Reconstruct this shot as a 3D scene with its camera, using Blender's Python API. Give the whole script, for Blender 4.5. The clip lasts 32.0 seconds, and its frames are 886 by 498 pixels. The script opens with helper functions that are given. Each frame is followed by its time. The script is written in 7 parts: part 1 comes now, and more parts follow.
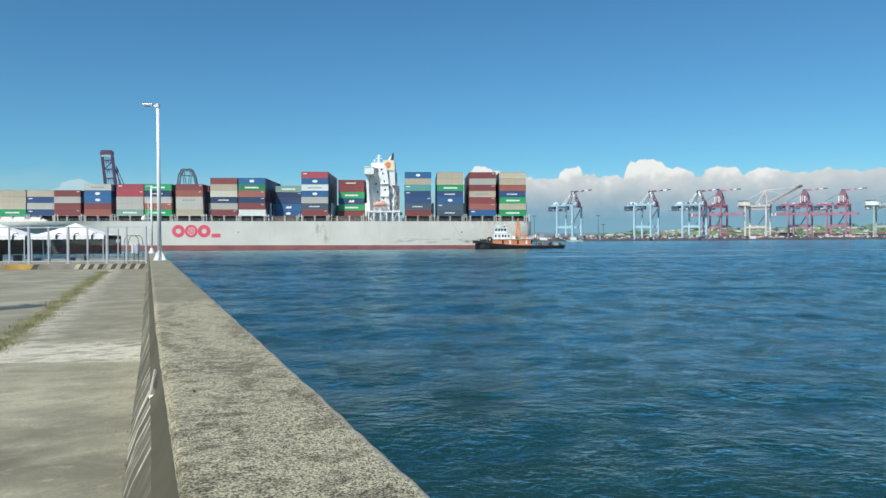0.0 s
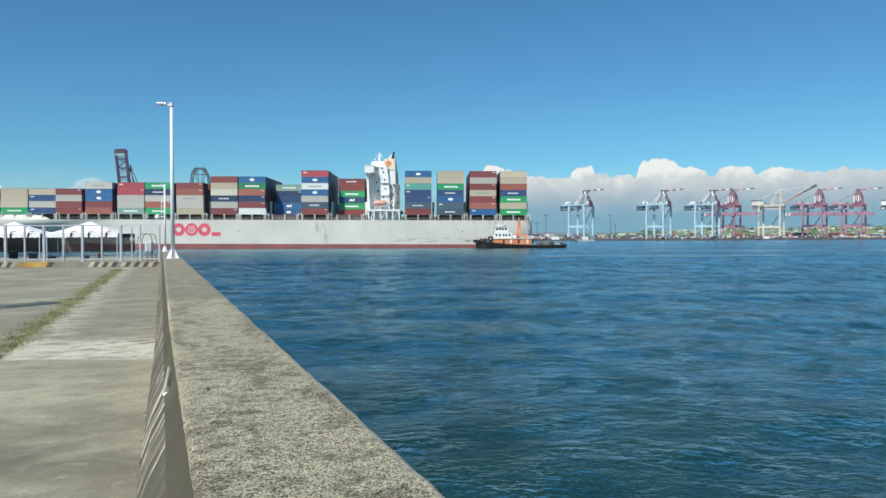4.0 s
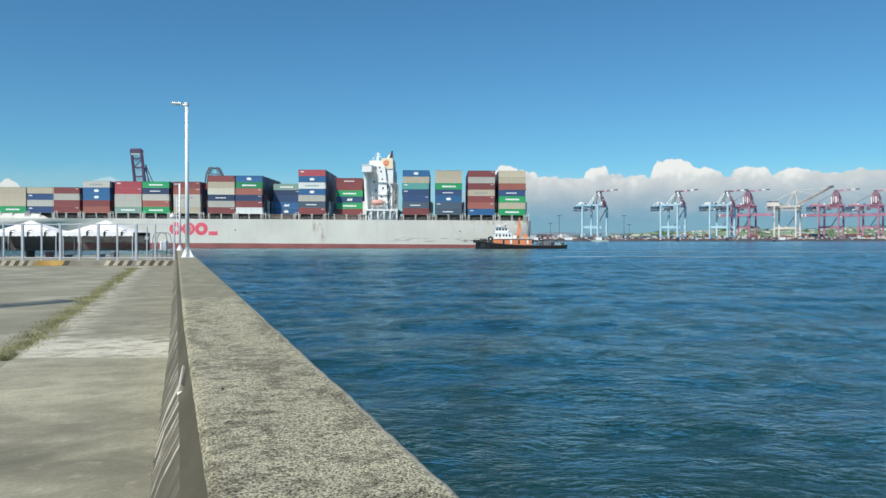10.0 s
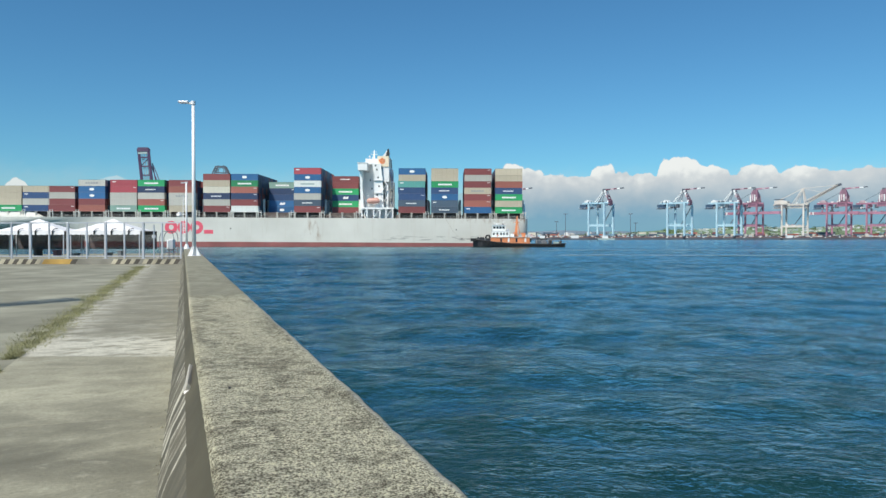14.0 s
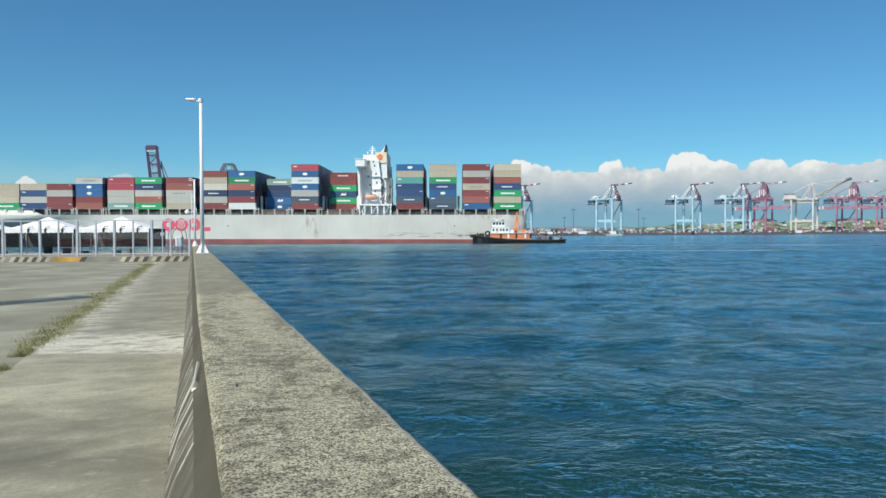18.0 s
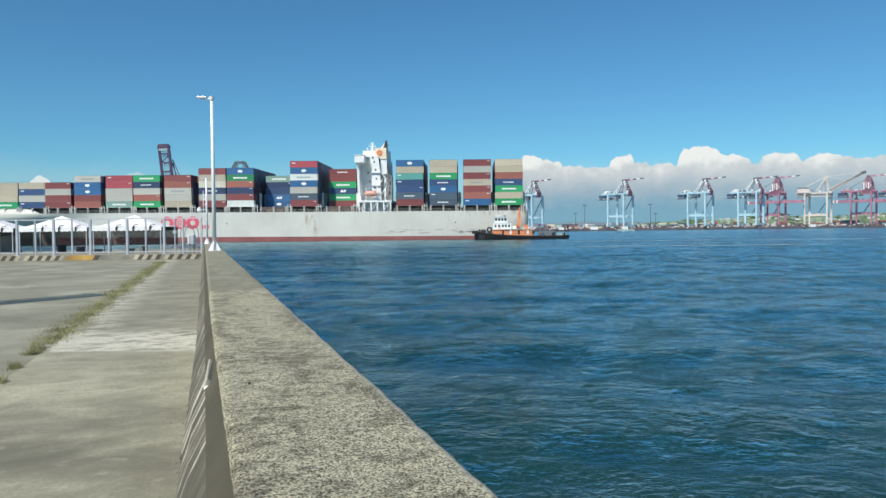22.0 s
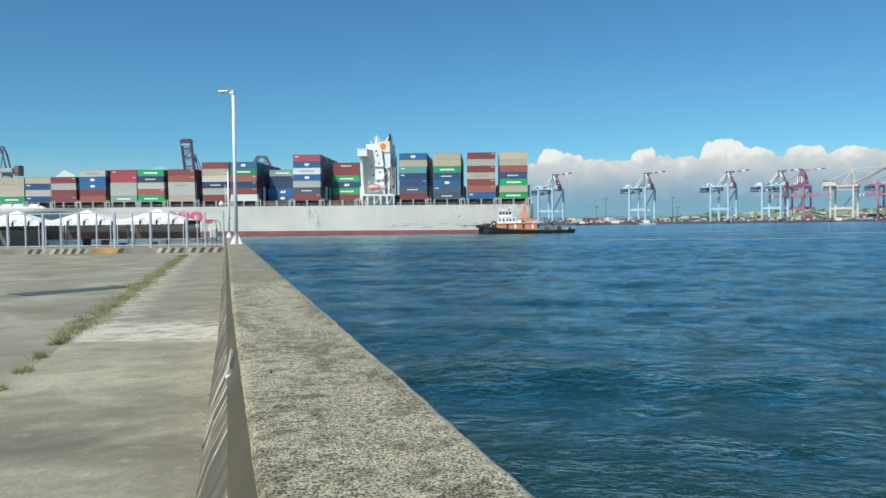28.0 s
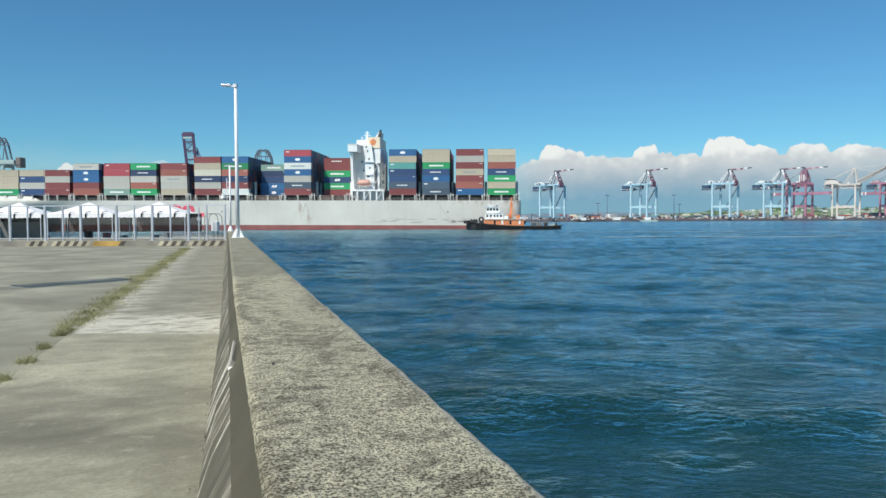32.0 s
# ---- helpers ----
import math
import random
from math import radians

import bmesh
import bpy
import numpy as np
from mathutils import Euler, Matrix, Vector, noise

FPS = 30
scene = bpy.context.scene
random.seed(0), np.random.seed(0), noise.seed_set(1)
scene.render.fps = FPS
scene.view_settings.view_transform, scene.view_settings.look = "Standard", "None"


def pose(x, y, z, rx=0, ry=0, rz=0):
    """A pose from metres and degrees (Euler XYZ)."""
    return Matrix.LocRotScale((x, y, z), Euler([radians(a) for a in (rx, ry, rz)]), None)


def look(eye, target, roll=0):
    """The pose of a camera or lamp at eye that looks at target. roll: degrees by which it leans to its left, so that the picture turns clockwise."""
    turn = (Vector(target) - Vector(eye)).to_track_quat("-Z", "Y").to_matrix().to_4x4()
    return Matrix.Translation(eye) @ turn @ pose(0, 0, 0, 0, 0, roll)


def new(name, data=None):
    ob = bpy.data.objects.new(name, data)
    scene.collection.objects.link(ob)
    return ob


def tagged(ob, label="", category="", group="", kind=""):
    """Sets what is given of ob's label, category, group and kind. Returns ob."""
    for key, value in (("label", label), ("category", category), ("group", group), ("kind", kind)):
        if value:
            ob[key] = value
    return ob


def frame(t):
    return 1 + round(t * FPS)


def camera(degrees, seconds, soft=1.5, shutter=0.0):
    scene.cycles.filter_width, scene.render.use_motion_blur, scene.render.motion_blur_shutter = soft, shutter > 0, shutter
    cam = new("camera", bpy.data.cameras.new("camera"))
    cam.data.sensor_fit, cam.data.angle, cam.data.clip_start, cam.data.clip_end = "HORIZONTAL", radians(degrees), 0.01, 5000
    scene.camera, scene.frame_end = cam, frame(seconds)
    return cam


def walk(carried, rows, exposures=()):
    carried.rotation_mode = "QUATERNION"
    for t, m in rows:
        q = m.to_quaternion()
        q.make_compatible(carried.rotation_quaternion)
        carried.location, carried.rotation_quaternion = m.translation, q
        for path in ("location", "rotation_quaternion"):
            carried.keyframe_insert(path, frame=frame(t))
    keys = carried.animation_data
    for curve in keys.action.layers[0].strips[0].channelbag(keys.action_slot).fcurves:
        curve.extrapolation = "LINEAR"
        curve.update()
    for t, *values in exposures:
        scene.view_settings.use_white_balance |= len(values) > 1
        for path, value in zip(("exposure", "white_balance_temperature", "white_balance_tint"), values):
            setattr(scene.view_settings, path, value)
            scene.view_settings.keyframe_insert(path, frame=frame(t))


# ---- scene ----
WATER = -2.8                      # sea level; the quay's paving is z = 0
TURN = -20.195                    # the ship's side and the far quay run this way
AX = Vector((math.cos(radians(TURN)), math.sin(radians(TURN)), 0))    # along the ship, bow to stern
AY = Vector((-math.sin(radians(TURN)), math.cos(radians(TURN)), 0))   # out across the harbour


def at(s, d, z=0.0):
    """A place s metres along the ship's line and d metres out across the harbour."""
    v = AX * s + AY * d
    return Vector((v.x, v.y, z))


# ---- camera ----
cam = camera(62.7, 32.0, soft=1.5)
walk(cam, [
    (0, pose(0.014, -0.211, 1.450, 89.252, 0.384, -22.067)),
    (0.5, pose(0.010, -0.212, 1.449, 89.235, 0.363, -21.962)),
    (1, pose(0.004, -0.211, 1.449, 89.214, 0.340, -21.865)),
    (1.5, pose(0.003, -0.209, 1.449, 89.193, 0.317, -21.779)),
    (2, pose(0.004, -0.207, 1.448, 89.177, 0.295, -21.688)),
    (2.5, pose(0.004, -0.203, 1.446, 89.168, 0.274, -21.573)),
    (3, pose(0.006, -0.199, 1.446, 89.167, 0.256, -21.454)),
    (3.5, pose(0.006, -0.192, 1.448, 89.175, 0.243, -21.306)),
    (5.5, pose(-0.000, -0.166, 1.448, 89.211, 0.135, -20.815)),
    (6, pose(-0.001, -0.159, 1.446, 89.215, 0.109, -20.695)),
    (6.5, pose(-0.001, -0.150, 1.445, 89.216, 0.087, -20.584)),
    (7, pose(-0.002, -0.138, 1.446, 89.216, 0.068, -20.484)),
    (7.5, pose(-0.002, -0.128, 1.446, 89.216, 0.052, -20.384)),
    (8, pose(0.000, -0.122, 1.445, 89.217, 0.038, -20.306)),
    (8.5, pose(0.003, -0.120, 1.443, 89.218, 0.028, -20.269)),
    (9, pose(0.005, -0.118, 1.445, 89.217, 0.022, -20.225)),
    (9.5, pose(0.004, -0.115, 1.443, 89.210, 0.022, -20.194)),
    (10, pose(0.005, -0.110, 1.440, 89.192, 0.028, -20.148)),
    (10.5, pose(0.004, -0.100, 1.441, 89.164, 0.046, -20.053)),
    (11, pose(0.004, -0.091, 1.441, 89.135, 0.077, -19.973)),
    (11.5, pose(0.005, -0.086, 1.441, 89.108, 0.106, -19.886)),
    (12, pose(0.008, -0.084, 1.440, 89.086, 0.122, -19.831)),
    (12.5, pose(0.006, -0.079, 1.440, 89.073, 0.127, -19.784)),
    (13, pose(0.005, -0.073, 1.439, 89.068, 0.116, -19.758)),
    (13.5, pose(0.005, -0.068, 1.438, 89.066, 0.090, -19.710)),
    (14, pose(0.007, -0.065, 1.438, 89.065, 0.062, -19.673)),
    (14.5, pose(0.010, -0.063, 1.435, 89.060, 0.046, -19.639)),
    (16.5, pose(0.015, -0.036, 1.431, 89.003, 0.077, -19.426)),
    (17, pose(0.019, -0.031, 1.430, 88.950, 0.124, -19.306)),
    (17.5, pose(0.019, -0.024, 1.432, 88.868, 0.205, -19.184)),
    (18, pose(0.020, -0.017, 1.433, 88.779, 0.312, -19.069)),
    (18.5, pose(0.020, -0.008, 1.433, 88.698, 0.425, -18.951)),
    (19, pose(0.022, 0.001, 1.431, 88.631, 0.521, -18.833)),
    (19.5, pose(0.024, 0.010, 1.430, 88.578, 0.595, -18.730)),
    (20, pose(0.024, 0.020, 1.430, 88.539, 0.645, -18.636)),
    (20.5, pose(0.023, 0.033, 1.429, 88.513, 0.670, -18.537)),
    (21, pose(0.023, 0.048, 1.425, 88.501, 0.678, -18.435)),
    (21.5, pose(0.024, 0.065, 1.423, 88.501, 0.678, -18.335)),
    (22, pose(0.028, 0.084, 1.418, 88.505, 0.681, -18.206)),
    (22.5, pose(0.035, 0.102, 1.414, 88.505, 0.688, -18.102)),
    (23, pose(0.039, 0.118, 1.415, 88.489, 0.697, -17.991)),
    (23.5, pose(0.036, 0.128, 1.413, 88.454, 0.703, -17.834)),
    (24, pose(0.034, 0.130, 1.410, 88.402, 0.711, -17.663)),
    (24.5, pose(0.034, 0.132, 1.407, 88.342, 0.718, -17.462)),
    (25, pose(0.033, 0.135, 1.405, 88.283, 0.728, -17.291)),
    (25.5, pose(0.035, 0.138, 1.402, 88.233, 0.740, -17.106)),
    (27.5, pose(0.032, 0.144, 1.384, 88.080, 0.767, -16.636)),
    (28, pose(0.032, 0.141, 1.380, 88.047, 0.730, -16.623)),
    (28.5, pose(0.029, 0.138, 1.382, 88.016, 0.664, -16.621)),
    (29, pose(0.027, 0.135, 1.383, 87.987, 0.593, -16.618)),
    (29.5, pose(0.024, 0.132, 1.383, 87.952, 0.526, -16.619)),
    (30, pose(0.022, 0.125, 1.380, 87.903, 0.453, -16.614)),
    (30.5, pose(0.020, 0.115, 1.377, 87.849, 0.391, -16.604)),
    (31, pose(0.018, 0.105, 1.376, 87.791, 0.341, -16.584)),
    (31.5, pose(0.018, 0.099, 1.376, 87.736, 0.301, -16.548)),
    (32, pose(0.017, 0.095, 1.377, 87.684, 0.266, -16.524)),
])

# ---- sky, sun, exposure ----
SUN_EL, SUN_AZ = radians(48), math.atan2(-0.79, -0.61)
world = bpy.data.worlds.new("sky")
scene.world = world
world.use_nodes = True
wn = world.node_tree
wbg = wn.nodes["Background"]
wsky = wn.nodes.new("ShaderNodeTexSky")
wsky.sky_type, wsky.sun_disc = "NISHITA", False
wsky.sun_elevation, wsky.sun_rotation = SUN_EL, SUN_AZ
wsky.air_density, wsky.dust_density, wsky.ozone_density = 1.0, 0.1, 1.2
wtint = wn.nodes.new("ShaderNodeMix")               # clear sea air: deeper blue than the plain model
wtint.data_type, wtint.blend_type = "RGBA", "MULTIPLY"
wtint.inputs[0].default_value = 1.0
wtint.inputs[7].default_value = (0.42, 0.86, 1.1, 1)
wn.links.new(wsky.outputs[0], wtint.inputs[6])
wn.links.new(wtint.outputs[2], wbg.inputs[0])
wbg.inputs[1].default_value = 0.094
sun = new("sun", bpy.data.lights.new("sun", "SUN"))
sun.data.energy, sun.data.angle, sun.data.color = 4.7, radians(0.55), (1.0, 0.93, 0.81)
sun_way = Vector((math.sin(SUN_AZ) * math.cos(SUN_EL), math.cos(SUN_AZ) * math.cos(SUN_EL), math.sin(SUN_EL)))
sun.matrix_world = look(sun_way * 60, (0, 0, 0))
scene.view_settings.exposure = 0.0


# ---- materials ----
class Nodes:
    """A short hand for wiring one material."""

    def __init__(self, name):
        self.m = bpy.data.materials.new(name)
        self.m.use_nodes = True
        self.t = self.m.node_tree
        self.bsdf = self.t.nodes["Principled BSDF"]
        self.co = self.t.nodes.new("ShaderNodeTexCoord").outputs["Object"]

    def put(self, kind, **kw):
        n = self.t.nodes.new(kind)
        for k, v in kw.items():
            n.inputs[k.replace("_", " ")].default_value = v
        return n

    def wire(self, a, b):
        self.t.links.new(a, b)

    def scaled(self, sx, sy, sz, rz=0.0, rx=0.0):
        r = self.t.nodes.new("ShaderNodeMapping")
        r.inputs["Rotation"].default_value = (rx, 0, rz)
        self.wire(self.co, r.inputs["Vector"])
        n = self.t.nodes.new("ShaderNodeMapping")
        n.inputs["Scale"].default_value = (sx, sy, sz)
        self.wire(r.outputs[0], n.inputs["Vector"])
        return n.outputs[0]

    def noise(self, scale, detail=4.0, rough=0.55, co=None, warp=0.0):
        n = self.put("ShaderNodeTexNoise", Scale=scale, Detail=detail, Roughness=rough, Distortion=warp)
        self.wire(co or self.co, n.inputs["Vector"])
        return n.outputs["Fac"]

    def ramp(self, fac, stops):
        n = self.t.nodes.new("ShaderNodeValToRGB")
        e = n.color_ramp.elements
        while len(e) < len(stops):
            e.new(0.5)
        for i, (p, c) in enumerate(stops):
            e[i].position = p
            e[i].color = (*c, 1) if isinstance(c, tuple) else (c, c, c, 1)
        self.wire(fac, n.inputs[0])
        return n.outputs[0]

    def mix(self, fac, a, b, how="MIX"):
        n = self.t.nodes.new("ShaderNodeMix")
        n.data_type, n.blend_type = "RGBA", how
        for socket, v in ((n.inputs[0], fac), (n.inputs[6], a), (n.inputs[7], b)):
            if isinstance(v, (int, float)):
                socket.default_value = v
            elif isinstance(v, tuple):
                socket.default_value = (*v, 1)
            else:
                self.wire(v, socket)
        return n.outputs[2]

    def math(self, op, a, b=0.0):
        n = self.t.nodes.new("ShaderNodeMath")
        n.operation = op
        for socket, v in ((n.inputs[0], a), (n.inputs[1], b)):
            if isinstance(v, (int, float)):
                socket.default_value = v
            else:
                self.wire(v, socket)
        return n.outputs[0]

    def bump(self, height, strength, distance, before=None):
        n = self.put("ShaderNodeBump", Strength=strength, Distance=distance)
        self.wire(height, n.inputs["Height"])
        if before is not None:
            self.wire(before, n.inputs["Normal"])
        return n.outputs[0]

    def done(self, colour, rough=0.6, metal=0.0, normal=None):
        for name, v in (("Base Color", colour), ("Roughness", rough), ("Metallic", metal)):
            s = self.bsdf.inputs[name]
            if isinstance(v, tuple):
                s.default_value = (*v, 1)
            elif isinstance(v, (int, float)):
                s.default_value = v
            else:
                self.wire(v, s)
        if normal is not None:
            self.wire(normal, self.bsdf.inputs["Normal"])
        return self.m


def painted(name, colour, rough=0.45, metal=0.0, grain=1.5, wear=0.25, dirt=(0.16, 0.11, 0.07)):
    """Weathered paint: broad fading, small stains, faint relief."""
    k = Nodes(name)
    fade = k.ramp(k.noise(grain * 0.35, 3), [(0.3, tuple(c * (1 - wear) for c in colour)), (0.7, tuple(min(1, c * (1 + wear * 0.45)) for c in colour))])
    spots = k.ramp(k.noise(grain * 4, 6, 0.7), [(0.62, 0.0), (0.8, 0.55)])
    col = k.mix(spots, fade, dirt)
    return k.done(col, rough, metal, k.bump(k.noise(grain * 9, 3), 0.12, 0.01))


def steel_box(name, colour):
    """Container steel: upright ribs, sun-faded paint, rust runs; each box differs a little."""
    k = Nodes(name)
    info = k.t.nodes.new("ShaderNodeObjectInfo").outputs["Random"]
    hue = k.t.nodes.new("ShaderNodeHueSaturation")
    hue.inputs["Color"].default_value = (*colour, 1)
    k.wire(k.math("MULTIPLY_ADD", info, 0.3), hue.inputs["Value"])
    hue.inputs["Value"].links[0].from_node.inputs[2].default_value = 0.86
    fade = k.mix(k.math("MULTIPLY", k.noise(0.5, 4), 0.4), hue.outputs[0], tuple(min(1, c * 1.25 + 0.03) for c in colour))
    runs = k.ramp(k.noise(1.0, 5, 0.65, k.scaled(2.2, 2.2, 0.25)), [(0.58, 0.0), (0.8, 0.5)])
    col = k.mix(runs, fade, (0.13, 0.07, 0.045))
    wave = k.put("ShaderNodeTexWave", Scale=1.1, Distortion=0.0, Detail=0.0)
    k.wire(k.co, wave.inputs["Vector"])
    return k.done(col, 0.5, 0.0, k.bump(wave.outputs["Fac"], 0.35, 0.04))


def rough_top():
    """The parapet's washed-out top: exposed gravel, lichen-dark patches, pale worn skin."""
    k = Nodes("exposed_aggregate")
    fine = k.math("ADD", k.math("MULTIPLY", k.noise(92, 4, 0.72), 0.74), k.math("MULTIPLY", k.noise(30, 5, 0.72, k.scaled(0.9, 1.1, 1)), 0.26))
    mid = k.noise(6.5, 6, 0.74, k.scaled(0.8, 1.15, 1), 0.3)
    broad = k.noise(1.7, 5, 0.62, k.scaled(1.3, 0.6, 1), 0.6)
    pale = k.ramp(fine, [(0.44, (0.1, 0.087, 0.05)), (0.482, (0.34, 0.315, 0.2)), (0.515, (0.82, 0.78, 0.56))])
    dark = k.ramp(fine, [(0.44, (0.05, 0.042, 0.024)), (0.505, (0.17, 0.15, 0.095)), (0.56, (0.5, 0.465, 0.33))])
    where = k.ramp(k.math("ADD", k.math("MULTIPLY", mid, 0.62), k.math("MULTIPLY", broad, 0.43)), [(0.46, 0.86), (0.545, 0.0)])
    col = k.mix(where, pale, dark)
    # the outer arris is worn to pale sand and cement
    sep = k.t.nodes.new("ShaderNodeSeparateXYZ")
    k.wire(k.co, sep.inputs[0])
    rim = k.math("MULTIPLY", k.ramp(sep.outputs[0], [(0.975, 0.0), (1.0, 1.0)]), k.ramp(k.noise(9, 5, 0.7), [(0.4, 0.2), (0.55, 0.9)]))
    col = k.mix(rim, col, (0.6, 0.58, 0.5))
    # the stretch towards the lamp post was skimmed smooth in a later pour
    far = k.math("ADD", sep.outputs[1], k.math("MULTIPLY", k.math("SUBTRACT", broad, 0.5), 0.5))
    step = k.t.nodes.new("ShaderNodeMapRange")
    k.wire(far, step.inputs[0])
    step.inputs[1].default_value, step.inputs[2].default_value = 12.0, 13.2
    skim = k.ramp(k.math("ADD", k.math("MULTIPLY", mid, 0.5), k.math("MULTIPLY", broad, 0.5)), [(0.38, (0.25, 0.24, 0.17)), (0.52, (0.33, 0.318, 0.23)), (0.64, (0.43, 0.415, 0.31))])
    skim = k.mix(k.ramp(fine, [(0.42, 0.35), (0.52, 0.0)]), skim, (0.16, 0.15, 0.1))
    col = k.mix(step.outputs[0], col, skim)
    pits = k.put("ShaderNodeTexVoronoi", Scale=70.0)
    k.wire(k.co, pits.inputs["Vector"])
    n = k.bump(pits.outputs["Distance"], 0.6, 0.012)
    n = k.bump(mid, 0.3, 0.02, n)
    n = k.bump(fine, 1.0, 0.028, n)
    return k.done(col, 0.92, 0.0, n)


def streaked_face():
    """The parapet's inner face: smooth plaster with pale slanting streaks."""
    k = Nodes("streaked_plaster")
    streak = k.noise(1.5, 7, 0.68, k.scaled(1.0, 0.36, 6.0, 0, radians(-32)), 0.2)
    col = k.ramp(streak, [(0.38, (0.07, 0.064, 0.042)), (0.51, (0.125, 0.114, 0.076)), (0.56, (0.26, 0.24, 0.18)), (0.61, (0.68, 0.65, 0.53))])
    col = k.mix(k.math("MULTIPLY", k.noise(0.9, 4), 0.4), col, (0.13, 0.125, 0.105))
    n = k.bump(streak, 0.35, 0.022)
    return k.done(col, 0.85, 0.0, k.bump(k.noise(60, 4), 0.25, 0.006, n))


def slab_concrete():
    """Apron slabs: several pours of sandy concrete, one scoured pale, one damp and dark."""
    k = Nodes("apron_concrete")
    fine = k.noise(30, 8, 0.8)
    bands = k.noise(1.3, 6, 0.62, k.scaled(0.7, 1.0, 1), 0.8)
    blotch = k.noise(0.8, 5, 0.62, warp=0.5)
    flat = k.t.nodes.new("ShaderNodeSeparateXYZ")
    k.wire(k.co, flat.inputs[0])
    across = k.t.nodes.new("ShaderNodeSeparateXYZ")
    k.wire(k.scaled(1, 1, 1, -radians(TURN)), across.inputs[0])
    along = across.outputs[1]
    # the pours lie aslant across the walk, their tones one after another
    wander = k.math("ADD", along, k.math("MULTIPLY", k.math("SUBTRACT", bands, 0.5), 0.8))
    def tone(v):
        return (v, v * 0.966, v * 0.7)
    col = k.ramp(k.math("MULTIPLY", wander, 0.05), [(y / 20, tone(v)) for y, v in ((3.6, 0.3), (4.15, 0.29), (4.35, 0.185), (4.75, 0.205), (5.0, 0.27), (5.6, 0.265), (5.9, 0.345), (7.4, 0.355), (8.6, 0.3), (9.2, 0.27), (15.0, 0.275))])
    shade = k.ramp(bands, [(0.34, 0.8), (0.5, 1.06), (0.66, 1.4)])
    col = k.mix(1.0, col, shade, "MULTIPLY")
    edge = k.t.nodes.new("ShaderNodeMapRange")
    k.wire(k.math("ADD", along, k.math("MULTIPLY", fine, 0.12)), edge.inputs[0])
    edge.inputs[1].default_value, edge.inputs[2].default_value = 8.66, 8.8
    older = edge.outputs[0]
    fade = k.t.nodes.new("ShaderNodeMapRange")
    k.wire(k.math("ADD", along, k.math("MULTIPLY", blotch, 3.0)), fade.inputs[0])
    fade.inputs[1].default_value, fade.inputs[2].default_value = 12.6, 11.4
    col = k.mix(k.math("MULTIPLY", older, 0.35), col, (0.215, 0.21, 0.17))
    flakes = k.noise(3.2, 8, 0.74, k.scaled(0.75, 1.25, 1), 0.4)
    belt = k.math("MULTIPLY", k.math("MULTIPLY", older, fade.outputs[0]), k.ramp(flakes, [(0.42, 0.08), (0.51, 0.95)]))
    col = k.mix(belt, col, (0.7, 0.685, 0.565))
    streaks = k.math("MULTIPLY", older, k.ramp(k.noise(1.1, 7, 0.7, k.scaled(0.6, 1.5, 1), 0.4), [(0.54, 0.0), (0.66, 0.6)]))
    col = k.mix(streaks, col, (0.5, 0.49, 0.4))
    # spilt lime along the weedy joint
    lime = k.math("MULTIPLY", k.ramp(k.math("ABSOLUTE", k.math("ADD", flat.outputs[0], 1.7)), [(0.1, 1.0), (0.6, 0.0)]), k.ramp(k.noise(2.2, 6, 0.7, k.scaled(0.6, 1.2, 1)), [(0.44, 0.0), (0.56, 0.95)]))
    lime = k.math("MULTIPLY", lime, k.ramp(k.math("MULTIPLY", flat.outputs[1], 0.05), [(0.46, 0.0), (0.53, 1.0)]))
    col = k.mix(lime, col, (0.6, 0.58, 0.48))
    # mottling from old screed, grit
    spots = k.noise(5.5, 6, 0.7, k.scaled(0.8, 1.1, 1), 0.4)
    col = k.mix(k.ramp(spots, [(0.36, 0.28), (0.5, 0.0)]), col, (0.15, 0.144, 0.1))
    col = k.mix(k.ramp(spots, [(0.56, 0.0), (0.7, 0.4)]), col, (0.5, 0.485, 0.37))
    col = k.mix(k.ramp(fine, [(0.36, 0.45), (0.58, 0.0)]), col, (0.13, 0.12, 0.085))
    n = k.bump(fine, 0.5, 0.01)
    n = k.bump(spots, 0.3, 0.015, n)
    return k.done(col, 0.9, 0.0, k.bump(bands, 0.3, 0.02, n))


def yard_concrete():
    k = Nodes("yard_concrete")
    fine = k.noise(26, 6, 0.7)
    drift = k.noise(0.5, 8, 0.62, warp=0.6)
    col = k.ramp(drift, [(0.36, (0.2, 0.195, 0.142)), (0.5, (0.27, 0.266, 0.196)), (0.66, (0.38, 0.375, 0.285))])
    col = k.mix(k.ramp(fine, [(0.32, 0.3), (0.6, 0.0)]), col, (0.15, 0.145, 0.125))
    return k.done(col, 0.92, 0.0, k.bump(fine, 0.35, 0.01))


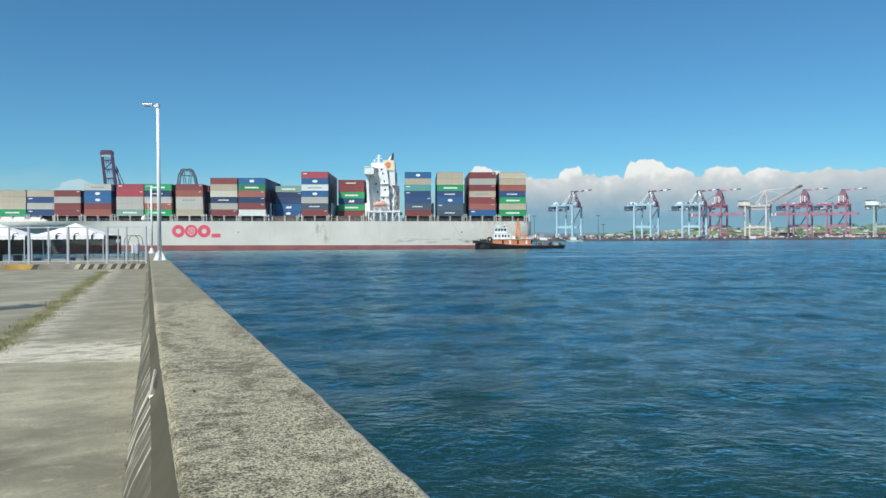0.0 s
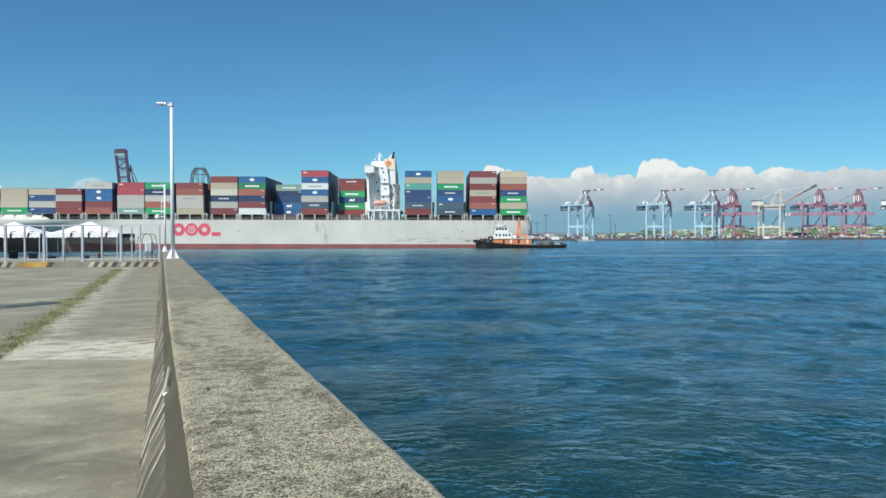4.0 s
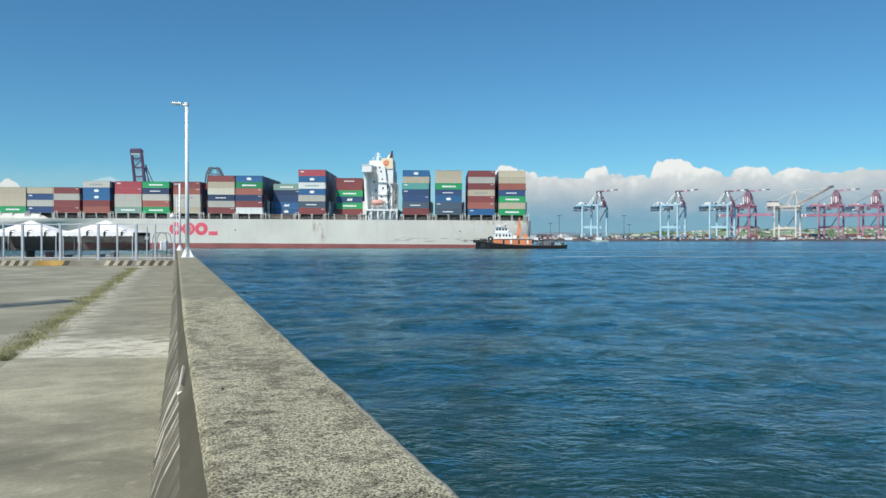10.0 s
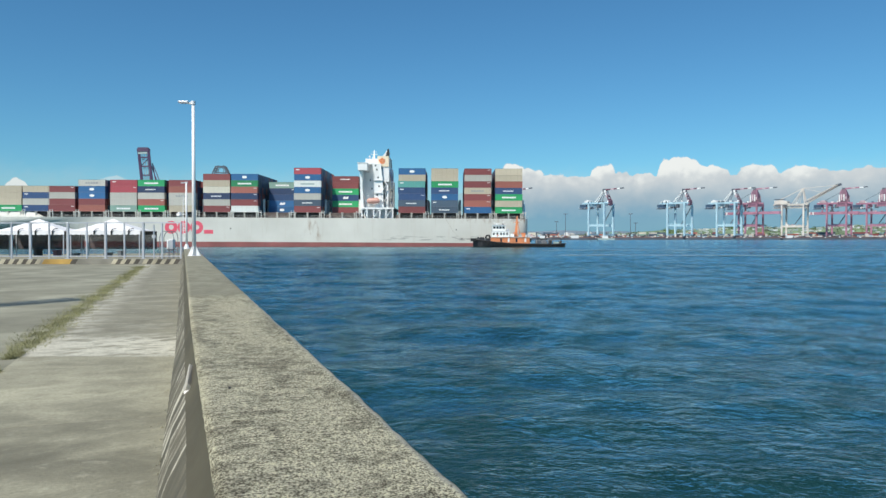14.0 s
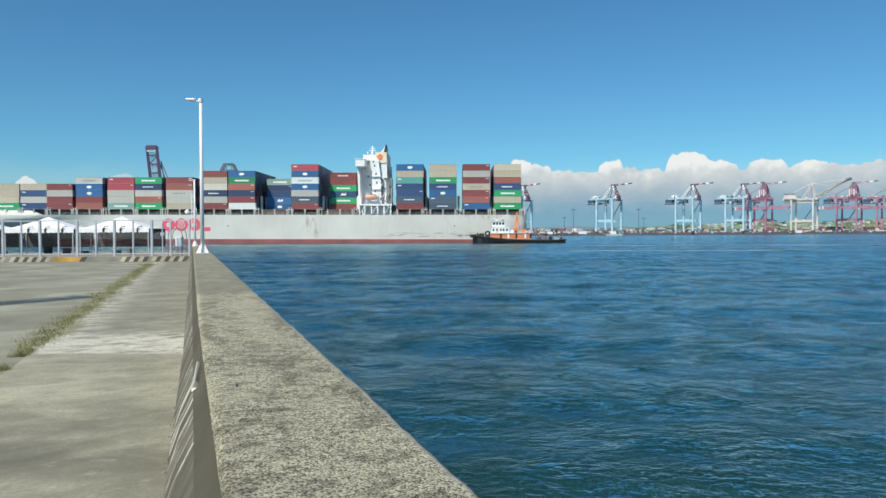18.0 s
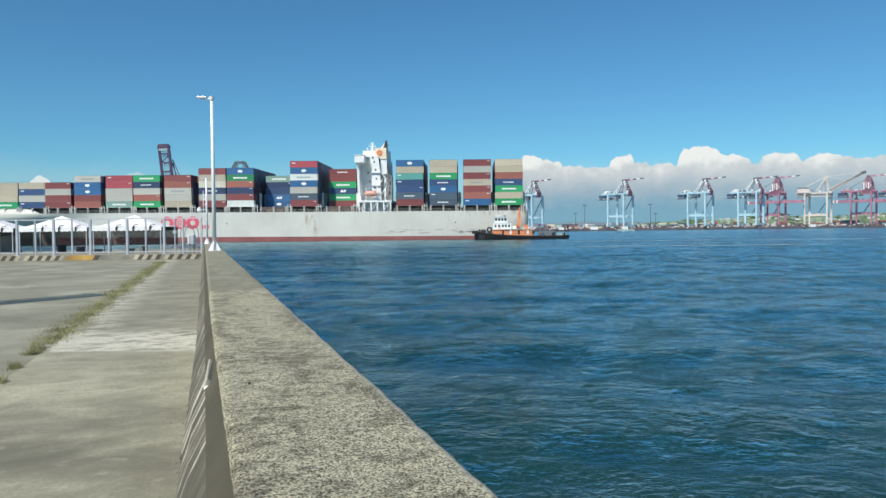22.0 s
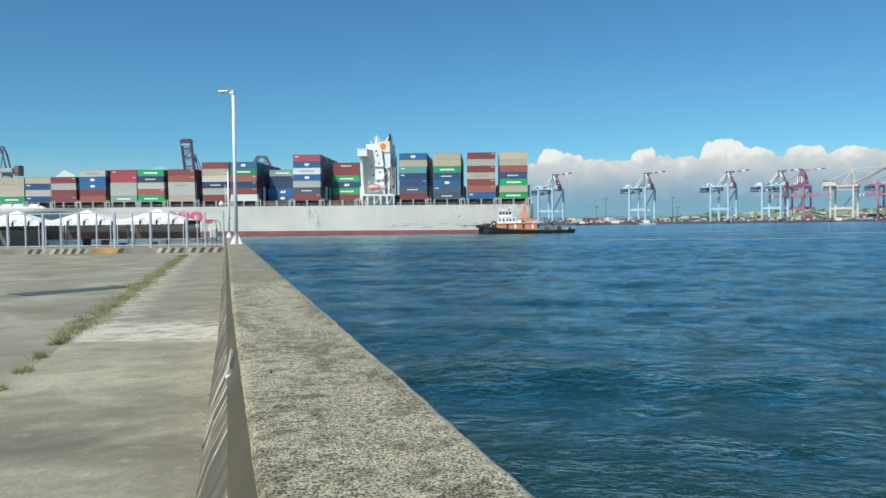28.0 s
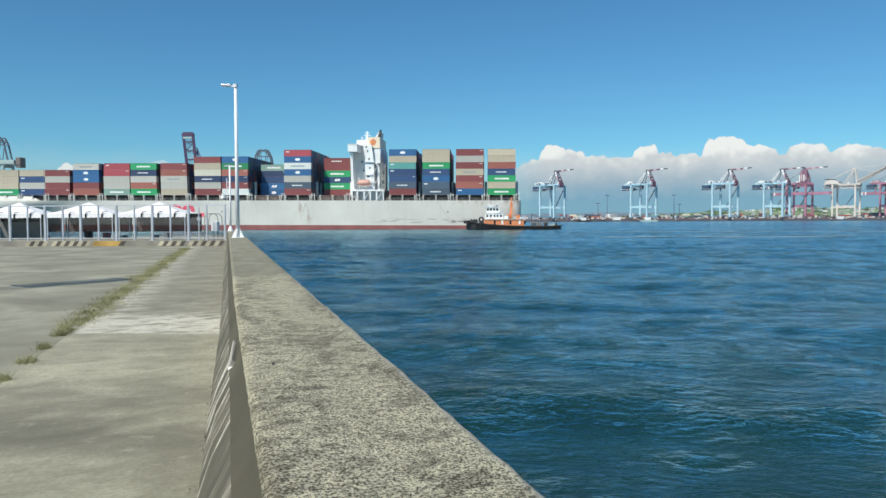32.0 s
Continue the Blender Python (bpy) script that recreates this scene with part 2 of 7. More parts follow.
def sea():
    """Wind-ruffled harbour water: long low swell, chop and fine ripples on a clear dark body."""
    k = Nodes("sea_water")
    swell = k.noise(0.22, 4, 0.55, k.scaled(0.7, 1.6, 1, -radians(TURN)), 0.3)
    def train(length, turn, warp, crest=0.45):
        """Short-crested wind waves of one length, running across the harbour."""
        w = k.put("ShaderNodeTexWave", Scale=0.314 / length, Distortion=warp, Detail=3.0)
        w.inputs["Detail Scale"].default_value = 1.6
        w.inputs["Detail Roughness"].default_value = 0.6
        w.bands_direction = "Y"
        k.wire(k.scaled(crest, 1, 1, -radians(TURN) + turn), w.inputs["Vector"])
        return w.outputs["Fac"]
    chop = k.noise(0.75, 6, 0.62, k.scaled(1.15, 1.2, 1, -radians(TURN) + 0.2), 0.5)
    fine = k.noise(5.0, 5, 0.62, k.scaled(1.1, 1.1, 1, -radians(TURN) - 0.15), 0.4)
    n = k.bump(swell, 0.3, 0.32)
    n = k.bump(chop, 0.6, 0.24, n)
    n = k.bump(train(1.05, -0.2, 11.0, 1.2), 0.5, 0.024, n)
    n = k.bump(train(0.5, 0.1, 10.0, 1.4), 0.5, 0.021, n)
    n = k.bump(train(0.27, -0.05, 10.0, 1.5), 0.45, 0.014, n)
    n = k.bump(train(0.13, 0.12, 9.0, 1.5), 0.5, 0.01, n)
    n = k.bump(fine, 0.6, 0.045, n)
    drift = k.math("ADD", k.math("MULTIPLY", k.noise(0.05, 6, 0.7, k.scaled(0.4, 1.8, 1, -radians(TURN)), 0.4), 0.7), k.math("MULTIPLY", k.noise(1.1, 8, 0.8, k.scaled(0.7, 1.5, 1, -radians(TURN)), 0.8), 0.4))
    body = k.ramp(drift, [(0.42, (0.008, 0.033, 0.034)), (0.58, (0.011, 0.043, 0.048)), (0.72, (0.02, 0.066, 0.079))])
    gust = k.ramp(k.noise(0.02, 4, 0.6, k.scaled(0.35, 2.6, 1, -radians(TURN)), 0.5), [(0.4, 0.12), (0.65, 0.19)])
    # a ruffled sea never mirrors fully: the gloss of its facets levels off
    fres = k.put("ShaderNodeFresnel", IOR=1.333)
    k.wire(n, fres.inputs["Normal"])
    share = k.math("MAXIMUM", k.math("MINIMUM", k.math("SUBTRACT", k.math("MULTIPLY", fres.outputs[0], 2.9), 0.6), 0.86), 0.012)
    # cat's paws: long streaks where the wind lifts more bright facets
    paws = k.ramp(k.noise(0.03, 5, 0.62, k.scaled(0.3, 1.5, 1, -radians(TURN)), 0.6), [(0.38, 0.88), (0.5, 1.02), (0.64, 1.3)])
    lines = k.ramp(k.noise(0.3, 7, 0.7, k.scaled(1.3, 1.0, 1, -radians(TURN) + 0.08), 0.7), [(0.37, 0.62), (0.5, 0.95), (0.62, 1.42)])
    paws = k.math("MULTIPLY", paws, lines)
    share = k.math("MINIMUM", k.math("MULTIPLY", share, paws), 0.95)
    deep = k.put("ShaderNodeBsdfDiffuse")
    k.wire(body, deep.inputs["Color"])
    k.wire(n, deep.inputs["Normal"])
    gloss = k.put("ShaderNodeBsdfGlossy", Color=(0.64, 0.89, 1.0, 1))
    k.wire(gust, gloss.inputs["Roughness"])
    k.wire(n, gloss.inputs["Normal"])
    both = k.t.nodes.new("ShaderNodeMixShader")
    k.wire(share, both.inputs[0])
    k.wire(deep.outputs[0], both.inputs[1])
    k.wire(gloss.outputs[0], both.inputs[2])
    k.wire(both.outputs[0], k.t.nodes["Material Output"].inputs[0])
    return k.m


MAT = {
    "top": rough_top(), "face": streaked_face(), "apron": slab_concrete(), "yard": yard_concrete(), "sea": sea(),
    # smooth plaster with the overhang's shade put into its colour
    "band": painted("overhang_shade_plaster", (0.088, 0.079, 0.05), 0.85, 0, 2.5, 0.3),
    # these two pale colours hold the brightness of a lit facet
    "lit_facet": painted("lit_facet_pale", (0.5, 0.48, 0.42), 0.85, 0, 9, 0.2),
    "chip": painted("highlight_white", (0.8, 0.79, 0.74), 0.8, 0, 9, 0.1),
    "quay": painted("wet_quay_concrete", (0.24, 0.23, 0.2), 0.85, 0, 1.2, 0.35),
    "galv": painted("galvanised_steel", (0.55, 0.56, 0.6), 0.42, 0.35, 5, 0.15),
    "lamp_white": painted("white_pole_paint", (0.82, 0.83, 0.84), 0.4, 0, 2.5, 0.08),
    "lamp_glass": painted("lamp_lens", (0.5, 0.52, 0.55), 0.15, 0, 8, 0.1),
    "kerb": painted("grey_kerb_concrete", (0.26, 0.25, 0.215), 0.9, 0, 3, 0.3),
    "yellow": painted("worn_yellow_paint", (0.5, 0.32, 0.09), 0.8, 0, 2.2, 0.45, (0.3, 0.25, 0.18)),
    "cream": painted("worn_cream_paint", (0.5, 0.46, 0.35), 0.8, 0, 2.2, 0.5, (0.3, 0.26, 0.2)),
    "stripe": painted("worn_dark_paint", (0.1, 0.09, 0.075), 0.8, 0, 2.2, 0.5, (0.3, 0.27, 0.22)),
    "black": painted("black_paint", (0.035, 0.035, 0.037), 0.6, 0, 5, 0.3),
    "rubber": painted("black_rubber", (0.02, 0.02, 0.021), 0.8, 0, 6, 0.3),
    "canvas": painted("white_canvas", (0.82, 0.83, 0.85), 0.75, 0, 2, 0.07, (0.5, 0.5, 0.5)),
    "hull": None,
    "boot": painted("red_bottom_paint", (0.28, 0.09, 0.085), 0.55, 0, 0.35, 0.3),
    "white": painted("white_ship_paint", (0.82, 0.83, 0.82), 0.45, 0, 0.6, 0.06, (0.45, 0.36, 0.28)),
    "funnel": painted("cream_funnel_paint", (0.82, 0.7, 0.52), 0.5, 0, 0.6, 0.1),
    "emblem_red": painted("emblem_red_paint", (0.72, 0.1, 0.15), 0.5, 0, 1.0, 0.1),
    "emblem_orange": painted("emblem_orange_paint", (0.8, 0.22, 0.06), 0.5, 0, 1.0, 0.1),
    "lifeboat": painted("orange_lifeboat_shell", (0.72, 0.2, 0.1), 0.4, 0, 1.0, 0.15),
    "glass": painted("dark_window_glass", (0.02, 0.03, 0.04), 0.08, 0, 3, 0.2),
    "deck": painted("dark_deck_paint", (0.13, 0.1, 0.09), 0.8, 0, 1.0, 0.4),
    "lash": painted("pale_lashing_steel", (0.72, 0.72, 0.68), 0.6, 0, 1.5, 0.15),
    "stanchion": painted("grey_lashing_steel", (0.5, 0.48, 0.43), 0.6, 0, 1.5, 0.25),
    "bar": painted("white_marking_paint", (0.85, 0.86, 0.84), 0.6, 0, 2, 0.1),
    "bar_grey": painted("grey_marking_paint", (0.3, 0.32, 0.33), 0.6, 0, 2, 0.1),
    "tug_orange": painted("orange_tug_paint", (0.74, 0.26, 0.11), 0.5, 0, 1.0, 0.22),
    "tug_black": painted("black_tug_hull", (0.03, 0.03, 0.035), 0.6, 0, 1.2, 0.3),
    "crane_blue": painted("pale_blue_crane_paint", (0.42, 0.62, 0.72), 0.5, 0, 0.2, 0.12),
    "crane_red": painted("red_crane_paint", (0.42, 0.2, 0.28), 0.55, 0, 0.2, 0.25),
    "crane_wine": painted("dark_wine_crane_paint", (0.2, 0.1, 0.15), 0.55, 0, 0.3, 0.3),
    "crane_boom": painted("faded_maroon_boom_paint", (0.2, 0.1, 0.14), 0.55, 0, 0.4, 0.3),
    "crane_plum": painted("dark_plum_crane_paint", (0.105, 0.06, 0.125), 0.55, 0, 0.2, 0.2),
    "crane_cream": painted("cream_crane_paint", (0.66, 0.61, 0.56), 0.55, 0, 0.2, 0.15),
    "crane_grey": painted("grey_green_crane_paint", (0.36, 0.46, 0.45), 0.55, 0, 0.2, 0.15),
    "crane_navy": painted("navy_machinery_paint", (0.05, 0.1, 0.17), 0.6, 0, 0.3, 0.2),
    "crane_pink": painted("faded_pink_panel_paint", (0.55, 0.42, 0.46), 0.6, 0, 0.4, 0.3),
    # wall colour with the face's shade already in it
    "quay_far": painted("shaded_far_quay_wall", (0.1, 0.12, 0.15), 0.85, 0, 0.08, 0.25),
    "quay_edge": painted("rusty_quay_edge", (0.26, 0.14, 0.12), 0.85, 0, 0.08, 0.3),
    # pale colour for foam and for the painted sky sheen
    "foam": painted("pale_foam_and_sheen", (0.26, 0.4, 0.5), 0.5, 0, 0.3, 0.3),
    "salmon": painted("sun_bleached_lifeboat", (0.66, 0.36, 0.29), 0.45, 0, 1.0, 0.15),
    "crane_dark": painted("dark_machinery_paint", (0.1, 0.12, 0.15), 0.6, 0, 0.3, 0.2),
    # brown steel, darkened in colour for the shade within lattices
    "crane_shadow": painted("shade_brown_steel", (0.2, 0.17, 0.16), 0.6, 0, 0.3, 0.2),
    "crane_white": painted("white_crane_paint", (0.78, 0.8, 0.8), 0.5, 0, 0.2, 0.08),
    "shed": painted("pale_shed_wall", (0.46, 0.48, 0.47), 0.7, 0, 0.1, 0.15),
    "shed_roof": painted("light_shed_roof", (0.68, 0.7, 0.7), 0.6, 0, 0.1, 0.12),
    "land": painted("far_quay_ground", (0.24, 0.22, 0.19), 0.9, 0, 0.05, 0.3),
    "grassland": painted("green_bank", (0.19, 0.27, 0.16), 0.95, 0, 0.06, 0.4, (0.42, 0.46, 0.36)),
    "leaf_light": painted("light_bush_leaf", (0.16, 0.24, 0.08), 0.9, 0, 0.2, 0.4),
    "leaf": painted("dark_tree_leaf", (0.05, 0.09, 0.035), 0.9, 0, 0.2, 0.4),
    # the haze of distance is mixed into the hill colour
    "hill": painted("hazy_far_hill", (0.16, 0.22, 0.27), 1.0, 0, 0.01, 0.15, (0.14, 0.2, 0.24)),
    "blade": painted("dry_grass_blade", (0.31, 0.31, 0.15), 0.85, 0, 3, 0.5, (0.42, 0.36, 0.2)),
    "mesh": None,
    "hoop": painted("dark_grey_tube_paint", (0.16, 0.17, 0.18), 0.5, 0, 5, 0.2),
    "crate_dull": painted("faded_maroon_plastic", (0.2, 0.08, 0.09), 0.5, 0, 3, 0.2),
}


def hull_paint():
    """Light grey hull with rust weeps, scuffs and tide stains."""
    k = Nodes("light_grey_hull")
    broad = k.ramp(k.noise(0.06, 5), [(0.3, (0.55, 0.545, 0.5)), (0.7, (0.65, 0.645, 0.595))])
    weep = k.ramp(k.noise(0.5, 6, 0.7, k.scaled(1.4, 1.0, 0.09)), [(0.55, 0.0), (0.85, 0.5)])
    col = k.mix(weep, broad, (0.42, 0.36, 0.27))
    scuff = k.ramp(k.noise(0.35, 6, 0.72, k.scaled(0.25, 1.0, 1.6)), [(0.68, 0.0), (0.74, 0.6)])
    col = k.mix(scuff, col, (0.3, 0.29, 0.27))
    sep = k.t.nodes.new("ShaderNodeSeparateXYZ")
    k.wire(k.co, sep.inputs[0])
    def belt(axis, lo, hi, soft):
        """One within lo and hi, nought outside."""
        up, down = k.t.nodes.new("ShaderNodeMapRange"), k.t.nodes.new("ShaderNodeMapRange")
        for n, a, b in ((up, lo - soft, lo + soft), (down, hi + soft, hi - soft)):
            k.wire(sep.outputs[axis], n.inputs[0])
            n.inputs[1].default_value, n.inputs[2].default_value = a, b
        return k.math("MULTIPLY", up.outputs[0], down.outputs[0])
    # where tugs have pushed: black rubbed smears over the boot line
    rub = k.ramp(k.noise(0.6, 5, 0.7, k.scaled(0.14, 1, 1.3), 0.3), [(0.52, 0.0), (0.6, 0.85)])
    push = k.math("MULTIPLY", belt(0, -30, 24, 5.0), belt(2, 2.9, 4.4, 0.5))
    col = k.mix(k.math("MULTIPLY", rub, push), col, (0.1, 0.1, 0.1))
    # rust weeping from the deck edge, most near the stern
    rust = k.ramp(k.noise(0.8, 5, 0.7, k.scaled(0.5, 1, 0.22)), [(0.5, 0.0), (0.64, 0.8)])
    edge = k.math("MULTIPLY", belt(0, 10, 60, 10.0), belt(2, 11.0, 14, 0.9))
    edge = k.math("MAXIMUM", edge, k.math("MULTIPLY", belt(0, -62, -56, 1.5), belt(2, 3, 11, 2.0)))
    col = k.mix(k.math("MULTIPLY", rust, edge), col, (0.26, 0.16, 0.09))
    return k.done(col, 0.5, 0.0, k.bump(k.noise(0.8, 4), 0.1, 0.05))


MAT["hull"] = hull_paint()


def shade_mesh():
    """Dark woven shade cloth that lets half the view through."""
    k = Nodes("dark_shade_mesh")
    k.done(k.ramp(k.noise(6, 4), [(0.3, (0.075, 0.07, 0.076)), (0.7, (0.125, 0.117, 0.125))]), 0.9)
    clear = k.t.nodes.new("ShaderNodeBsdfTransparent")
    both = k.t.nodes.new("ShaderNodeMixShader")
    k.wire(k.math("ADD", k.math("MULTIPLY", k.noise(1.2, 3), 0.2), 0.56), both.inputs[0])
    k.wire(clear.outputs[0], both.inputs[1])
    k.wire(k.bsdf.outputs[0], both.inputs[2])
    k.wire(both.outputs[0], k.t.nodes["Material Output"].inputs[0])
    return k.m


MAT["mesh"] = shade_mesh()
BOX_COLOURS = {
    "tan": (0.55, 0.48, 0.36), "grey": (0.5, 0.49, 0.44), "maroon": (0.24, 0.06, 0.06), "red": (0.42, 0.07, 0.09), "brick": (0.36, 0.12, 0.09),
    "blue": (0.025, 0.13, 0.31), "navy": (0.025, 0.05, 0.125), "royal": (0.03, 0.075, 0.19), "slate": (0.07, 0.11, 0.16), "green": (0.02, 0.25, 0.1),
    "sage": (0.24, 0.38, 0.32), "teal": (0.12, 0.4, 0.36), "cream": (0.66, 0.63, 0.52), "white": (0.7, 0.73, 0.7), "bright": (0.02, 0.34, 0.12),
}
BOX = {n: steel_box(n + "_container_steel", tuple(0.87 * q for q in c)) for n, c in BOX_COLOURS.items()}


# ---- building blocks ----
class Geo:
    """Plain vertex and face lists; boxes, beams, tubes and prisms are added to it."""

    def __init__(self):
        self.v, self.f, self.mi, self.slot = [], [], [], 0

    def add(self, verts, faces):
        n = len(self.v)
        self.v += [tuple(p) for p in verts]
        self.f += [tuple(n + i for i in q) for q in faces]
        self.mi += [self.slot] * len(faces)
        return self

    def box(self, x0, x1, y0, y1, z0, z1):
        return self.add([(x, y, z) for x in (x0, x1) for y in (y0, y1) for z in (z0, z1)],
                        [(0, 1, 3, 2), (4, 6, 7, 5), (0, 4, 5, 1), (2, 3, 7, 6), (0, 2, 6, 4), (1, 5, 7, 3)])

    def beam(self, p, q, w, h=None, w2=None):
        """A square bar from p to q, w wide and h high (w2: its size at q)."""
        p, q, h = Vector(p), Vector(q), h or w
        d = (q - p).normalized()
        a = d.cross(Vector((0, 0, 1)))
        a = a.normalized() if a.length > 1e-3 else Vector((1, 0, 0))
        b = a.cross(d).normalized()
        k = (w2 / w) if w2 else 1.0
        pts = [c + a * (i * w / 2 * s) + b * (j * h / 2 * s) for c, s in ((p, 1), (q, k)) for i, j in ((-1, -1), (1, -1), (1, 1), (-1, 1))]
        return self.add(pts, [(3, 2, 1, 0), (4, 5, 6, 7), (0, 1, 5, 4), (1, 2, 6, 5), (2, 3, 7, 6), (3, 0, 4, 7)])

    def tube(self, p, q, r, n=12, r2=None):
        p, q = Vector(p), Vector(q)
        r2 = r if r2 is None else r2
        d = (q - p).normalized()
        a = d.cross(Vector((0, 0, 1)))
        a = a.normalized() if a.length > 1e-3 else Vector((1, 0, 0))
        b = a.cross(d)
        ring = [(a * math.cos(2 * math.pi * i / n) + b * math.sin(2 * math.pi * i / n)) for i in range(n)]
        pts = [p + e * r for e in ring] + [q + e * r2 for e in ring]
        return self.add(pts, [(i, (i + 1) % n, n + (i + 1) % n, n + i) for i in range(n)] + [tuple(range(n))[::-1], tuple(range(n, 2 * n))])

    def prism(self, poly, y0, y1):
        """An outline in x and z, drawn out from y0 to y1."""
        n = len(poly)
        pts = [(x, y0, z) for x, z in poly] + [(x, y1, z) for x, z in poly]
        return self.add(pts, [(i, (i + 1) % n, n + (i + 1) % n, n + i) for i in range(n)] + [tuple(range(n))[::-1], tuple(range(n, 2 * n))])

    def ring(self, c, r0, r1, y0, y1, n=20, start=0.0, sweep=360.0, flat=1.0):
        """A flat ring (or an arc of one) facing y."""
        steps = n + (0 if sweep == 360.0 else 1)
        for i in range(n):
            a0, a1 = radians(start + sweep * i / n), radians(start + sweep * (i + 1) / n)
            self.prism([(c[0] + r * math.cos(a), c[1] + flat * r * math.sin(a)) for r, a in ((r0, a0), (r1, a0), (r1, a1), (r0, a1))], y0, y1)
        return self

    def mesh(self, name, mats, smooth=False, bevel=0.0):
        me = bpy.data.meshes.new(name)
        me.from_pydata(self.v, [], self.f)
        bm = bmesh.new()
        bm.from_mesh(me)
        bm.faces.ensure_lookup_table()
        for f, i in zip(bm.faces, self.mi):
            f.material_index = i
            f.smooth = smooth
        bmesh.ops.recalc_face_normals(bm, faces=bm.faces)
        if bevel:
            bmesh.ops.bevel(bm, geom=bm.edges[:], offset=bevel, segments=2, affect="EDGES", profile=0.5)
        bm.to_mesh(me)
        bm.free()
        for m in (mats if isinstance(mats, (list, tuple)) else [mats]):
            me.materials.append(m)
        return me


def part(name, geo, material, parent, label="", smooth=False, bevel=0.0):
    ob = new(name, geo.mesh(name, material, smooth, bevel) if isinstance(geo, Geo) else geo)
    ob.parent = parent
    if label:
        ob["label"] = label
    return ob


def thing(name, place, label, category, group="", kind="", turn=0.0):
    ob = new(name)
    ob.matrix_world = pose(*place, 0, 0, turn)
    ob.empty_display_size = 0.2
    return tagged(ob, label, category, group, kind)


def solid(name, geo, material, label, category="", kind="structure", smooth=False, bevel=0.0):
    ob = new(name, geo.mesh(name, material, smooth, bevel))
    return tagged(ob, label, category, "", kind)


# ---- water, quay, parapet ----
def water_sheet():
    """One sheet to the horizon, finely waved where it lies near the quay."""
    def steps(lo, hi, fine, reach):
        """Even steps from lo to hi, slowly longer ones beyond, coarse ones to the horizon."""
        out, d, x = list(np.arange(lo, hi, fine)), fine, hi
        while x < reach:
            out.append(x)
            d *= 1.02 if x < 480 else 1.22
            x += d
        d, x, left = fine, lo, []
        while x > -reach:
            d *= 1.3
            x -= d
            left.append(x)
        return np.array(left[::-1] + out)
    xs, ys = steps(-8, 142, 0.36, 4600), steps(-8, 142, 0.36, 4600)
    gx, gy = np.meshgrid(xs, ys, indexing="ij")
    gap = np.maximum(np.gradient(xs)[:, None], np.gradient(ys)[None, :])
    rng = np.random.RandomState(5)
    z = np.zeros_like(gx)
    base = radians(TURN) - 0.5 * math.pi
    for i in range(26):
        length = 0.9 * 1.13 ** i
        a = base + rng.normal(0, 0.55)
        amp = 0.0095 * length ** 0.62 * (0.6 + 0.8 * rng.rand()) * (0.46 if length > 4.5 else 0.5 if length > 2.2 else 0.5)
        ph = 2 * math.pi / length * (gx * math.cos(a) + gy * math.sin(a)) + rng.rand() * 6.28
        z += amp * np.clip(1.8 - 3.0 * gap / length, 0, 1) * (np.sin(ph) + 0.25 * np.cos(2 * ph))
    nx, ny = gx.shape
    idx = np.arange(nx * ny).reshape(nx, ny)
    quads = np.stack([idx[:-1, :-1], idx[1:, :-1], idx[1:, 1:], idx[:-1, 1:]], -1).reshape(-1, 4)
    me = bpy.data.meshes.new("water")
    me.vertices.add(nx * ny)
    me.vertices.foreach_set("co", np.stack([gx, gy, z], -1).astype(np.float32).ravel())
    me.loops.add(quads.size)
    me.loops.foreach_set("vertex_index", quads.astype(np.int32).ravel())
    me.polygons.add(len(quads))
    me.polygons.foreach_set("loop_start", np.arange(0, quads.size, 4, dtype=np.int32))
    me.polygons.foreach_set("use_smooth", np.ones(len(quads), dtype=bool))
    me.update(calc_edges=True)
    me.materials.append(MAT["sea"])
    ob = new("water", me)
    ob.matrix_world = pose(0, 0, WATER)
    return tagged(ob, "deep blue harbour water ruffled by wind chop", "water", "", "structure")


water = water_sheet()

END = 71.0                        # the quay's far end


def quay():
    g = Geo()
    g.prism([(-220, -6), (0.02, -6), (0.02, -0.02), (-1.851, -0.02), (-1.853, 0), (-220, 0)], -40, END)
    return solid("ground", g, MAT["yard"], "grey weathered concrete yard of the quay", "ground")


quay()

FOOT, IN_TOP, OUT_TOP, TOP = -0.13, 0.095, 1.03, 0.46


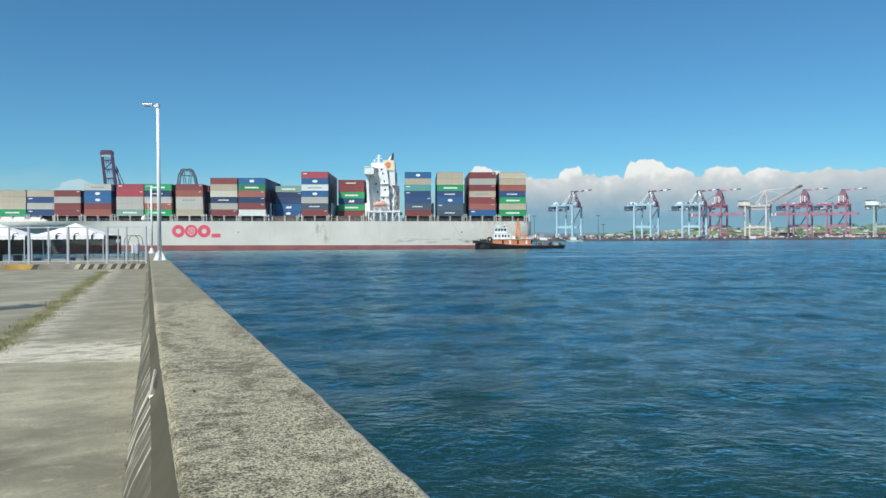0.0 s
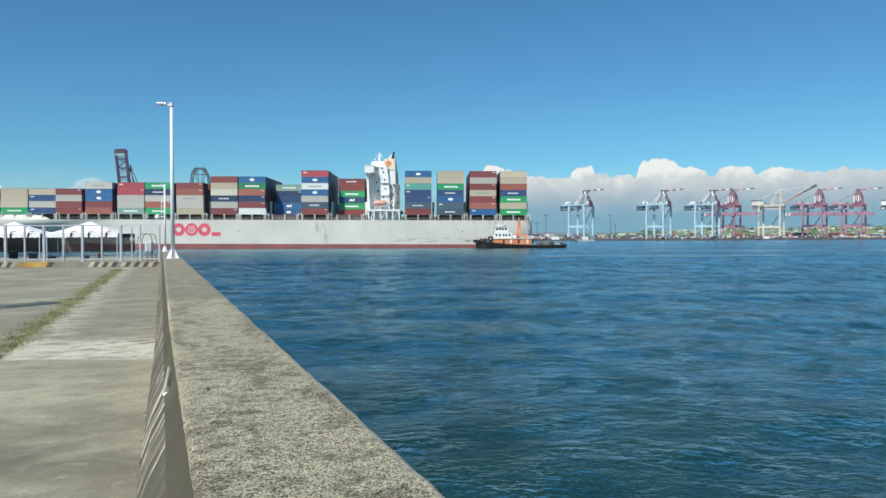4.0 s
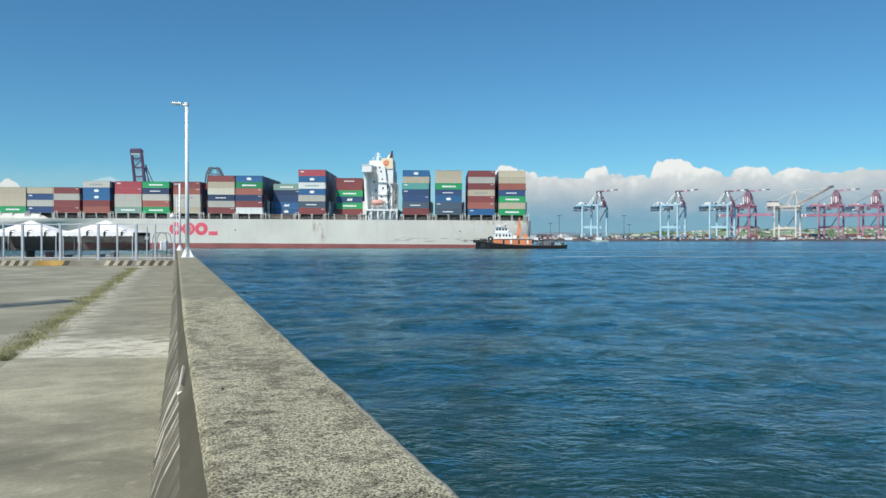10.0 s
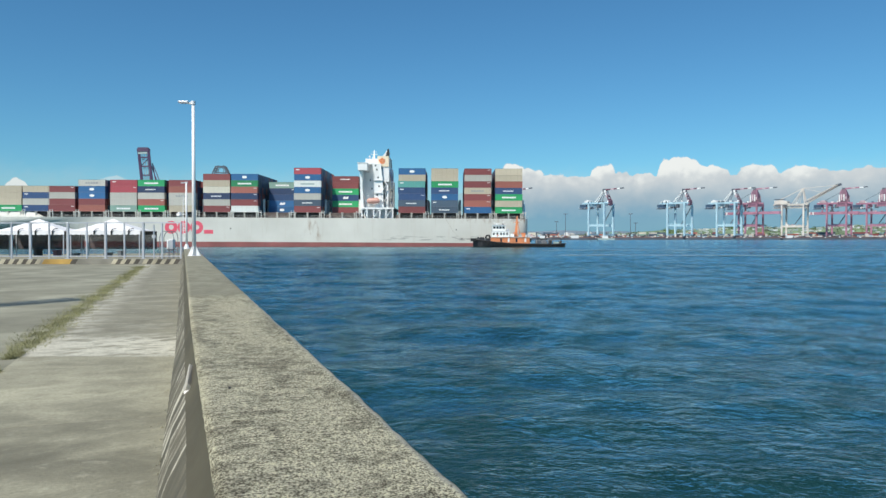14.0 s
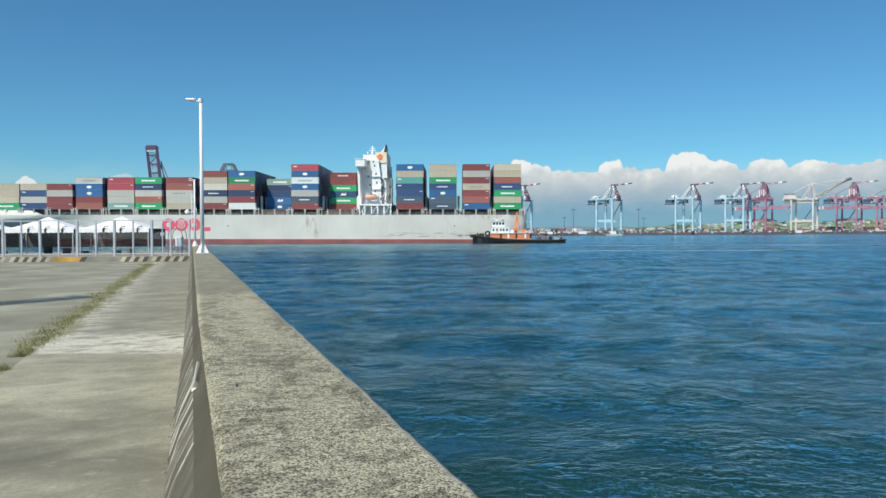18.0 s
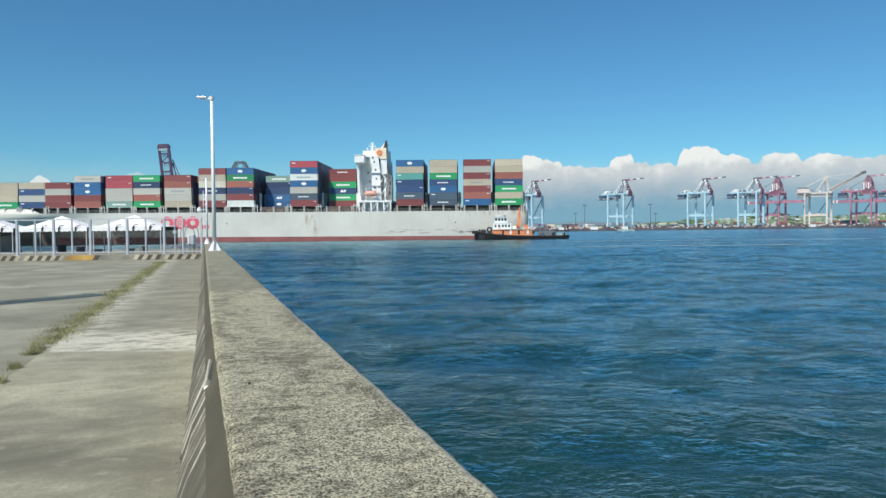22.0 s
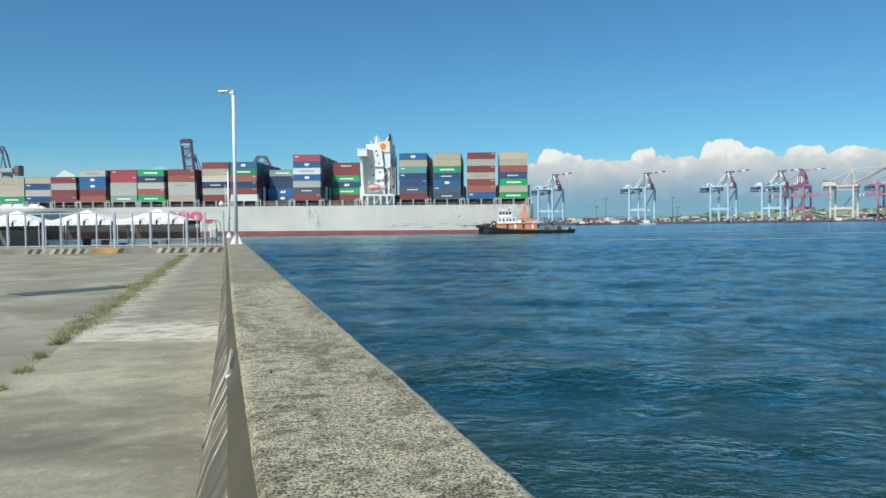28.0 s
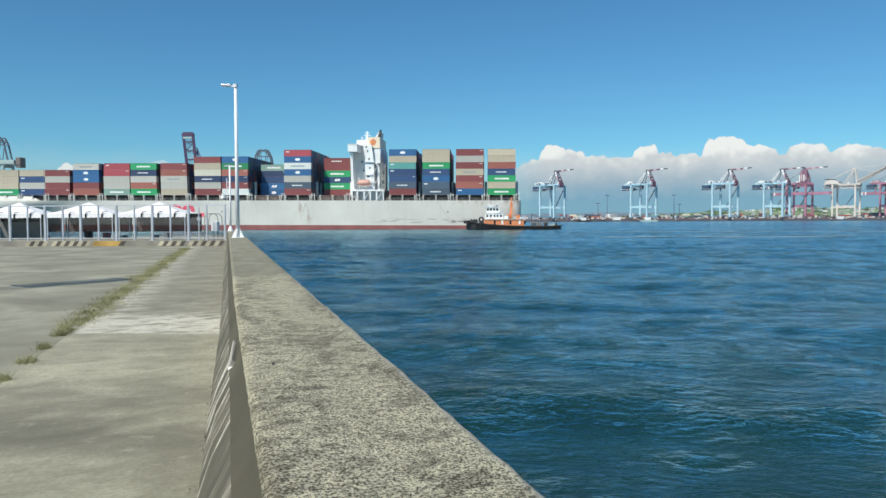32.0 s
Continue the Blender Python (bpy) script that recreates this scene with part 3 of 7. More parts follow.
def parapet():
    """Sea wall: battered inner face, rough washed top with worn edges, sheer outer face."""
    ys = []
    y = -4.0
    while y < 14:
        ys.append(y)
        y += 0.06
    while y < END:
        ys.append(y)
        y += 0.5
    ys.append(END)
    # strip 3, under the top edge, carries painted overhang shade
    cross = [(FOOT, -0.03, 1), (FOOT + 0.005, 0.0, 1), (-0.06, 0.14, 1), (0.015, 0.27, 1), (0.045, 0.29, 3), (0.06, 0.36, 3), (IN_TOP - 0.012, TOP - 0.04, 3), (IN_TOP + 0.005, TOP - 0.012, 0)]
    cross += [(IN_TOP + 0.03 + (OUT_TOP - IN_TOP - 0.06) * i / 18, TOP, 0) for i in range(19)]
    cross += [(OUT_TOP, TOP - 0.02, 0), (OUT_TOP + 0.02, TOP - 0.08, 2), (OUT_TOP + 0.02, -1.2, 2), (OUT_TOP + 0.02, -6.0, 2)]
    v, f, mi = [], [], []
    n = len(cross)
    for yy in ys:
        skew = max(0.0, min(1.0, (10.0 - yy) / 7.0))   # the face leans out and the arris is more worn at this end
        for k, (x, z, m) in enumerate(cross):
            x += (0.03 - 0.06 * skew) * (k < 3) + 0.034 * skew ** 1.5 * (4 < k < 10)
            p = Vector((x * 3.1, yy * 3.1, z * 3.1))
            amp = 0.006 if m == 0 else 0.005
            edge = 1.4 if k in (7, 8, 9, n - 6, n - 5, n - 4) else 1.0
            dz = noise.noise(p * 3.3) * amp * 0.7 + noise.noise(p * 0.8) * amp
            v.append((x + noise.noise(p * 2.3 + Vector((9, 3, 1))) * amp * edge, yy, z + dz * edge))
    for r in range(len(ys) - 1):
        for k in range(n - 1):
            a = r * n + k
            f.append((a, a + 1, a + n + 1, a + n))
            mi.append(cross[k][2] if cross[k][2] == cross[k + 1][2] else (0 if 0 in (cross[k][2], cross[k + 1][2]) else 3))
    f.append(tuple(range(n))[::-1])
    f.append(tuple((len(ys) - 1) * n + k for k in range(n)))
    mi += [1, 1]
    me = bpy.data.meshes.new("wall_sea")
    me.from_pydata(v, [], f)
    me.polygons.foreach_set("material_index", mi)
    me.polygons.foreach_set("use_smooth", [True] * len(f))
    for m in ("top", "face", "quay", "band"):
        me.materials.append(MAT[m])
    me.update()
    ob = tagged(new("wall_sea", me), "low concrete sea wall with a rough weathered top", "sea wall", "", "structure")
    # a wedge and a chip on the inner face, their sunlit brightness painted pale
    g = Geo()
    g.add([(-0.002, 5.74, 0.262), (0.03, 5.72, 0.35), (0.08, 5.74, 0.285), (0.04, 6.27, 0.36), (0.05, 6.27, 0.4), (0.08, 6.27, 0.375), (0.0, 5.84, 0.262)],
          [(0, 1, 2), (3, 5, 4), (0, 6, 3, 4, 1), (1, 4, 5, 2), (2, 5, 3, 6), (0, 2, 6)])
    part("bright_wedge", g, MAT["lit_facet"], ob, "small wedge with a lit facet's brightness in its colour", bevel=0.008)
    g = Geo()
    g.add([(0.004, 5.7, 0.262), (0.045, 5.69, 0.266), (0.046, 5.71, 0.282), (0.01, 5.72, 0.281), (0.004, 5.78, 0.266), (0.045, 5.78, 0.274), (0.045, 5.77, 0.288), (0.01, 5.76, 0.284)],
          [(0, 1, 2, 3), (4, 7, 6, 5), (0, 4, 5, 1), (3, 2, 6, 7), (0, 3, 7, 4), (1, 5, 6, 2)])
    part("highlight_chip", g, MAT["chip"], ob, "small white chip that paints a highlight", bevel=0.005)
    g = Geo()                                    # stub of a rusted bolt in the top
    g.tube((0.284, 4.815, TOP - 0.01), (0.284, 4.815, TOP + 0.012), 0.009, 10, 0.008)
    part("bolt_stub", g, MAT["black"], ob, "rusted bolt stub")
    return ob


parapet()


def weeds():
    """Dry grass growing in the joint between yard and apron, thicker in places."""
    rng = random.Random(11)
    v, f = [], []
    for i in range(38000):
        y = 9.7 + 29.1 * rng.random() ** 1.1
        dens = 0.5 + 0.5 * noise.noise(Vector((0, y * 0.55, 3.0)))
        if dens < 0.22 or rng.random() > 0.25 + dens * 1.1:
            continue
        x = -1.94 + rng.gauss(0, 0.05 + 0.17 * dens) * min(1.0, 0.35 + (y - 9.7) * 0.35)
        tuft = 0.5 + 0.9 * noise.noise(Vector((x * 5, y * 2.2, 7.0)))
        if tuft < 0.12 + 0.34 * abs(x + 1.95):
            continue
        h = (0.012 + 0.09 * rng.random() ** 1.6) * (0.35 + dens * 0.7) * (0.4 + tuft)
        a, lean = rng.random() * 6.28, rng.uniform(0.5, 2.0) * h
        w = 0.0015 + 0.002 * rng.random()
        dx, dy = math.cos(a), math.sin(a)
        n = len(v)
        v += [(x - dy * w, y + dx * w, 0), (x + dy * w, y - dx * w, 0),
              (x + dx * lean * 0.4 + dy * w * 0.7, y + dy * lean * 0.4 - dx * w * 0.7, h * 0.6), (x + dx * lean * 0.4 - dy * w * 0.7, y + dy * lean * 0.4 + dx * w * 0.7, h * 0.6),
              (x + dx * lean, y + dy * lean, h)]
        f += [(n, n + 1, n + 2, n + 3), (n + 3, n + 2, n + 4)]
    for cx, cy, r in ((-1.9, 8.8, 0.09), (-1.88, 8.0, 0.1), (-1.87, 7.15, 0.06)):
        for i in range(140):
            a, h = rng.random() * 6.28, 0.03 + 0.08 * rng.random()
            x, y = cx + rng.gauss(0, r * 0.5), cy + rng.gauss(0, r * 0.5)
            n = len(v)
            v += [(x - 0.003, y, 0), (x + 0.003, y, 0), (x + math.cos(a) * h * 0.7, y + math.sin(a) * h * 0.7, h)]
            f.append((n, n + 1, n + 2))
    me = bpy.data.meshes.new("grass_tufts")
    me.from_pydata(v, [], f)
    me.materials.append(MAT["blade"])
    tagged(new("grass_tufts", me), "dry yellow-green weeds in the paving joint", "weeds", "", "stuff")


weeds()


def loose_gravel():
    """Grit and broken plaster fallen along the wall's foot."""
    rng = random.Random(19)
    v, f = [], []
    for i in range(170):
        y = 2.6 + rng.random() ** 1.7 * 9
        x = FOOT - abs(rng.gauss(0, 0.05)) - 0.004
        r = 0.003 + 0.009 * rng.random() ** 3
        n = len(v)
        ring = [(math.cos(a) * r * rng.uniform(0.7, 1.2), math.sin(a) * r * rng.uniform(0.7, 1.2)) for a in (0, 1.26, 2.5, 3.8, 5.0)]
        v += [(x + a, y + b, 0.003) for a, b in ring] + [(x + a * 0.5, y + b * 0.5, 0.004 + r * rng.uniform(0.6, 1.1)) for a, b in ring]
        f += [(n + k, n + (k + 1) % 5, n + 5 + (k + 1) % 5, n + 5 + k) for k in range(5)] + [tuple(n + 5 + k for k in range(5))]
    me = bpy.data.meshes.new("loose_gravel")
    me.from_pydata(v, [], f)
    me.materials.append(MAT["apron"])
    tagged(new("loose_gravel", me), "loose grit along the foot of the sea wall", "gravel", "", "stuff")


loose_gravel()


# ---- fence, kerb, poles ----
FD = 38.6                         # the fence's line lies this far out
FS0 = -14.5                       # and meets the parapet here


def fence_line():
    low = thing("kerb_wall", at(FS0, FD), "low concrete kerb under the fence with worn hazard stripes", "kerb", turn=TURN)
    g = Geo()
    g.box(-19, 0.4, -0.16, 0.2, -0.02, 0.31)
    part("kerb", g, MAT["kerb"], low, bevel=0.02)
    # painted runs: (from, to, first colour)
    for a, b, kind in ((-11.0, -9.7, "cream"), (-9.5, -7.45, "cream"), (-7.2, -5.4, "yellow"), (-3.5, -2.0, "cream"), (-1.85, 0.0, "cream")):
        x, k = a, 0
        while x < b - 0.1:
            w = 0.24 if kind == "cream" else 0.3
            g = Geo()
            g.add([(x, -0.166, 0.02), (x + w, -0.166, 0.03), (x + w + 0.17, -0.166, 0.29), (x + 0.17, -0.166, 0.29),
                   (x, -0.158, 0.03), (x + w, -0.158, 0.03), (x + w + 0.17, -0.158, 0.29), (x + 0.17, -0.158, 0.29)],
                  [(0, 1, 2, 3), (0, 4, 5, 1), (1, 5, 6, 2), (2, 6, 7, 3), (3, 7, 4, 0)])
            dark = k % 2 == 1 and (kind == "cream" or k == 5)
            part("stripe", g, MAT["stripe" if dark else kind], low)
            x += w
            k += 1
    fence = thing("fence", at(FS0, FD, 0.31), "grey galvanised steel fence with square posts on a kerb", "fence", turn=TURN)
    n = 18
    for i in range(n + 1):
        x = 0.2 - i * 1.009
        w = 0.085 if i == 0 else (0.115 if i % 2 == 0 else 0.075)
        g = Geo()
        g.box(x - w / 2, x + w / 2, -w / 2, w / 2, 0.0, 1.95)
        part("post", g, MAT["galv"], fence, bevel=0.006)
        if i < n:
            for z, h in ((1.91, 0.06), (0.13, 0.06)):
                g = Geo()
                g.box(x - 1.009, x, -0.03, 0.03, z - h / 2, z + h / 2)
                part("rail", g, MAT["galv"], fence)
        if w == 0.115:
            g = Geo()
            g.box(x - 0.12, x + 0.12, -0.1, 0.1, 0.0, 0.02)
            part("base_plate", g, MAT["galv"], fence)


fence_line()


def lamp_post():
    base = thing("street_lamp", (0.56, 40.75, TOP), "tall white lamp post bolted to the sea wall", "lamp post")
    g = Geo()
    g.tube((0, 0, 0.02), (0, 0, 8.08), 0.108, 16, 0.078)
    part("pole", g, MAT["lamp_white"], base, smooth=True)
    g = Geo()
    g.box(-0.33, 0.33, -0.3, 0.3, 0, 0.03)
    part("base_plate", g, MAT["lamp_white"], base)
    for k in range(4):
        a = radians(TURN + 90 * k)
        ca, sa = math.cos(a), math.sin(a)
        g = Geo()
        pts = []
        for off in (-0.015, 0.015):
            for r, z in ((0.09, 0.03), (0.31, 0.03), (0.3, 0.09), (0.11, 0.5), (0.09, 0.5)):
                pts.append((r * ca - off * sa, r * sa + off * ca, z))
        g.add(pts, [(4, 3, 2, 1, 0), (5, 6, 7, 8, 9)] + [(i, (i + 1) % 5, 5 + (i + 1) % 5, 5 + i) for i in range(5)])
        part("gusset", g, MAT["lamp_white"], base)
    left = -AX
    g = Geo()
    g.tube((0, 0, 8.03), left * 0.35 + Vector((0, 0, 8.11)), 0.045, 10)
    part("arm", g, MAT["lamp_white"], base, smooth=True)
    g = Geo()
    g.tube((0, 0, 8.01), (0, 0, 8.19), 0.12, 12)
    part("cap", g, MAT["lamp_white"], base)
    g = Geo()
    g.beam(left * 0.25 + Vector((0, 0, 8.13)), left * 0.78 + Vector((0, 0, 8.16)), 0.26, 0.12, 0.2)
    part("lamp_head", g, MAT["galv"], base, "grey lamp head", bevel=0.02)
    g = Geo()
    g.beam(left * 0.4 + Vector((0, 0, 8.065)), left * 0.72 + Vector((0, 0, 8.082)), 0.17, 0.02)
    part("lens", g, MAT["lamp_glass"], base)


lamp_post()


def signal_mast():
    base = thing("signal_mast", (0.3, 66.2, TOP), "thin white signal mast with a side lamp near the quay's end", "mast")
    g = Geo()
    g.tube((0, 0, 0), (0, 0, 5.7), 0.09, 10, 0.07)
    part("pole", g, MAT["lamp_white"], base, smooth=True)
    g = Geo()
    g.tube((0, 0, 0), (0, 0, 0.42), 0.26, 8, 0.11)
    part("base", g, MAT["lamp_white"], base)
    for k in range(9):
        g = Geo()
        z = 0.9 + k * 0.42
        g.beam(AX * -0.28 + Vector((0, 0, z)), AX * 0.0 + Vector((0, 0, z)), 0.035)
        part("rung", g, MAT["lamp_white"], base)
    g = Geo()
    g.beam(AX * -0.28 + Vector((0, 0, 0.6)), AX * -0.28 + Vector((0, 0, 4.6)), 0.05)
    part("side_rail", g, MAT["lamp_white"], base)
    g = Geo()
    g.beam(AX * -0.45 + Vector((0, 0, 5.66)), AX * 0.12 + Vector((0, 0, 5.7)), 0.12, 0.1)
    part("head_lamp", g, MAT["galv"], base)
    g = Geo()
    c = AX * -0.62 + Vector((0, 0, 2.95))
    g.tube(c + Vector((0, 0, -0.2)), c + Vector((0, 0, 0.05)), 0.2, 12, 0.24)
    g.tube(c + Vector((0, 0, 0.05)), c + Vector((0, 0, 0.22)), 0.24, 12, 0.08)
    part("side_lamp", g, MAT["lamp_white"], base, "round white lantern", smooth=True)
    g = Geo()
    g.beam(c, c + AX * 0.6, 0.04)
    part("bracket", g, MAT["lamp_white"], base)


signal_mast()


def quay_ladder():
    base = thing("ladder_rail", at(-18.4, 46.0), "dark tubular hoop rails of a quay ladder with a white box", "handrail", turn=TURN)
    for y in (0.0, 0.7):
        g = Geo()
        path = [(0, y, 0), (0, y, 1.45), (0.08, y, 1.7), (0.22, y, 1.82), (0.68, y, 1.82), (0.84, y, 1.7), (0.9, y, 1.4), (0.9, y, 0)]
        for a, b in zip(path, path[1:]):
            g.tube(a, b, 0.024, 8)
        part("hoop", g, MAT["hoop"], base, smooth=True)
    for x, z in ((0.0, 0.9), (0.9, 0.9), (0.45, 1.82)):
        g = Geo()
        g.tube((x, 0, z), (x, 0.7, z), 0.02, 8)
        part("cross_bar", g, MAT["hoop"], base)
    box = thing("service_box", at(-17.45, 45.4), "small pale steel service box on the quay", "box", turn=TURN)
    g = Geo()
    g.box(-0.16, 0.2, -0.2, 0.2, 0.72, 1.3)
    part("cabinet", g, MAT["galv"], box, bevel=0.02)
    for x in (-0.12, 0.14):
        g = Geo()
        g.box(x - 0.03, x + 0.03, -0.03, 0.03, 0.08, 0.72)
        part("leg", g, MAT["hoop"], box)
    g = Geo()
    g.box(-0.17, -0.08, -0.24, -0.2, 0.74, 1.28)
    part("door_edge", g, MAT["lamp_white"], box)
    g = Geo()
    g.box(-0.2, 0.24, -0.2, 0.2, 0, 0.1)
    part("plinth", g, MAT["kerb"], box)
    post = thing("marker_post", at(-20.4, 50.0), "slim grey marker post with a small plate", "post", turn=TURN)
    g = Geo()
    g.tube((0, 0, 0), (0, 0, 2.3), 0.05, 8)
    part("post", g, MAT["galv"], post)
    g = Geo()
    g.box(-0.13, 0.11, -0.03, 0.03, 1.4, 1.62)
    part("plate", g, MAT["galv"], post)


quay_ladder()


# ---- tents on the quay ----
def tent(s, d, wide, with_filler, deep=2.8):
    t = thing("canopy_tent", at(s, d), "white peaked canopy tent standing open-sided on the quay", "tent", "tents on the quay", turn=TURN)
    h, e, top = wide / 2, 1.93, 2.82
    g = Geo()
    n = 9                                        # sagging roof panels between ridge lines
    ring = []
    for k in range(n):
        u = k / (n - 1)
        r = 1 - u
        z = e + (top - e) * (u ** 1.25)
        ring.append((r, z))
    for side in range(4):
        ca, sa = [(1, 0), (0, 1), (-1, 0), (0, -1)][side]
        rows = []
        for r, z in ring:
            line = []
            for m in range(7):
                w = (m / 3 - 1)
                lx, ly = h * r, (deep / 2) * r * w
                if side % 2:
                    lx, ly = (deep / 2) * r, h * r * w
                x, y = (lx * ca - ly * sa, lx * sa + ly * ca)
                sag = 0.05 * (1 - w * w) * r * (1 - r) * 4
                line.append((x, y, z - sag))
            rows.append(line)
        base_i = len(g.v)
        g.add([p for line in rows for p in line],
              [(i * 7 + j, i * 7 + j + 1, (i + 1) * 7 + j + 1, (i + 1) * 7 + j) for i in range(n - 1) for j in range(6)])
    part("roof", g, MAT["canvas"], t, smooth=False)
    for x0, x1, y0, y1 in ((-h, h, -deep / 2, -deep / 2 + 0.02), (-h, h, deep / 2 - 0.02, deep / 2)):
        g = Geo()
        m = 28                                   # scalloped valance, one strip of cloth
        pts = []
        for k in range(m + 1):
            u, hem = k / m, e - 0.31 + 0.045 * (k % 2)
            for z in (hem, e):
                pts += [(x0 + (x1 - x0) * u, y0, z), (x0 + (x1 - x0) * u, y1, z)] if x1 - x0 > 1 else [(x0, y0 + (y1 - y0) * u, z), (x1, y0 + (y1 - y0) * u, z)]
        for k in range(m):
            q = [4 * k + i for i in range(8)]
            g.f += [(q[0], q[4], q[6], q[2]), (q[1], q[3], q[7], q[5]), (q[0], q[1], q[5], q[4])]
            g.mi += [0, 0, 0]
        g.v = pts
        part("valance", g, MAT["canvas"], t)
    for sx in (-1, 1):
        for sy in (-1, 1):
            g = Geo()
            g.box(sx * (h - 0.1) - 0.03, sx * (h - 0.1) + 0.03, sy * (deep / 2 - 0.1) - 0.03, sy * (deep / 2 - 0.1) + 0.03, 0, e)
            part("leg", g, MAT["galv"], t)
    for k in (-0.28, 0.2, 0.68):                 # dark curled tie straps hanging over the eave
        g = Geo()
        x = h * k
        pts = [(x, -deep / 2 - 0.03, e - 0.28), (x + 0.02, -deep / 2 - 0.06, e + 0.0), (x + 0.1, -deep / 2 - 0.03, e + 0.12), (x + 0.3, -deep / 2 + 0.12, e + 0.16)]
        for a, b in zip(pts, pts[1:]):
            g.beam(a, b, 0.1, 0.05)
        part("strap", g, MAT["black"], t)
    g = Geo()
    g.box(-h - 0.1, h + 0.1, deep / 2 - 0.06, deep / 2 - 0.05, 0.55, 1.9)
    part("rear_netting", g, MAT["mesh"], t, "dark see-through shade mesh along the back")
    # a dark panel added in place of the shade and clutter behind
    if with_filler:
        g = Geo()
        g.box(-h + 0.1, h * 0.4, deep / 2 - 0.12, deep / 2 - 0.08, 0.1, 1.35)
        part("dark_filler", g, MAT["hoop"], t, "dark panel added for shade and clutter at the back")
    return t


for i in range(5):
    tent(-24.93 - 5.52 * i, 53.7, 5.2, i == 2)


def quay_clutter():
    rng = random.Random(4)
    for s, d, w, h, m in ((-23.9, 52.8, 0.5, 0.9, "hoop"), (-28.0, 54.0, 0.9, 0.5, "hoop"), (-29.6, 54.6, 0.6, 0.9, "crate_dull"),
                          (-31.0, 54.5, 0.5, 1.1, "black"), (-25.2, 53.4, 0.6, 0.6, "hoop"), (-34.4, 54.2, 1.1, 0.55, "hoop"),
                          (-37.6, 55.2, 0.8, 0.7, "crane_dark"), (-40.6, 54.0, 2.6, 0.75, "crate_dull"), (-37.2, 56.0, 1.1, 1.25, "stanchion"), (-38.9, 56.2, 0.9, 1.4, "stanchion")):
        w, h = w * 0.55, h * 0.55
        t = thing("crate", at(s, d), ("faded maroon plastic crate" if m == "crate_dull" else "pale grey concrete block" if m == "stanchion" else "dark equipment crate") + " standing under the tents", "crate", "crates under the tents", turn=TURN + rng.uniform(-20, 20))
        g = Geo()
        g.box(-w / 2, w / 2, -0.3, 0.3, 0.0, h * 0.82)
        part("body", g, MAT[m], t, bevel=0.02)
        g = Geo()
        g.box(-w / 2 - 0.03, w / 2 + 0.03, -0.33, 0.33, h * 0.82, h)
        part("lid", g, MAT[m], t, bevel=0.02)


quay_clutter()


def shade_board():
    """An unseen board added beside the yard to cast the shadow lying there."""
    t = thing("shadow_board", (-5.84, 16.0, 0), "unseen slatted steel board added to cast a shadow on the yard", "board", turn=37 + 90)
    g = Geo()
    g.box(-0.39, 0.7, -0.03, 0.03, 4.94, 5.0)
    part("top_rail", g, MAT["galv"], t)
    g = Geo()
    g.box(-0.39, 0.7, -0.03, 0.03, 2.4, 2.46)
    part("bottom_rail", g, MAT["galv"], t)
    x, gap = -0.38, 0.002
    while x < 0.66:                              # upright slats, set wider apart towards one edge
        g = Geo()
        g.box(x, x + 0.028, -0.012, 0.012, 2.46, 4.94)
        part("slat", g, MAT["galv"], t)
        x += 0.028 + gap
        gap += 0.0015
    for x in (-0.25, 0.25):
        g = Geo()
        g.tube((x, 0.07, 0), (x, 0.07, 5.05), 0.04, 8)
        part("post", g, MAT["galv"], t)


shade_board()


# ---- container ship ----
DECK, FLOOR, TIER, LEN, ROW = 12.65, 15.15, 2.88, 12.19, 2.5
TRIM = 0.35                       # she floats a little deeper aft
ship = thing("container_ship", at(0, 329, WATER), "long light grey container ship with a red bottom and stacked containers", "ship", turn=TURN)


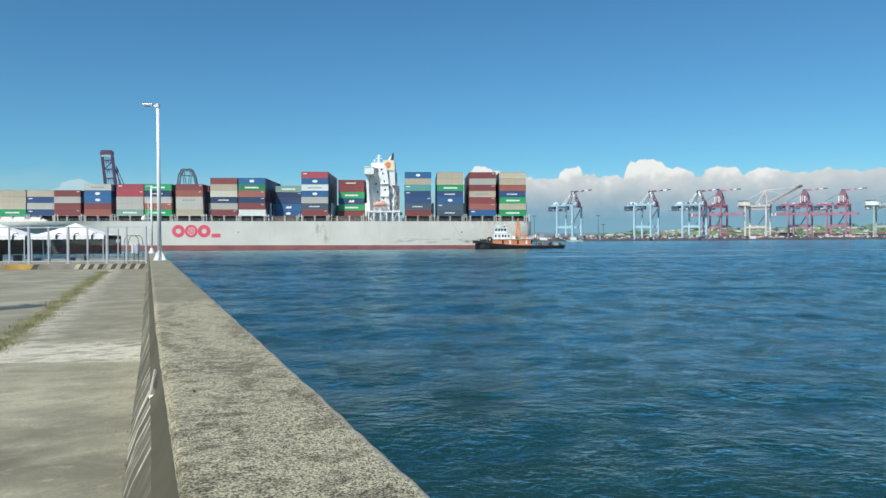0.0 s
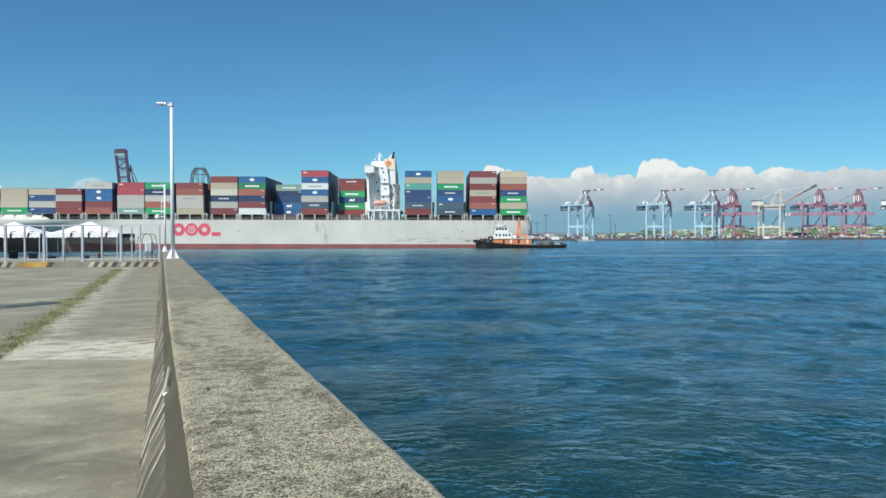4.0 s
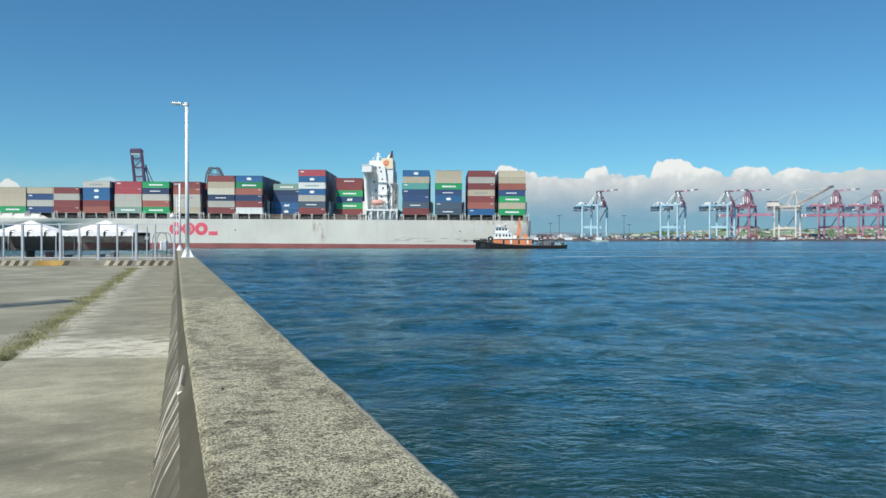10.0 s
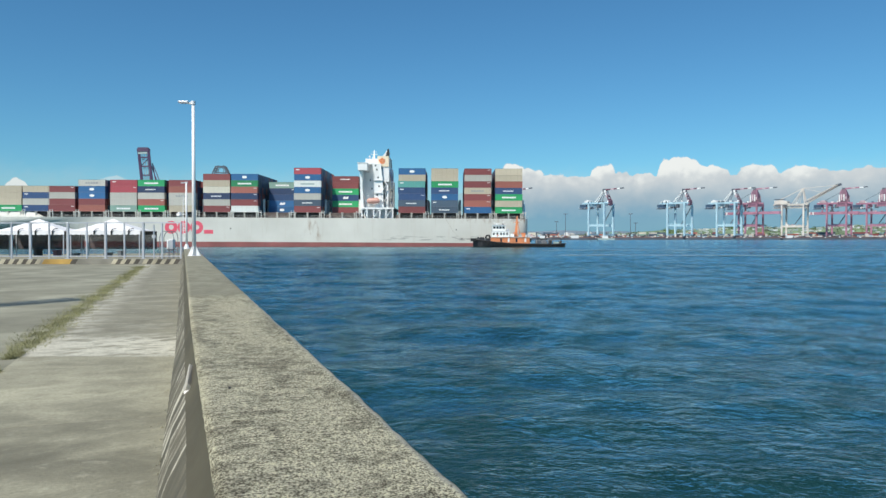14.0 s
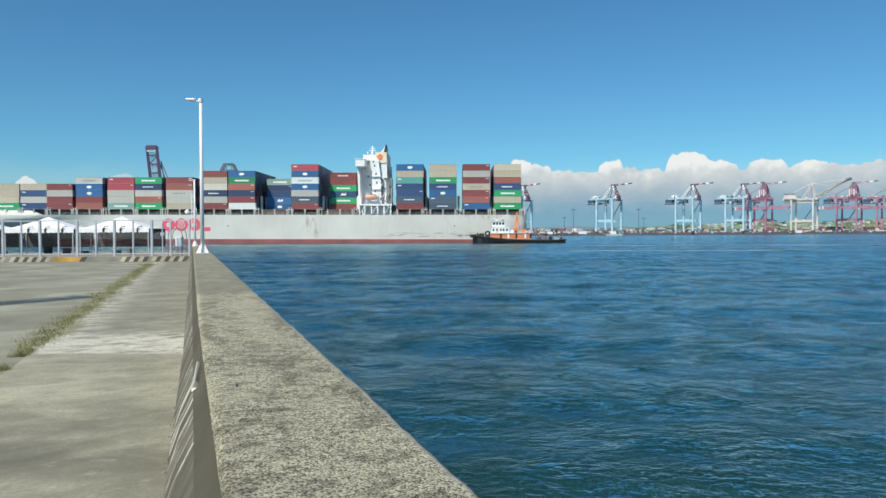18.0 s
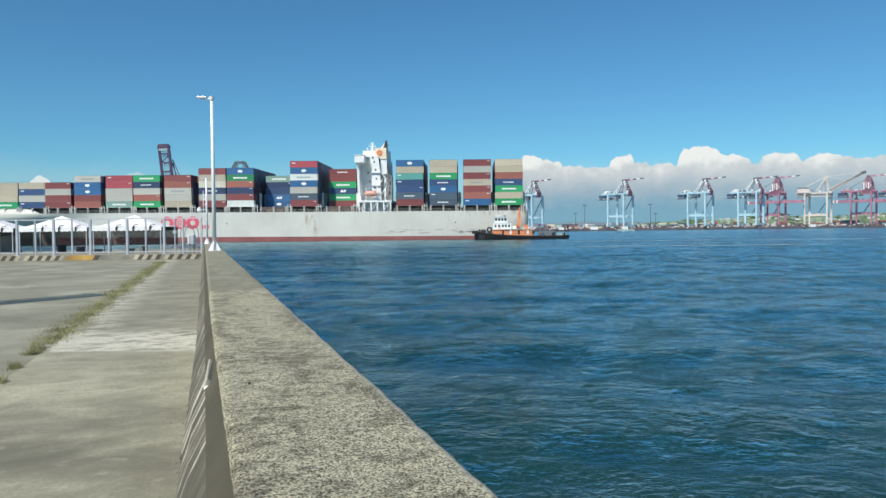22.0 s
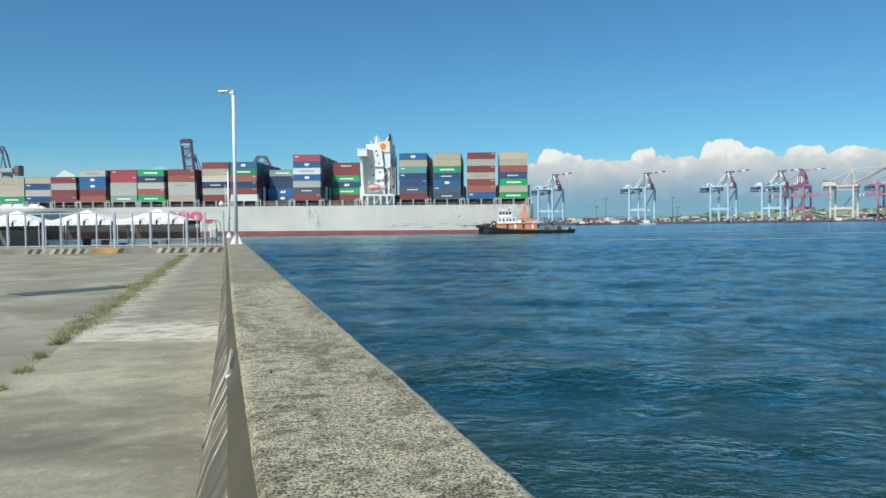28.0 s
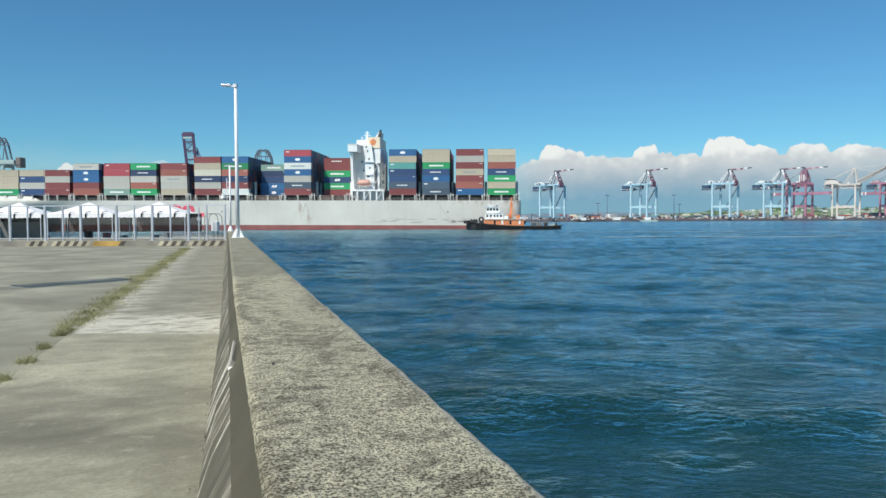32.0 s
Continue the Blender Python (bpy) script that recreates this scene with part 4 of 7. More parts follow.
def hull():
    """Lofted from stations: full and wall-sided aft, flaring to the bow, cut off square at the stern."""
    beam_w = 40.0
    stations = [-262, -256, -248, -238, -226, -214, -202, -192, -182, -172, -164, -156, -148, -138, -120, -90, -60, -30, 0, 20, 30, 35.5, 37.8]
    levels = [-3.0, -1.0, 0.0, None, 4.5, 6.0, 7.5, 9.0, 10.5, 11.6, DECK]
    def inset(s, z):
        fine = max(0.0, (-150 - s) / 64)                 # waterline narrows from here to the stem
        knuckle = max(5.0, DECK - max(0.0, -172 - s) * 0.11)   # the bow flares below it and stands upright above
        low = 1 - max(0, min(1, z / knuckle))
        deck_in = 20.0 * max(0.0, (-206 - s) / 56) ** 2.2
        water_in = 20.0 * min(1.0, fine) ** 1.1
        aft = max(0.0, (s - 12) / 26)
        return min(19.98, deck_in + (water_in - deck_in) * low ** 0.9 * (water_in > deck_in)) + 4.0 * aft ** 2 * low ** 2 + (0.8 if s > 37 else 0)
    def boot(s):
        return 1.65
    sides = []
    for s in stations:
        col = []
        for z in levels:
            z = boot(s) if z is None else z
            col.append((s, inset(s, z), z))
        sides.append(col)
    def shell(name, lo, hi, mat, label):
        g = Geo()
        m = hi - lo
        pts = [p for col in sides for p in col[lo:hi]]
        far = [(s, beam_w - y, z) for s, y, z in pts]
        n = len(stations)
        q = [(i * m + j, (i + 1) * m + j, (i + 1) * m + j + 1, i * m + j + 1) for i in range(n - 1) for j in range(m - 1)]
        g.add(pts, q)
        g.add(far, q)
        last = [((n - 1) * m + j, (n - 1) * m + j + 1) for j in range(m - 1)]
        k = len(pts)
        g.f += [(a, b, b + k, a + k) for a, b in last]
        g.mi += [0] * len(last)
        ob = part(name, g, mat, ship, label, smooth=True)
        return ob
    shell("hull", 3, len(levels), MAT["hull"], "light grey hull side with rust weeps")
    shell("bottom", 0, 4, MAT["boot"], "red bottom paint")
    g = Geo()
    pts = []
    for s in stations:
        y = inset(s, DECK)
        pts += [(s, y, DECK - 0.02), (s, beam_w - y, DECK - 0.02)]
    g.add(pts, [(2 * i, 2 * i + 2, 2 * i + 3, 2 * i + 1) for i in range(len(stations) - 1)])
    part("deck", g, MAT["deck"], ship)
    # raised bulwark of the forecastle, sweeping down to the deck edge
    g = Geo()
    run = [(-182.0, 0.0), (-183.5, 0.7), (-186.0, 1.9), (-189.0, 2.6), (-198.0, 2.9), (-206.0, 3.1), (-218.0, 3.3), (-230.0, 3.6), (-244.0, 4.2), (-256.0, 5.0)]
    for side in (0, 1):
        pts = []
        for s, up in run:
            y = inset(s, DECK) - 0.06
            for yy, z in ((y, DECK - 0.3), (y + 1.1 * min(up, 1), DECK + up), (y + 1.8, DECK + up), (y + 1.8, DECK - 0.3)):
                pts.append((s, yy if side == 0 else beam_w - yy, z))
        g.add(pts, [(i * 4 + j, i * 4 + (j + 1) % 4, (i + 1) * 4 + (j + 1) % 4, (i + 1) * 4 + j) for i in range(len(run) - 1) for j in range(4)])
    part("bulwark", g, MAT["hull"], ship, "raised pale bow bulwark")
    # side shell details: rubbing marks, draught plates, fairleads
    for s in (-124.0, -100, -76, -52, -28, 4):
        g = Geo()
        g.box(s - 0.1, s + 0.1, -0.05, 0.0, 2.9, DECK - 0.4)
        part("shell_seam", g, MAT["hull"], ship)
    for s in (-96.5, 5.6):
        g = Geo()
        g.ring((s, 7.6), 0.0, 0.32, -0.03, 0.02, 10)
        part("side_port", g, MAT["black"], ship)
    # a thin bar added to draw the curved scratch on the side
    g = Geo()
    line = [(1.0, 12.2), (2.4, 9.8), (4.2, 6.9), (6.3, 4.6), (9.5, 3.6)]
    for (xa, za), (xb, zb) in zip(line, line[1:]):
        g.beam((xa, -0.03, za), (xb, -0.03, zb), 0.06, 0.16)
    part("scratch_line", g, MAT["stanchion"], ship, "thin bar drawn for a curved scratch on the hull")


hull()


def hull_emblem():
    """Large red shapes painted on the side."""
    x0, z = -126.2, 8.1
    g = Geo()
    g.ring((x0 + 2.7, z), 1.15, 2.9, -0.06, 0.01, 24)
    part("emblem", g, MAT["emblem_red"], ship, "red ring painted on the hull", smooth=False)
    g = Geo()
    g.ring((x0 + 8.5, z), 1.75, 2.9, -0.06, 0.01, 24)
    for k in range(5):
        a = radians(90 + 72 * k)
        g.ring((x0 + 8.5 + 0.95 * math.cos(a), z + 0.95 * math.sin(a)), 0.3, 0.62, -0.055, 0.008, 12)
    part("emblem", g, MAT["emblem_red"], ship, "red flower ring painted on the hull")
    g = Geo()
    g.ring((x0 + 14.3, z), 1.15, 2.9, -0.06, 0.01, 24)
    part("emblem", g, MAT["emblem_red"], ship, "red ring painted on the hull")
    g = Geo()
    g.prism([(x0 + 17.6, z - 2.85), (x0 + 21.7, z - 2.85), (x0 + 21.7, z - 1.1), (x0 + 17.6, z - 1.1)], -0.06, 0.01)
    part("emblem", g, MAT["emblem_red"], ship, "red block painted on the hull")


hull_emblem()


# each bay: middle, rows set back from the side, colours from the lowest tier up; a mark follows a colon
BAYS = [
    (-211.0, 0, "tan grey navy tan"),
    (-197.9, 0, "bright:w tan tan tan"),
    (-185.3, 0, "royal:c grey royal:c tan"),
    (-173.5, 0, "maroon maroon grey maroon"),
    (-159.8, 0, "brick maroon blue:o blue:o grey:g"),
    (-145.3, 0, "sage:w grey grey red red:c"),
    (-132.8, 0, "bright:w brick grey navy:n bright:w"),
    (-118.6, 0, "tan grey grey:g brick maroon"),
    (-103.0, 0, "maroon grey navy:n cream tan maroon"),
    (-90.4, 0, "white maroon navy brick green:w blue:o"),
    (-75.5, 4, "blue:o blue:a royal navy sage:w"),
    (-61.8, 0, "maroon slate:n grey blue:o white:e blue:o red:c"),
    (-46.0, 4, "maroon bright:w royal:a bright:w maroon maroon:n"),
    (-14.6, 0, "maroon slate:n royal royal:c teal:c tan blue:o"),
    (0.3, 0, "slate:n slate:c blue:o royal:n bright:w tan tan"),
    (15.2, 0, "blue:c brick maroon tan:g maroon grey maroon"),
    (29.2, 0, "bright:w tan bright:w royal:n brick tan tan"),
]
BOX_MESH = {}


def container_mesh(colour, h):
    """A box with corner posts and rails standing proud of recessed side and end sheets."""
    if (colour, h) in BOX_MESH:
        return BOX_MESH[colour, h]
    w = ROW - 0.06
    bm = bmesh.new()
    bmesh.ops.create_cube(bm, size=1.0)
    for v in bm.verts:
        v.co = Vector((v.co.x * LEN, (v.co.y + 0.5) * w, (v.co.z + 0.5) * h))
    flat = [f for f in bm.faces if abs(f.normal.z) < 0.5]
    bmesh.ops.inset_individual(bm, faces=flat, thickness=0.16, depth=-0.06)
    me = bpy.data.meshes.new("container")
    bm.to_mesh(me)
    bm.free()
    me.materials.append(BOX[colour])
    BOX_MESH[colour, h] = me
    return me


MARKS = {}


def mark_mesh(kind):
    """Bars that stand for the writing on the boxes."""
    if kind in MARKS:
        return MARKS[kind]
    g = Geo()
    def comb(x0, n, pitch, wide, z0, z1, z2, slant=0.0):
        """One bar with broken upper edge, as a line of writing looks from afar."""
        line = [(x0, z0), (x0 + n * pitch, z0)]
        for i in reversed(range(n)):
            x = x0 + i * pitch
            line += [(x + wide + 0.02 + slant * 0.5, z1), (x + wide + slant, z2), (x + slant, z2), (x + slant * 0.5, z1)]
        g.prism(line, -0.03, 0.02)
    if kind in ("w", "e"):
        comb(-3.1, 9, 0.7, 0.56, 1.0, 1.3, 1.7)
    elif kind == "n":
        comb(-2.6, 8, 0.6, 0.45, 1.15, 1.32, 1.6, 0.15)
    elif kind == "o":
        g.prism([(1.15 * math.cos(radians(20 * i)), 1.4 + 0.62 * math.sin(radians(20 * i))) for i in range(18)], -0.03, 0.02)
    elif kind == "a":
        g.prism([(-1.3, 0.9), (1.2, 0.9), (1.5, 2.0), (0.7, 2.0), (0.3, 1.3), (0.0, 2.0), (-0.6, 2.0)], -0.03, 0.02)
    elif kind == "g":
        comb(-2.9, 5, 1.2, 0.75, 1.0, 1.15, 1.75)
    elif kind == "c":
        g.box(-5.2, -3.6, -0.03, 0.02, 1.75, 2.15)
    MARKS[kind] = g.mesh("marking", MAT[{"g": "bar_grey", "e": "crane_grey"}.get(kind, "bar")])
    return MARKS[kind]


def cargo():
    rng = random.Random(21)
    names = list(BOX_COLOURS)
    palette = [BOX[n] for n in names]
    inner = Geo()
    code_mesh = Geo().box(4.3, 5.6, -0.012, 0.02, 2.1, 2.3).mesh("code_plate", MAT["bar"])
    for s, back, tiers in BAYS:
        tiers = tiers.split()
        for k, word in enumerate(tiers):
            colour, _, mark = word.partition(":")
            ob = new("container", container_mesh(colour, TIER - 0.04))
            ob.parent = ship
            ob.location = (s + rng.uniform(-0.12, 0.12), 0.35 + back * ROW + rng.uniform(-0.03, 0.03), FLOOR + k * TIER)
            if not mark and colour in ("maroon", "brick", "navy", "slate", "royal", "red", "green", "bright") and rng.random() < 0.7:
                b = new("code_plate", code_mesh)
                b.parent = ob
                b.location = (0, 0.0, 0)
            if mark:
                b = new("marking", mark_mesh(mark))
                b.parent = ob
                b.location = (0, 0.05, 0)
        # two rows behind it box by box, the rest in one block
        for r in range(back + 1, 15):
            top = len(tiers) - (1 if rng.random() < 0.12 and r > back + 2 else 0)
            for k in range(top):
                # dark colours only: the end faces' shade is put into the palette
                colour = rng.choice(("navy", "navy", "slate", "maroon", "royal", "slate", "brick"))
                y, z = 0.35 + r * ROW, FLOOR + k * TIER
                if r < back + 3:
                    ob = new("container", container_mesh(colour, TIER - 0.04))
                    ob.parent = ship
                    ob.location = (s + rng.uniform(-0.06, 0.06), y, z)
                    continue
                inner.slot = names.index(colour)
                inner.box(s - LEN / 2, s + LEN / 2, y, y + ROW - 0.08, z, z + TIER - 0.05)
        # hatch cover, supports and lashing bridge
        g = Geo()
        g.box(s - LEN / 2 - 0.2, s + LEN / 2 + 0.2, 2.6, 37.4, FLOOR - 0.9, FLOOR - 0.04)
        part("hatch_cover", g, MAT["deck"], ship)
        g = Geo()
        g.box(s - 7.4, s + 7.4, 2.2, 37.8, DECK - 0.02, FLOOR - 0.92)
        part("hatch_coaming", g, MAT["deck"], ship)
        for x in (s - LEN / 2 + 0.5, s, s + LEN / 2 - 0.5):
            g = Geo()
            g.box(x - 0.3, x + 0.3, 0.3, 1.0, DECK - 0.02, FLOOR - 0.12)
            g.box(x - 0.5, x + 0.5, 0.2, 1.1, FLOOR - 0.32, FLOOR - 0.02)
            part("stanchion", g, MAT["stanchion"], ship)
        g = Geo()
        x = s + LEN / 2 + 0.95
        g.box(x - 0.75, x - 0.5, 0.2, 0.6, DECK, FLOOR + 0.7)
        g.box(x + 0.5, x + 0.75, 0.2, 0.6, DECK, FLOOR + 0.7)
        g.box(x - 0.75, x + 0.75, 0.2, 38, FLOOR - 0.25, FLOOR - 0.05)
        g.box(x - 0.75, x + 0.75, 0.15, 0.25, FLOOR + 0.6, FLOOR + 0.7)
        for y in (8, 16, 24, 32):
            g.box(x - 0.5, x + 0.5, y - 0.3, y + 0.3, DECK, FLOOR + 6.2)
        part("lashing_bridge", g, MAT["lash"], ship)
    rows = part("container_stack", inner, palette, ship, "containers stacked in rows across the deck")
    rows["kind"] = "stuff"
    # rail along the deck edge
    g = Geo()
    x = -180.0
    while x < 38:
        g.box(x - 0.04, x + 0.04, 0.1, 0.18, DECK, DECK + 1.1)
        x += 3.0
    for z in (0.55, 1.08):
        g.box(-180, 38, 0.11, 0.17, DECK + z - 0.03, DECK + z + 0.03)
    part("rail", g, MAT["stanchion"], ship)


cargo()


def deckhouse():
    """The white accommodation block with bridge wings, funnel casing, masts and lifeboat."""
    W = MAT["white"]
    a = -38.2                                   # its forward face
    def p(name, geo, mat=W, label="", **kw):
        geo.v = [(x, y, z if z < FLOOR + 3 else FLOOR + 3 + (z - FLOOR - 3) * 1.09) for x, y, z in geo.v]
        return part(name, geo, mat, ship, label, **kw)
    p("lower_house", Geo().box(a + 1.6, a + 14.6, 5, 35, DECK, FLOOR + 1.6))
    tower = Geo().box(a + 0.9, a + 6.6, 10.5, 29.5, FLOOR + 2.0, 36.2)
    p("accommodation", tower, W, "white accommodation tower, recessed under the bridge wing")
    p("side_house", Geo().prism([(a + 6.2, FLOOR + 2.0), (a + 10.6, FLOOR + 2.0), (a + 10.0, 30.0), (a + 9.2, 36.2), (a + 5.2, 36.2), (a + 6.2, 31.0)], 4.5, 35.5), W, "white side house")
    g = Geo()
    g.prism([(a + 0.6, FLOOR + 1.6), (a + 15.6, FLOOR + 1.6), (a + 15.6, FLOOR + 2.4), (a + 0.6, FLOOR + 2.4)], 0.3, 39.7)
    p("boat_deck", g)
    for x in (a + 1.0, a + 3.4, a + 6.4, a + 9.2, a + 12.0, a + 15.0):
        g = Geo()
        g.box(x - 0.3, x + 0.3, 0.4, 1.0, DECK, FLOOR + 1.7)
        p("pillar", g)
    for x in (a + 1.0, a + 6.4, a + 12.0):
        g = Geo()
        g.beam((x, 0.7, DECK + 0.2), (x + 2.6, 0.7, FLOOR + 1.6), 0.25)
        p("brace", g)
    # forward screen under the bridge wing
    g = Geo()
    g.prism([(a + 0.2, FLOOR + 2.4), (a + 1.5, FLOOR + 2.4), (a + 0.9, 27.0), (a + 0.9, 33.0), (a - 0.3, 33.0), (a - 0.1, 26.0)], 3.2, 36.8)
    p("front_screen", g)
    g = Geo()
    g.box(a - 0.8, a + 3.4, 0.2, 39.8, 33.0, 35.9)
    p("bridge_wing", g, W, "bridge wing across the full beam")
    g = Geo()
    g.box(a - 0.84, a - 0.7, 0.6, 39.4, 34.3, 35.2)
    p("bridge_window", g, MAT["glass"], "dark band of bridge windows")
    g = Geo()
    g.box(a - 1.0, a + 3.6, 0.0, 40, 35.9, 36.15)
    p("bridge_roof", g)
    g = Geo()
    g.box(a + 1.6, a + 8.6, 9, 31, 36.2, 38.6)
    p("upper_house", g)
    # deck edges and ports of the side house
    for z, x0, x1 in ((FLOOR + 5.2, 5.8, 10.9), (FLOOR + 8.6, 6.2, 10.6), (29.0, 6.0, 10.2)):
        g = Geo()
        g.box(a + x0, a + x1, 3.7, 36.3, z, z + 0.2)
        p("gallery", g)
    for x, z, y in ((7.4, 33.2, 4.45), (8.0, 29.9, 4.45), (8.4, 26.2, 4.45), (7.6, 22.6, 4.45), (3.8, 29.2, 10.45), (4.6, 25.6, 10.45), (5.2, 21.6, 10.45), (6.8, 34.9, 4.45)):
        g = Geo()
        g.box(a + x - 0.3, a + x + 0.3, y - 0.05, y + 0.1, z, z + 0.75)
        p("window", g, MAT["glass"])
    for k, (xa, za, xb, zb) in enumerate(((10.4, 20.4, 8.8, 23.5), (9.4, 23.8, 11.4, 26.6), (11.0, 20.4, 13.2, 24.2))):
        g = Geo()
        g.beam((a + xa, 3.9, za), (a + xb, 3.9, zb), 0.5, 0.25)
        p("stair", g)
    # funnel casing aft of the tower
    g = Geo()
    g.box(a + 9.6, a + 13.4, 14.0, 26.0, FLOOR + 2.0, 34.9)
    p("engine_casing", g)
    p("casing_foot", Geo().box(a + 10.6, a + 14.9, 9.0, 13.9, FLOOR + 2.0, 28.6))
    for x, z in ((11.4, 20.2), (13.2, 20.2), (11.4, 23.6), (13.4, 24.4)):
        p("vent", Geo().box(a + x, a + x + 1.0, 8.9, 9.05, z, z + 1.5), MAT["bar_grey"])
    g = Geo()
    g.box(a + 9.8, a + 12.9, 6.0, 13.9, 28.6, 34.9)
    p("fan_room", g)
    g = Geo()
    g.prism([(a + 7.7, 34.9), (a + 12.9, 34.9), (a + 12.7, 39.4), (a + 7.5, 39.4)], 5.6, 24.4)
    funnel = p("funnel", g, MAT["funnel"], "cream funnel with an orange flower mark")
    g = Geo()
    for k in range(5):
        t = radians(90 + 72 * k)
        g.ring((a + 9.7 + 0.85 * math.cos(t), 39.0 + 0.85 * math.sin(t)), 0.2, 0.62, 5.5, 5.62, 10)
    part("funnel_mark", g, MAT["emblem_orange"], funnel)
    g = Geo()
    g.prism([(a + 8.2, 39.4), (a + 11.4, 39.4), (a + 11.8, 42.6), (a + 11.0, 42.9)], 16, 24)
    p("exhaust", g, W, "white funnel fairing")
    g = Geo()
    g.prism([(a + 10.2, 39.4), (a + 11.9, 39.4), (a + 12.1, 43.4), (a + 11.4, 43.2)], 14, 15.9)
    p("exhaust_pipe", g, MAT["black"])
    # radar mast and aerials
    g = Geo()
    g.beam((a + 4.6, 20, 38.6), (a + 4.6, 20, 43.4), 0.9, None, 0.4)
    g.beam((a + 3.0, 20, 41.6), (a + 6.2, 20, 41.6), 0.25)
    g.beam((a + 3.4, 20, 42.6), (a + 5.8, 20, 42.6), 0.2)
    g.beam((a + 3.1, 20, 38.6), (a + 4.4, 20, 41.5), 0.25)
    p("radar_mast", g)
    for x, z, r in ((a + 1.8, 37.4, 0.5), (a + 2.6, 40.0, 0.45), (a + 7.4, 39.4, 0.6)):
        g = Geo()
        g.tube((x, 18, 36.1), (x, 18, z), 0.1, 6)
        g.tube((x, 18, z), (x, 18, z + r), r, 10, r * 0.9)
        g.tube((x, 18, z + r), (x, 18, z + 2 * r), r * 0.9, 10, 0.1)
        p("aerial_dome", g)
    # lifeboat in its davits
    bx, bz = a + 3.0, FLOOR + 3.9
    g = Geo()
    n, m = 12, 10
    pts = []
    for i in range(n + 1):
        u = i / n * 2 - 1
        r = math.sqrt(max(0.0, 1 - abs(u) ** 3.2))
        for j in range(m):
            t = 2 * math.pi * j / m
            pts.append((bx + 3.1 + 3.1 * u, 1.9 + 1.2 * r * math.cos(t), bz + 1.2 + 1.35 * r * math.sin(t) * (1.0 if math.sin(t) > 0 else 0.85)))
    g.add(pts, [(i * m + j, i * m + (j + 1) % m, (i + 1) * m + (j + 1) % m, (i + 1) * m + j) for i in range(n) for j in range(m)])
    boat = p("lifeboat", g, MAT["salmon"], "sun-bleached orange enclosed lifeboat", smooth=True)
    g = Geo()
    g.box(bx + 3.6, bx + 5.2, 1.2, 2.6, bz + 2.3, bz + 2.85)
    part("cockpit", g, MAT["salmon"], boat)
    for x in (bx + 0.7, bx + 5.4):
        g = Geo()
        g.beam((x, 3.6, FLOOR + 2.4), (x, 3.2, bz + 3.6), 0.3)
        g.beam((x, 3.2, bz + 3.6), (x, 1.6, bz + 3.2), 0.3)
        p("davit", g)
    # provision crane and stores platform aft
    g = Geo()
    g.beam((a + 12.2, 6, FLOOR + 2.4), (a + 12.2, 6, 27.0), 0.8)
    g.beam((a + 12.2, 6, 27.0), (a + 8.4, 5, 31.5), 0.5)
    p("stores_crane", g)
    g = Geo()
    for k in range(5):
        g.box(a + 13.2, a + 15.2, 6, 6.2, FLOOR + 3.0 + k * 2.4, FLOOR + 3.15 + k * 2.4)
        g.box(a + 13.2, a + 15.2, 6, 6.08, FLOOR + 3.9 + k * 2.4, FLOOR + 3.98 + k * 2.4)
    g.box(a + 13.2, a + 13.4, 6, 8, FLOOR + 2.4, 30)
    g.box(a + 15.0, a + 15.2, 6, 8, FLOOR + 2.4, 27)
    p("stair_tower", g, MAT["stanchion"])


deckhouse()

# ---- harbour tug ----
tug = thing("tugboat", at(0, 312, WATER), "black-hulled tug with an orange deckhouse and white wheelhouse", "tugboat", turn=TURN)


